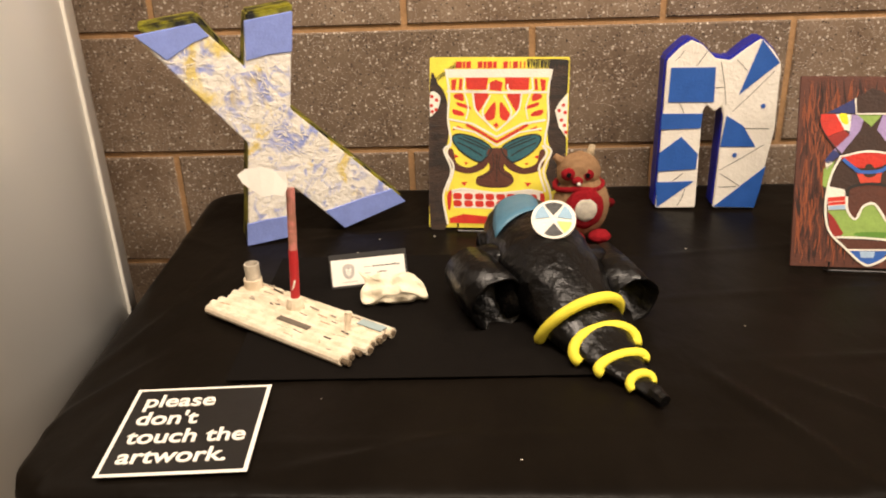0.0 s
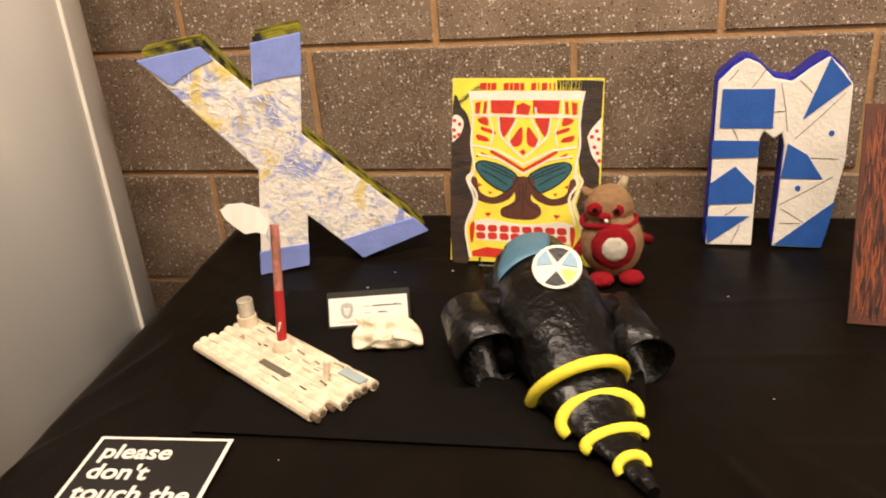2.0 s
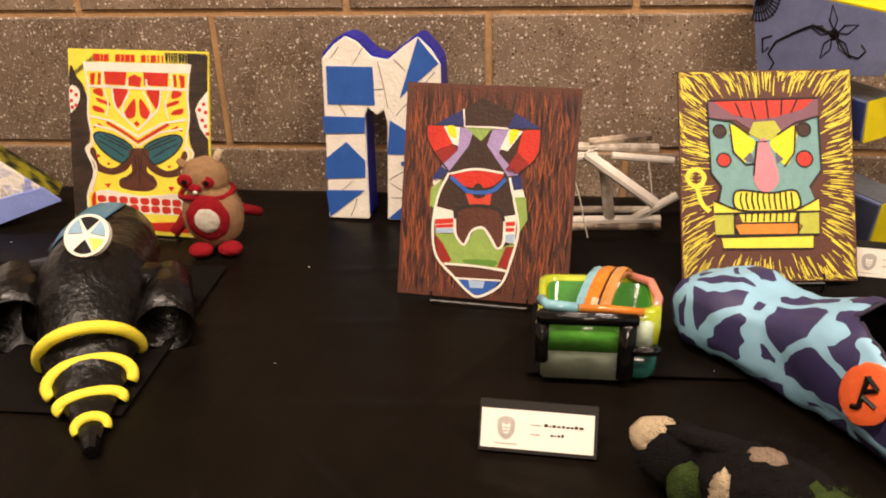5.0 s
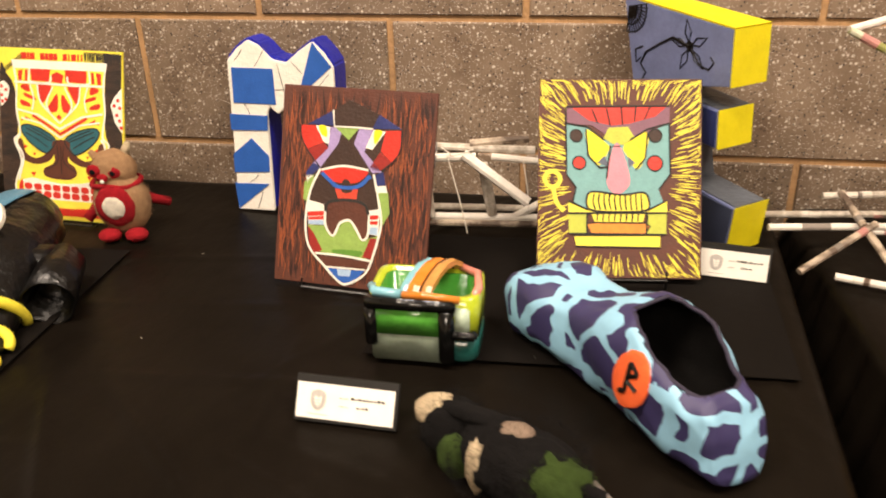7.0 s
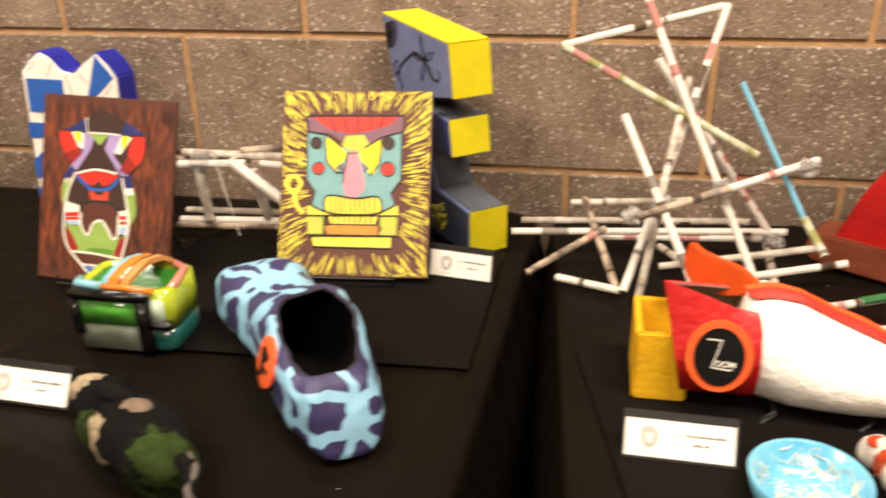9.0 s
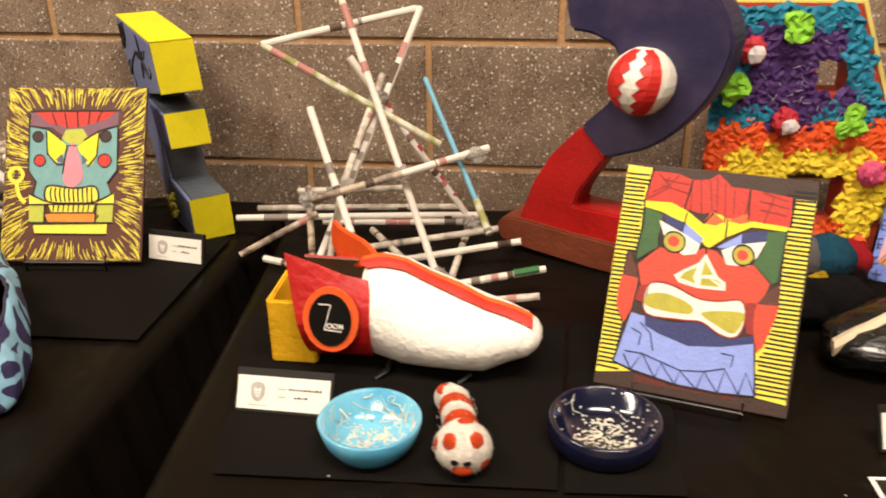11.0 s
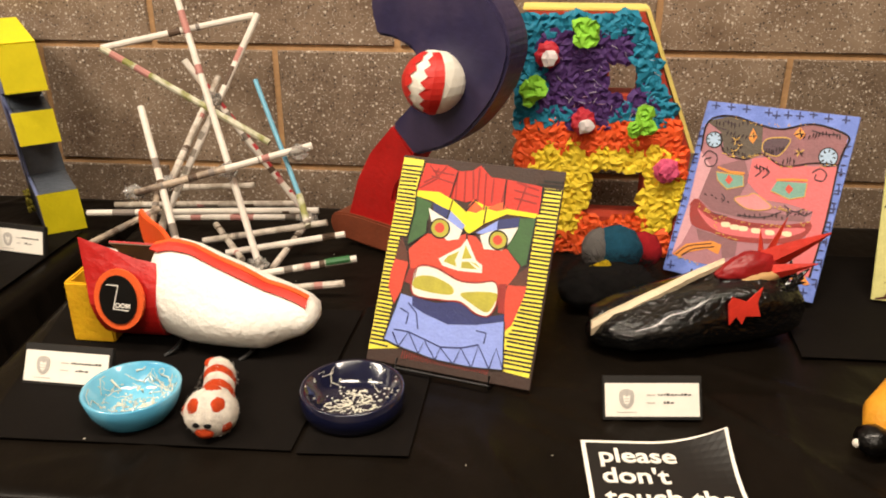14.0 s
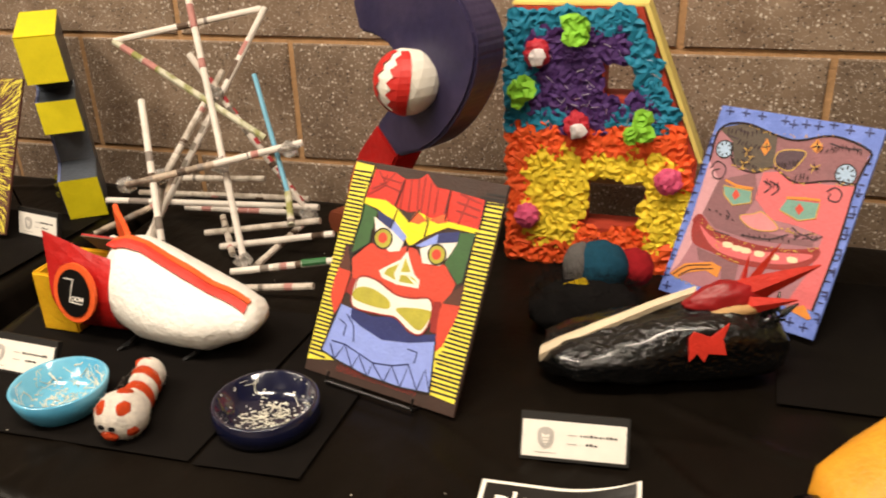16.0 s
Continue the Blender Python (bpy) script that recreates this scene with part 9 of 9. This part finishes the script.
part("green_band", tube([Vector((1.513, 1.079, 0.774)), Vector((1.545, 1.0895, 0.7765))], R * 1.1, 9), mat("green_print", "2f6a3a", 0.5), tower)
rnd = random.Random(31)
for ob in [o for o in tower.children if o.name.startswith("stick")]:
    if ob.data.materials[0] is STICK[4]:
        continue
    vs = ob.data.vertices
    a_, b_ = sum((v.co for v in list(vs)[:9]), Vector()) / 9, sum((v.co for v in list(vs)[-9:]), Vector()) / 9
    for k in range(rnd.randint(2, 4)):
        f = rnd.uniform(0.03, 0.88)
        p, q = a_.lerp(b_, f), a_.lerp(b_, f + rnd.uniform(0.012, 0.1))
        base_ = Vector((1.30, 1.17, T))
        part("print_mark", tube([p + base_, q + base_], R * 1.05, 9), mat(*rnd.choice((("grey_print_mark", "8a8078", 0.7), ("brown_print_mark", "5a4636", 0.7), ("dark_print_mark", "7a7066", 0.7), ("rose_print_mark", "b98078", 0.7), ("pale_print_mark", "d8cfc2", 0.7)))), tower)
CLEAR = mat("milky_tape", "e6e2dc", 0.2, 0.1, 60, 0.6, coat=0.3)
CLEAR.node_tree.nodes["Principled BSDF"].inputs["Transmission Weight"].default_value = 0.75
for c in ((1.283, 1.115, 0.868), (1.357, 1.16, 0.875), (1.455, 1.185, 0.897), (1.312, 1.24, 0.958), (1.247, 1.09, 0.862), (1.445, 1.245, 0.772), (1.41, 1.1, 0.757)):
    bm = blob(c, (0.013, 0.011, 0.0105), 0.6, 3, 3, c[0] * 50)
    part("tape_wrap", bm, CLEAR, tower, "crumpled clear tape")

truss = thing("stick_sculpture", (0.69, 1.25, T), "low bridge truss of taped newspaper rolls", "stick sculpture", "stick sculptures")
for p, q, k, r in (((0.585, 1.24, 0.758), (0.79, 1.258, 0.758), 0, 0.006), ((0.585, 1.262, 0.765), (0.79, 1.275, 0.764), 1, 0.005), ((0.6, 1.232, 0.85), (0.70, 1.24, 0.853), 0, 0.006), ((0.60, 1.25, 0.862), (0.78, 1.26, 0.858), 1, 0.006), ((0.58, 1.255, 0.848), (0.70, 1.26, 0.852), 3, 0.006), ((0.69, 1.255, 0.866), (0.77, 1.268, 0.872), 3, 0.006), ((0.628, 1.235, 0.846), (0.634, 1.238, 0.762), 1, 0.0075), ((0.71, 1.24, 0.842), (0.722, 1.252, 0.762), 1, 0.0075), ((0.685, 1.225, 0.862), (0.775, 1.212, 0.80), 0, 0.0075), ((0.58, 1.235, 0.745 + 0.006), (0.79, 1.25, 0.751), 3, 0.005), ((0.75, 1.255, 0.755), (0.81, 1.262, 0.79), 0, 0.006), ((0.72, 1.25, 0.85), (0.80, 1.255, 0.842), 0, 0.005)):
    stick(truss, p, q, r, k)
for p, q in (((0.663, 1.222, 0.86), (0.692, 1.21, 0.75)), ((0.655, 1.225, 0.87), (0.672, 1.222, 0.858)), ((0.70, 1.222, 0.87), (0.665, 1.222, 0.858)), ((0.59, 1.235, 0.866), (0.58, 1.225, 0.852)), ((0.765, 1.24, 0.85), (0.775, 1.235, 0.775))):
    part("string", tube([p, (Vector(p) + Vector(q)) / 2 + Vector((0.002, -0.003, 0)), q], 0.0009, 5), mat("white_string", "e6ddcf", 0.9), truss)
for k in range(5):
    x = 0.615 + 0.006 * k
    part("wrap", tube([(x + 0.004, 1.23, 0.838), (x + 0.007, 1.226, 0.852), (x + 0.006, 1.245, 0.868)], 0.002, 5), CLEAR, truss)

# ---- tissue-covered letter A ----
la = thing("letter_a", (1.89, 1.25, T), "cardboard letter A covered with ruffled coloured tissue paper", "letter sculpture", "letter sculptures")
AY0, AY1 = 1.226, 1.275
EDGE = mat("pale_yellow_edge", "f0dc7c", 0.6, 0.12, 30, 0.15)
pieces = [[(1.770, T + 0.001), (1.871, T + 0.001), (1.871, 1.092), (1.772, 1.092)], [(1.871, T + 0.001), (1.948, T + 0.001), (1.948, 0.80), (1.871, 0.80)], [(1.871, 0.879), (1.948, 0.879), (1.948, 0.98), (1.871, 0.98)], [(1.871, 0.98), (1.888, 0.98), (1.888, 1.092), (1.871, 1.092)], [(1.888, 1.029), (1.93, 1.029), (1.93, 1.092), (1.888, 1.092)], [(1.948, T + 0.001), (2.003, T + 0.001), (2.010, 0.9), (1.975, 0.98), (1.948, 0.98)], [(1.93, 0.98), (1.975, 0.98), (1.93, 1.092)]]
for pc in pieces:
    part("card_panel", prism(pc, AY0, AY1), mat("red_card", "b8402a", 0.6), la)
part("top_edge", box(1.768, 1.932, AY0 + 0.004, AY1 + 0.006, 1.0925, 1.097, 0.001), EDGE, la, "pale yellow edge")
part("side_edge", prism([(1.9305, 1.096), (2.0115, 0.899), (2.0165, 0.9), (1.936, 1.097)], AY0 + 0.004, AY1 + 0.006), EDGE, la, "pale yellow edge")
TISSUE = {k: mat("tissue_" + k, c, 0.7, 0.1, 60, 0.15) for k, c in (("teal", "1480a0"), ("purple", "4b2a6c"), ("orange", "f75f22"), ("yellow", "fadc36"), ("green", "86c832"), ("red", "c22a3a"), ("pink", "d4507a"), ("white", "ece4e4"))}


def right_side(z):
    return 1.931 + (1.092 - z) * 0.42 if z > 0.9 else 2.0105 - (0.9 - z) * 0.05


def ruffle(bm, x, y, z, r, rnd):
    """One pinched scrap of tissue: a crumpled cup facing out."""
    n = 7
    a0 = rnd.uniform(0, 6.28)
    c = bm.verts.new((x, y - r * 0.05, z))
    mid = [bm.verts.new((x + r * 0.55 * math.cos(a0 + k * math.tau / n) * rnd.uniform(0.7, 1.2), y - r * rnd.uniform(0.25, 0.6), z + r * 0.55 * math.sin(a0 + k * math.tau / n) * rnd.uniform(0.7, 1.2))) for k in range(n)]
    out = [bm.verts.new((x + r * math.cos(a0 + (k + 0.3) * math.tau / n) * rnd.uniform(0.75, 1.2), y - r * rnd.uniform(0.0, 0.6), z + r * math.sin(a0 + (k + 0.3) * math.tau / n) * rnd.uniform(0.75, 1.2))) for k in range(n)]
    for k in range(n):
        j = (k + 1) % n
        bm.faces.new((c, mid[k], mid[j])), bm.faces.new((mid[k], out[k], mid[j])), bm.faces.new((mid[j], out[k], out[j]))


rnd = random.Random(12)
coats = {k: bmesh.new() for k in ("teal", "purple", "orange", "yellow")}
z = 0.752
while z < 1.084:
    x = 1.772
    while x < right_side(z) - 0.01:
        px, pz = x + rnd.uniform(-0.003, 0.003), z + rnd.uniform(-0.003, 0.003)
        window = 1.885 < px < 1.932 and 0.978 < pz < 1.031
        door = 1.869 < px < 1.95 and 0.80 < pz < 0.881
        if not window and not door:
            if pz > 0.94:
                c = "teal" if px < 1.795 or pz > 1.062 or px > right_side(pz) - 0.033 or (pz < 0.962 and (px < 1.83 or px > 1.9)) else "purple"
            elif pz > 0.905 or px < 1.792 - max(0, 0.8 - pz) * -0.2 or pz < 0.775:
                c = "orange"
            elif pz < 0.802 and 1.86 < px < 1.955:
                c = "orange"
            elif px > 1.992 and pz > 0.86:
                c = "orange"
            else:
                c = "yellow"
            ruffle(coats[c], px, AY0 - 0.001, pz, rnd.uniform(0.010, 0.0145), rnd)
        x += 0.0118
    z += 0.0118
for k, bm in coats.items():
    ob = part(k + "_tissue", bm, TISSUE[k], la, k + " tissue ruffles")
    ob["kind"] = "stuff"
for x, z in ((1.852, 1.064), (1.785, 0.986), (1.935, 0.948)):
    bow = None
    for k in range(7):
        bm = bmesh.new()
        ruffle(bm, x + rnd.uniform(-0.009, 0.009), AY0 - 0.014 - 0.003 * (k % 3), z + rnd.uniform(-0.012, 0.012), rnd.uniform(0.010, 0.015), rnd)
        ob = part("scrap" if bow else "green_bow", bm, TISSUE["green"], bow or la, "" if bow else "lime green tissue bow")
        bow = bow or ob
for x, z, c in ((1.804, 1.037, "red"), (1.857, 0.945, "red"), (1.977, 0.877, "pink"), (1.794, 0.814, "pink")):
    b = part("pompom", blob((x, AY0 - 0.012, z), (0.0165, 0.012, 0.018), 0.3, 2.5, 3, x * 90), TISSUE[c], la, c + " tissue pompom")
    if c == "red":
        part("white_dab", blob((x + 0.003, AY0 - 0.023, z - 0.003), (0.011, 0.004, 0.011), 0.5, 3, 2, z * 30), TISSUE["white"], b)
bm = bmesh.new()
for k in range(44):
    p = Vector((rnd.uniform(1.82, 1.95), AY0 - 0.0135, rnd.uniform(0.955, 1.05)))
    if 1.88 < p.x < 1.937 and 0.972 < p.z < 1.035:
        continue
    q = p + Vector((rnd.uniform(-0.012, 0.012), rnd.uniform(-0.002, 0.002), rnd.uniform(-0.01, 0.01)))
    tube([p, q], 0.0005, 3, None, bm)
part("silver_thread", bm, mat("silver_glitter", "cfcbd4", 0.3, 0.1, 60, 0, 0.4), la, "glittering silver thread")["kind"] = "stuff"

# ---- lint on the cloths ----
rnd = random.Random(77)
bm = bmesh.new()
for _ in range(26):
    x, y = rnd.uniform(-0.3, 2.1), rnd.uniform(0.65, 1.2)
    if 1.05 < x < 1.27:
        continue
    p = Vector((x, y, T + 0.0042))
    tube([p, p + Vector((rnd.uniform(-0.003, 0.003), rnd.uniform(-0.0015, 0.0015), 0.0004))], rnd.uniform(0.0004, 0.0008), 4, None, bm)
solid("lint", bm, mat("pale_lint", "c9c2b4", 0.9, 0.1, 60, 0), "scattered specks of pale lint on black tablecloths", "lint", kind="stuff")

# ---- blocks of the wall ----
BW, BH, G = 0.3962, 0.1936, 0.0051
bm = box(0, BW, 0, 0.02, 0, BH, 0.0)
bmesh.ops.bevel(bm, geom=[e for e in bm.edges if all(abs(v.co.y) < 1e-6 for v in e.verts)], offset=0.0022, segments=1, affect="EDGES")
block = bpy.data.meshes.new("block")
bm.to_mesh(block)
bm.free()
block.materials.append(BLOCK)
for row in range(13):
    z = 1.006 + 0.2032 * (row - 5)
    if z + 0.2 > 2.75:
        continue
    x = -0.06 - 0.4064 * 6 + (0.0 if row % 2 else 0.2032)
    while x < 4.55:
        ob = new("block", block)
        ob.matrix_basis = Matrix.Translation((x + G, 1.3995 + random.uniform(-0.0006, 0.0006), z + G))
        ob.parent = wall
        x += 0.4064
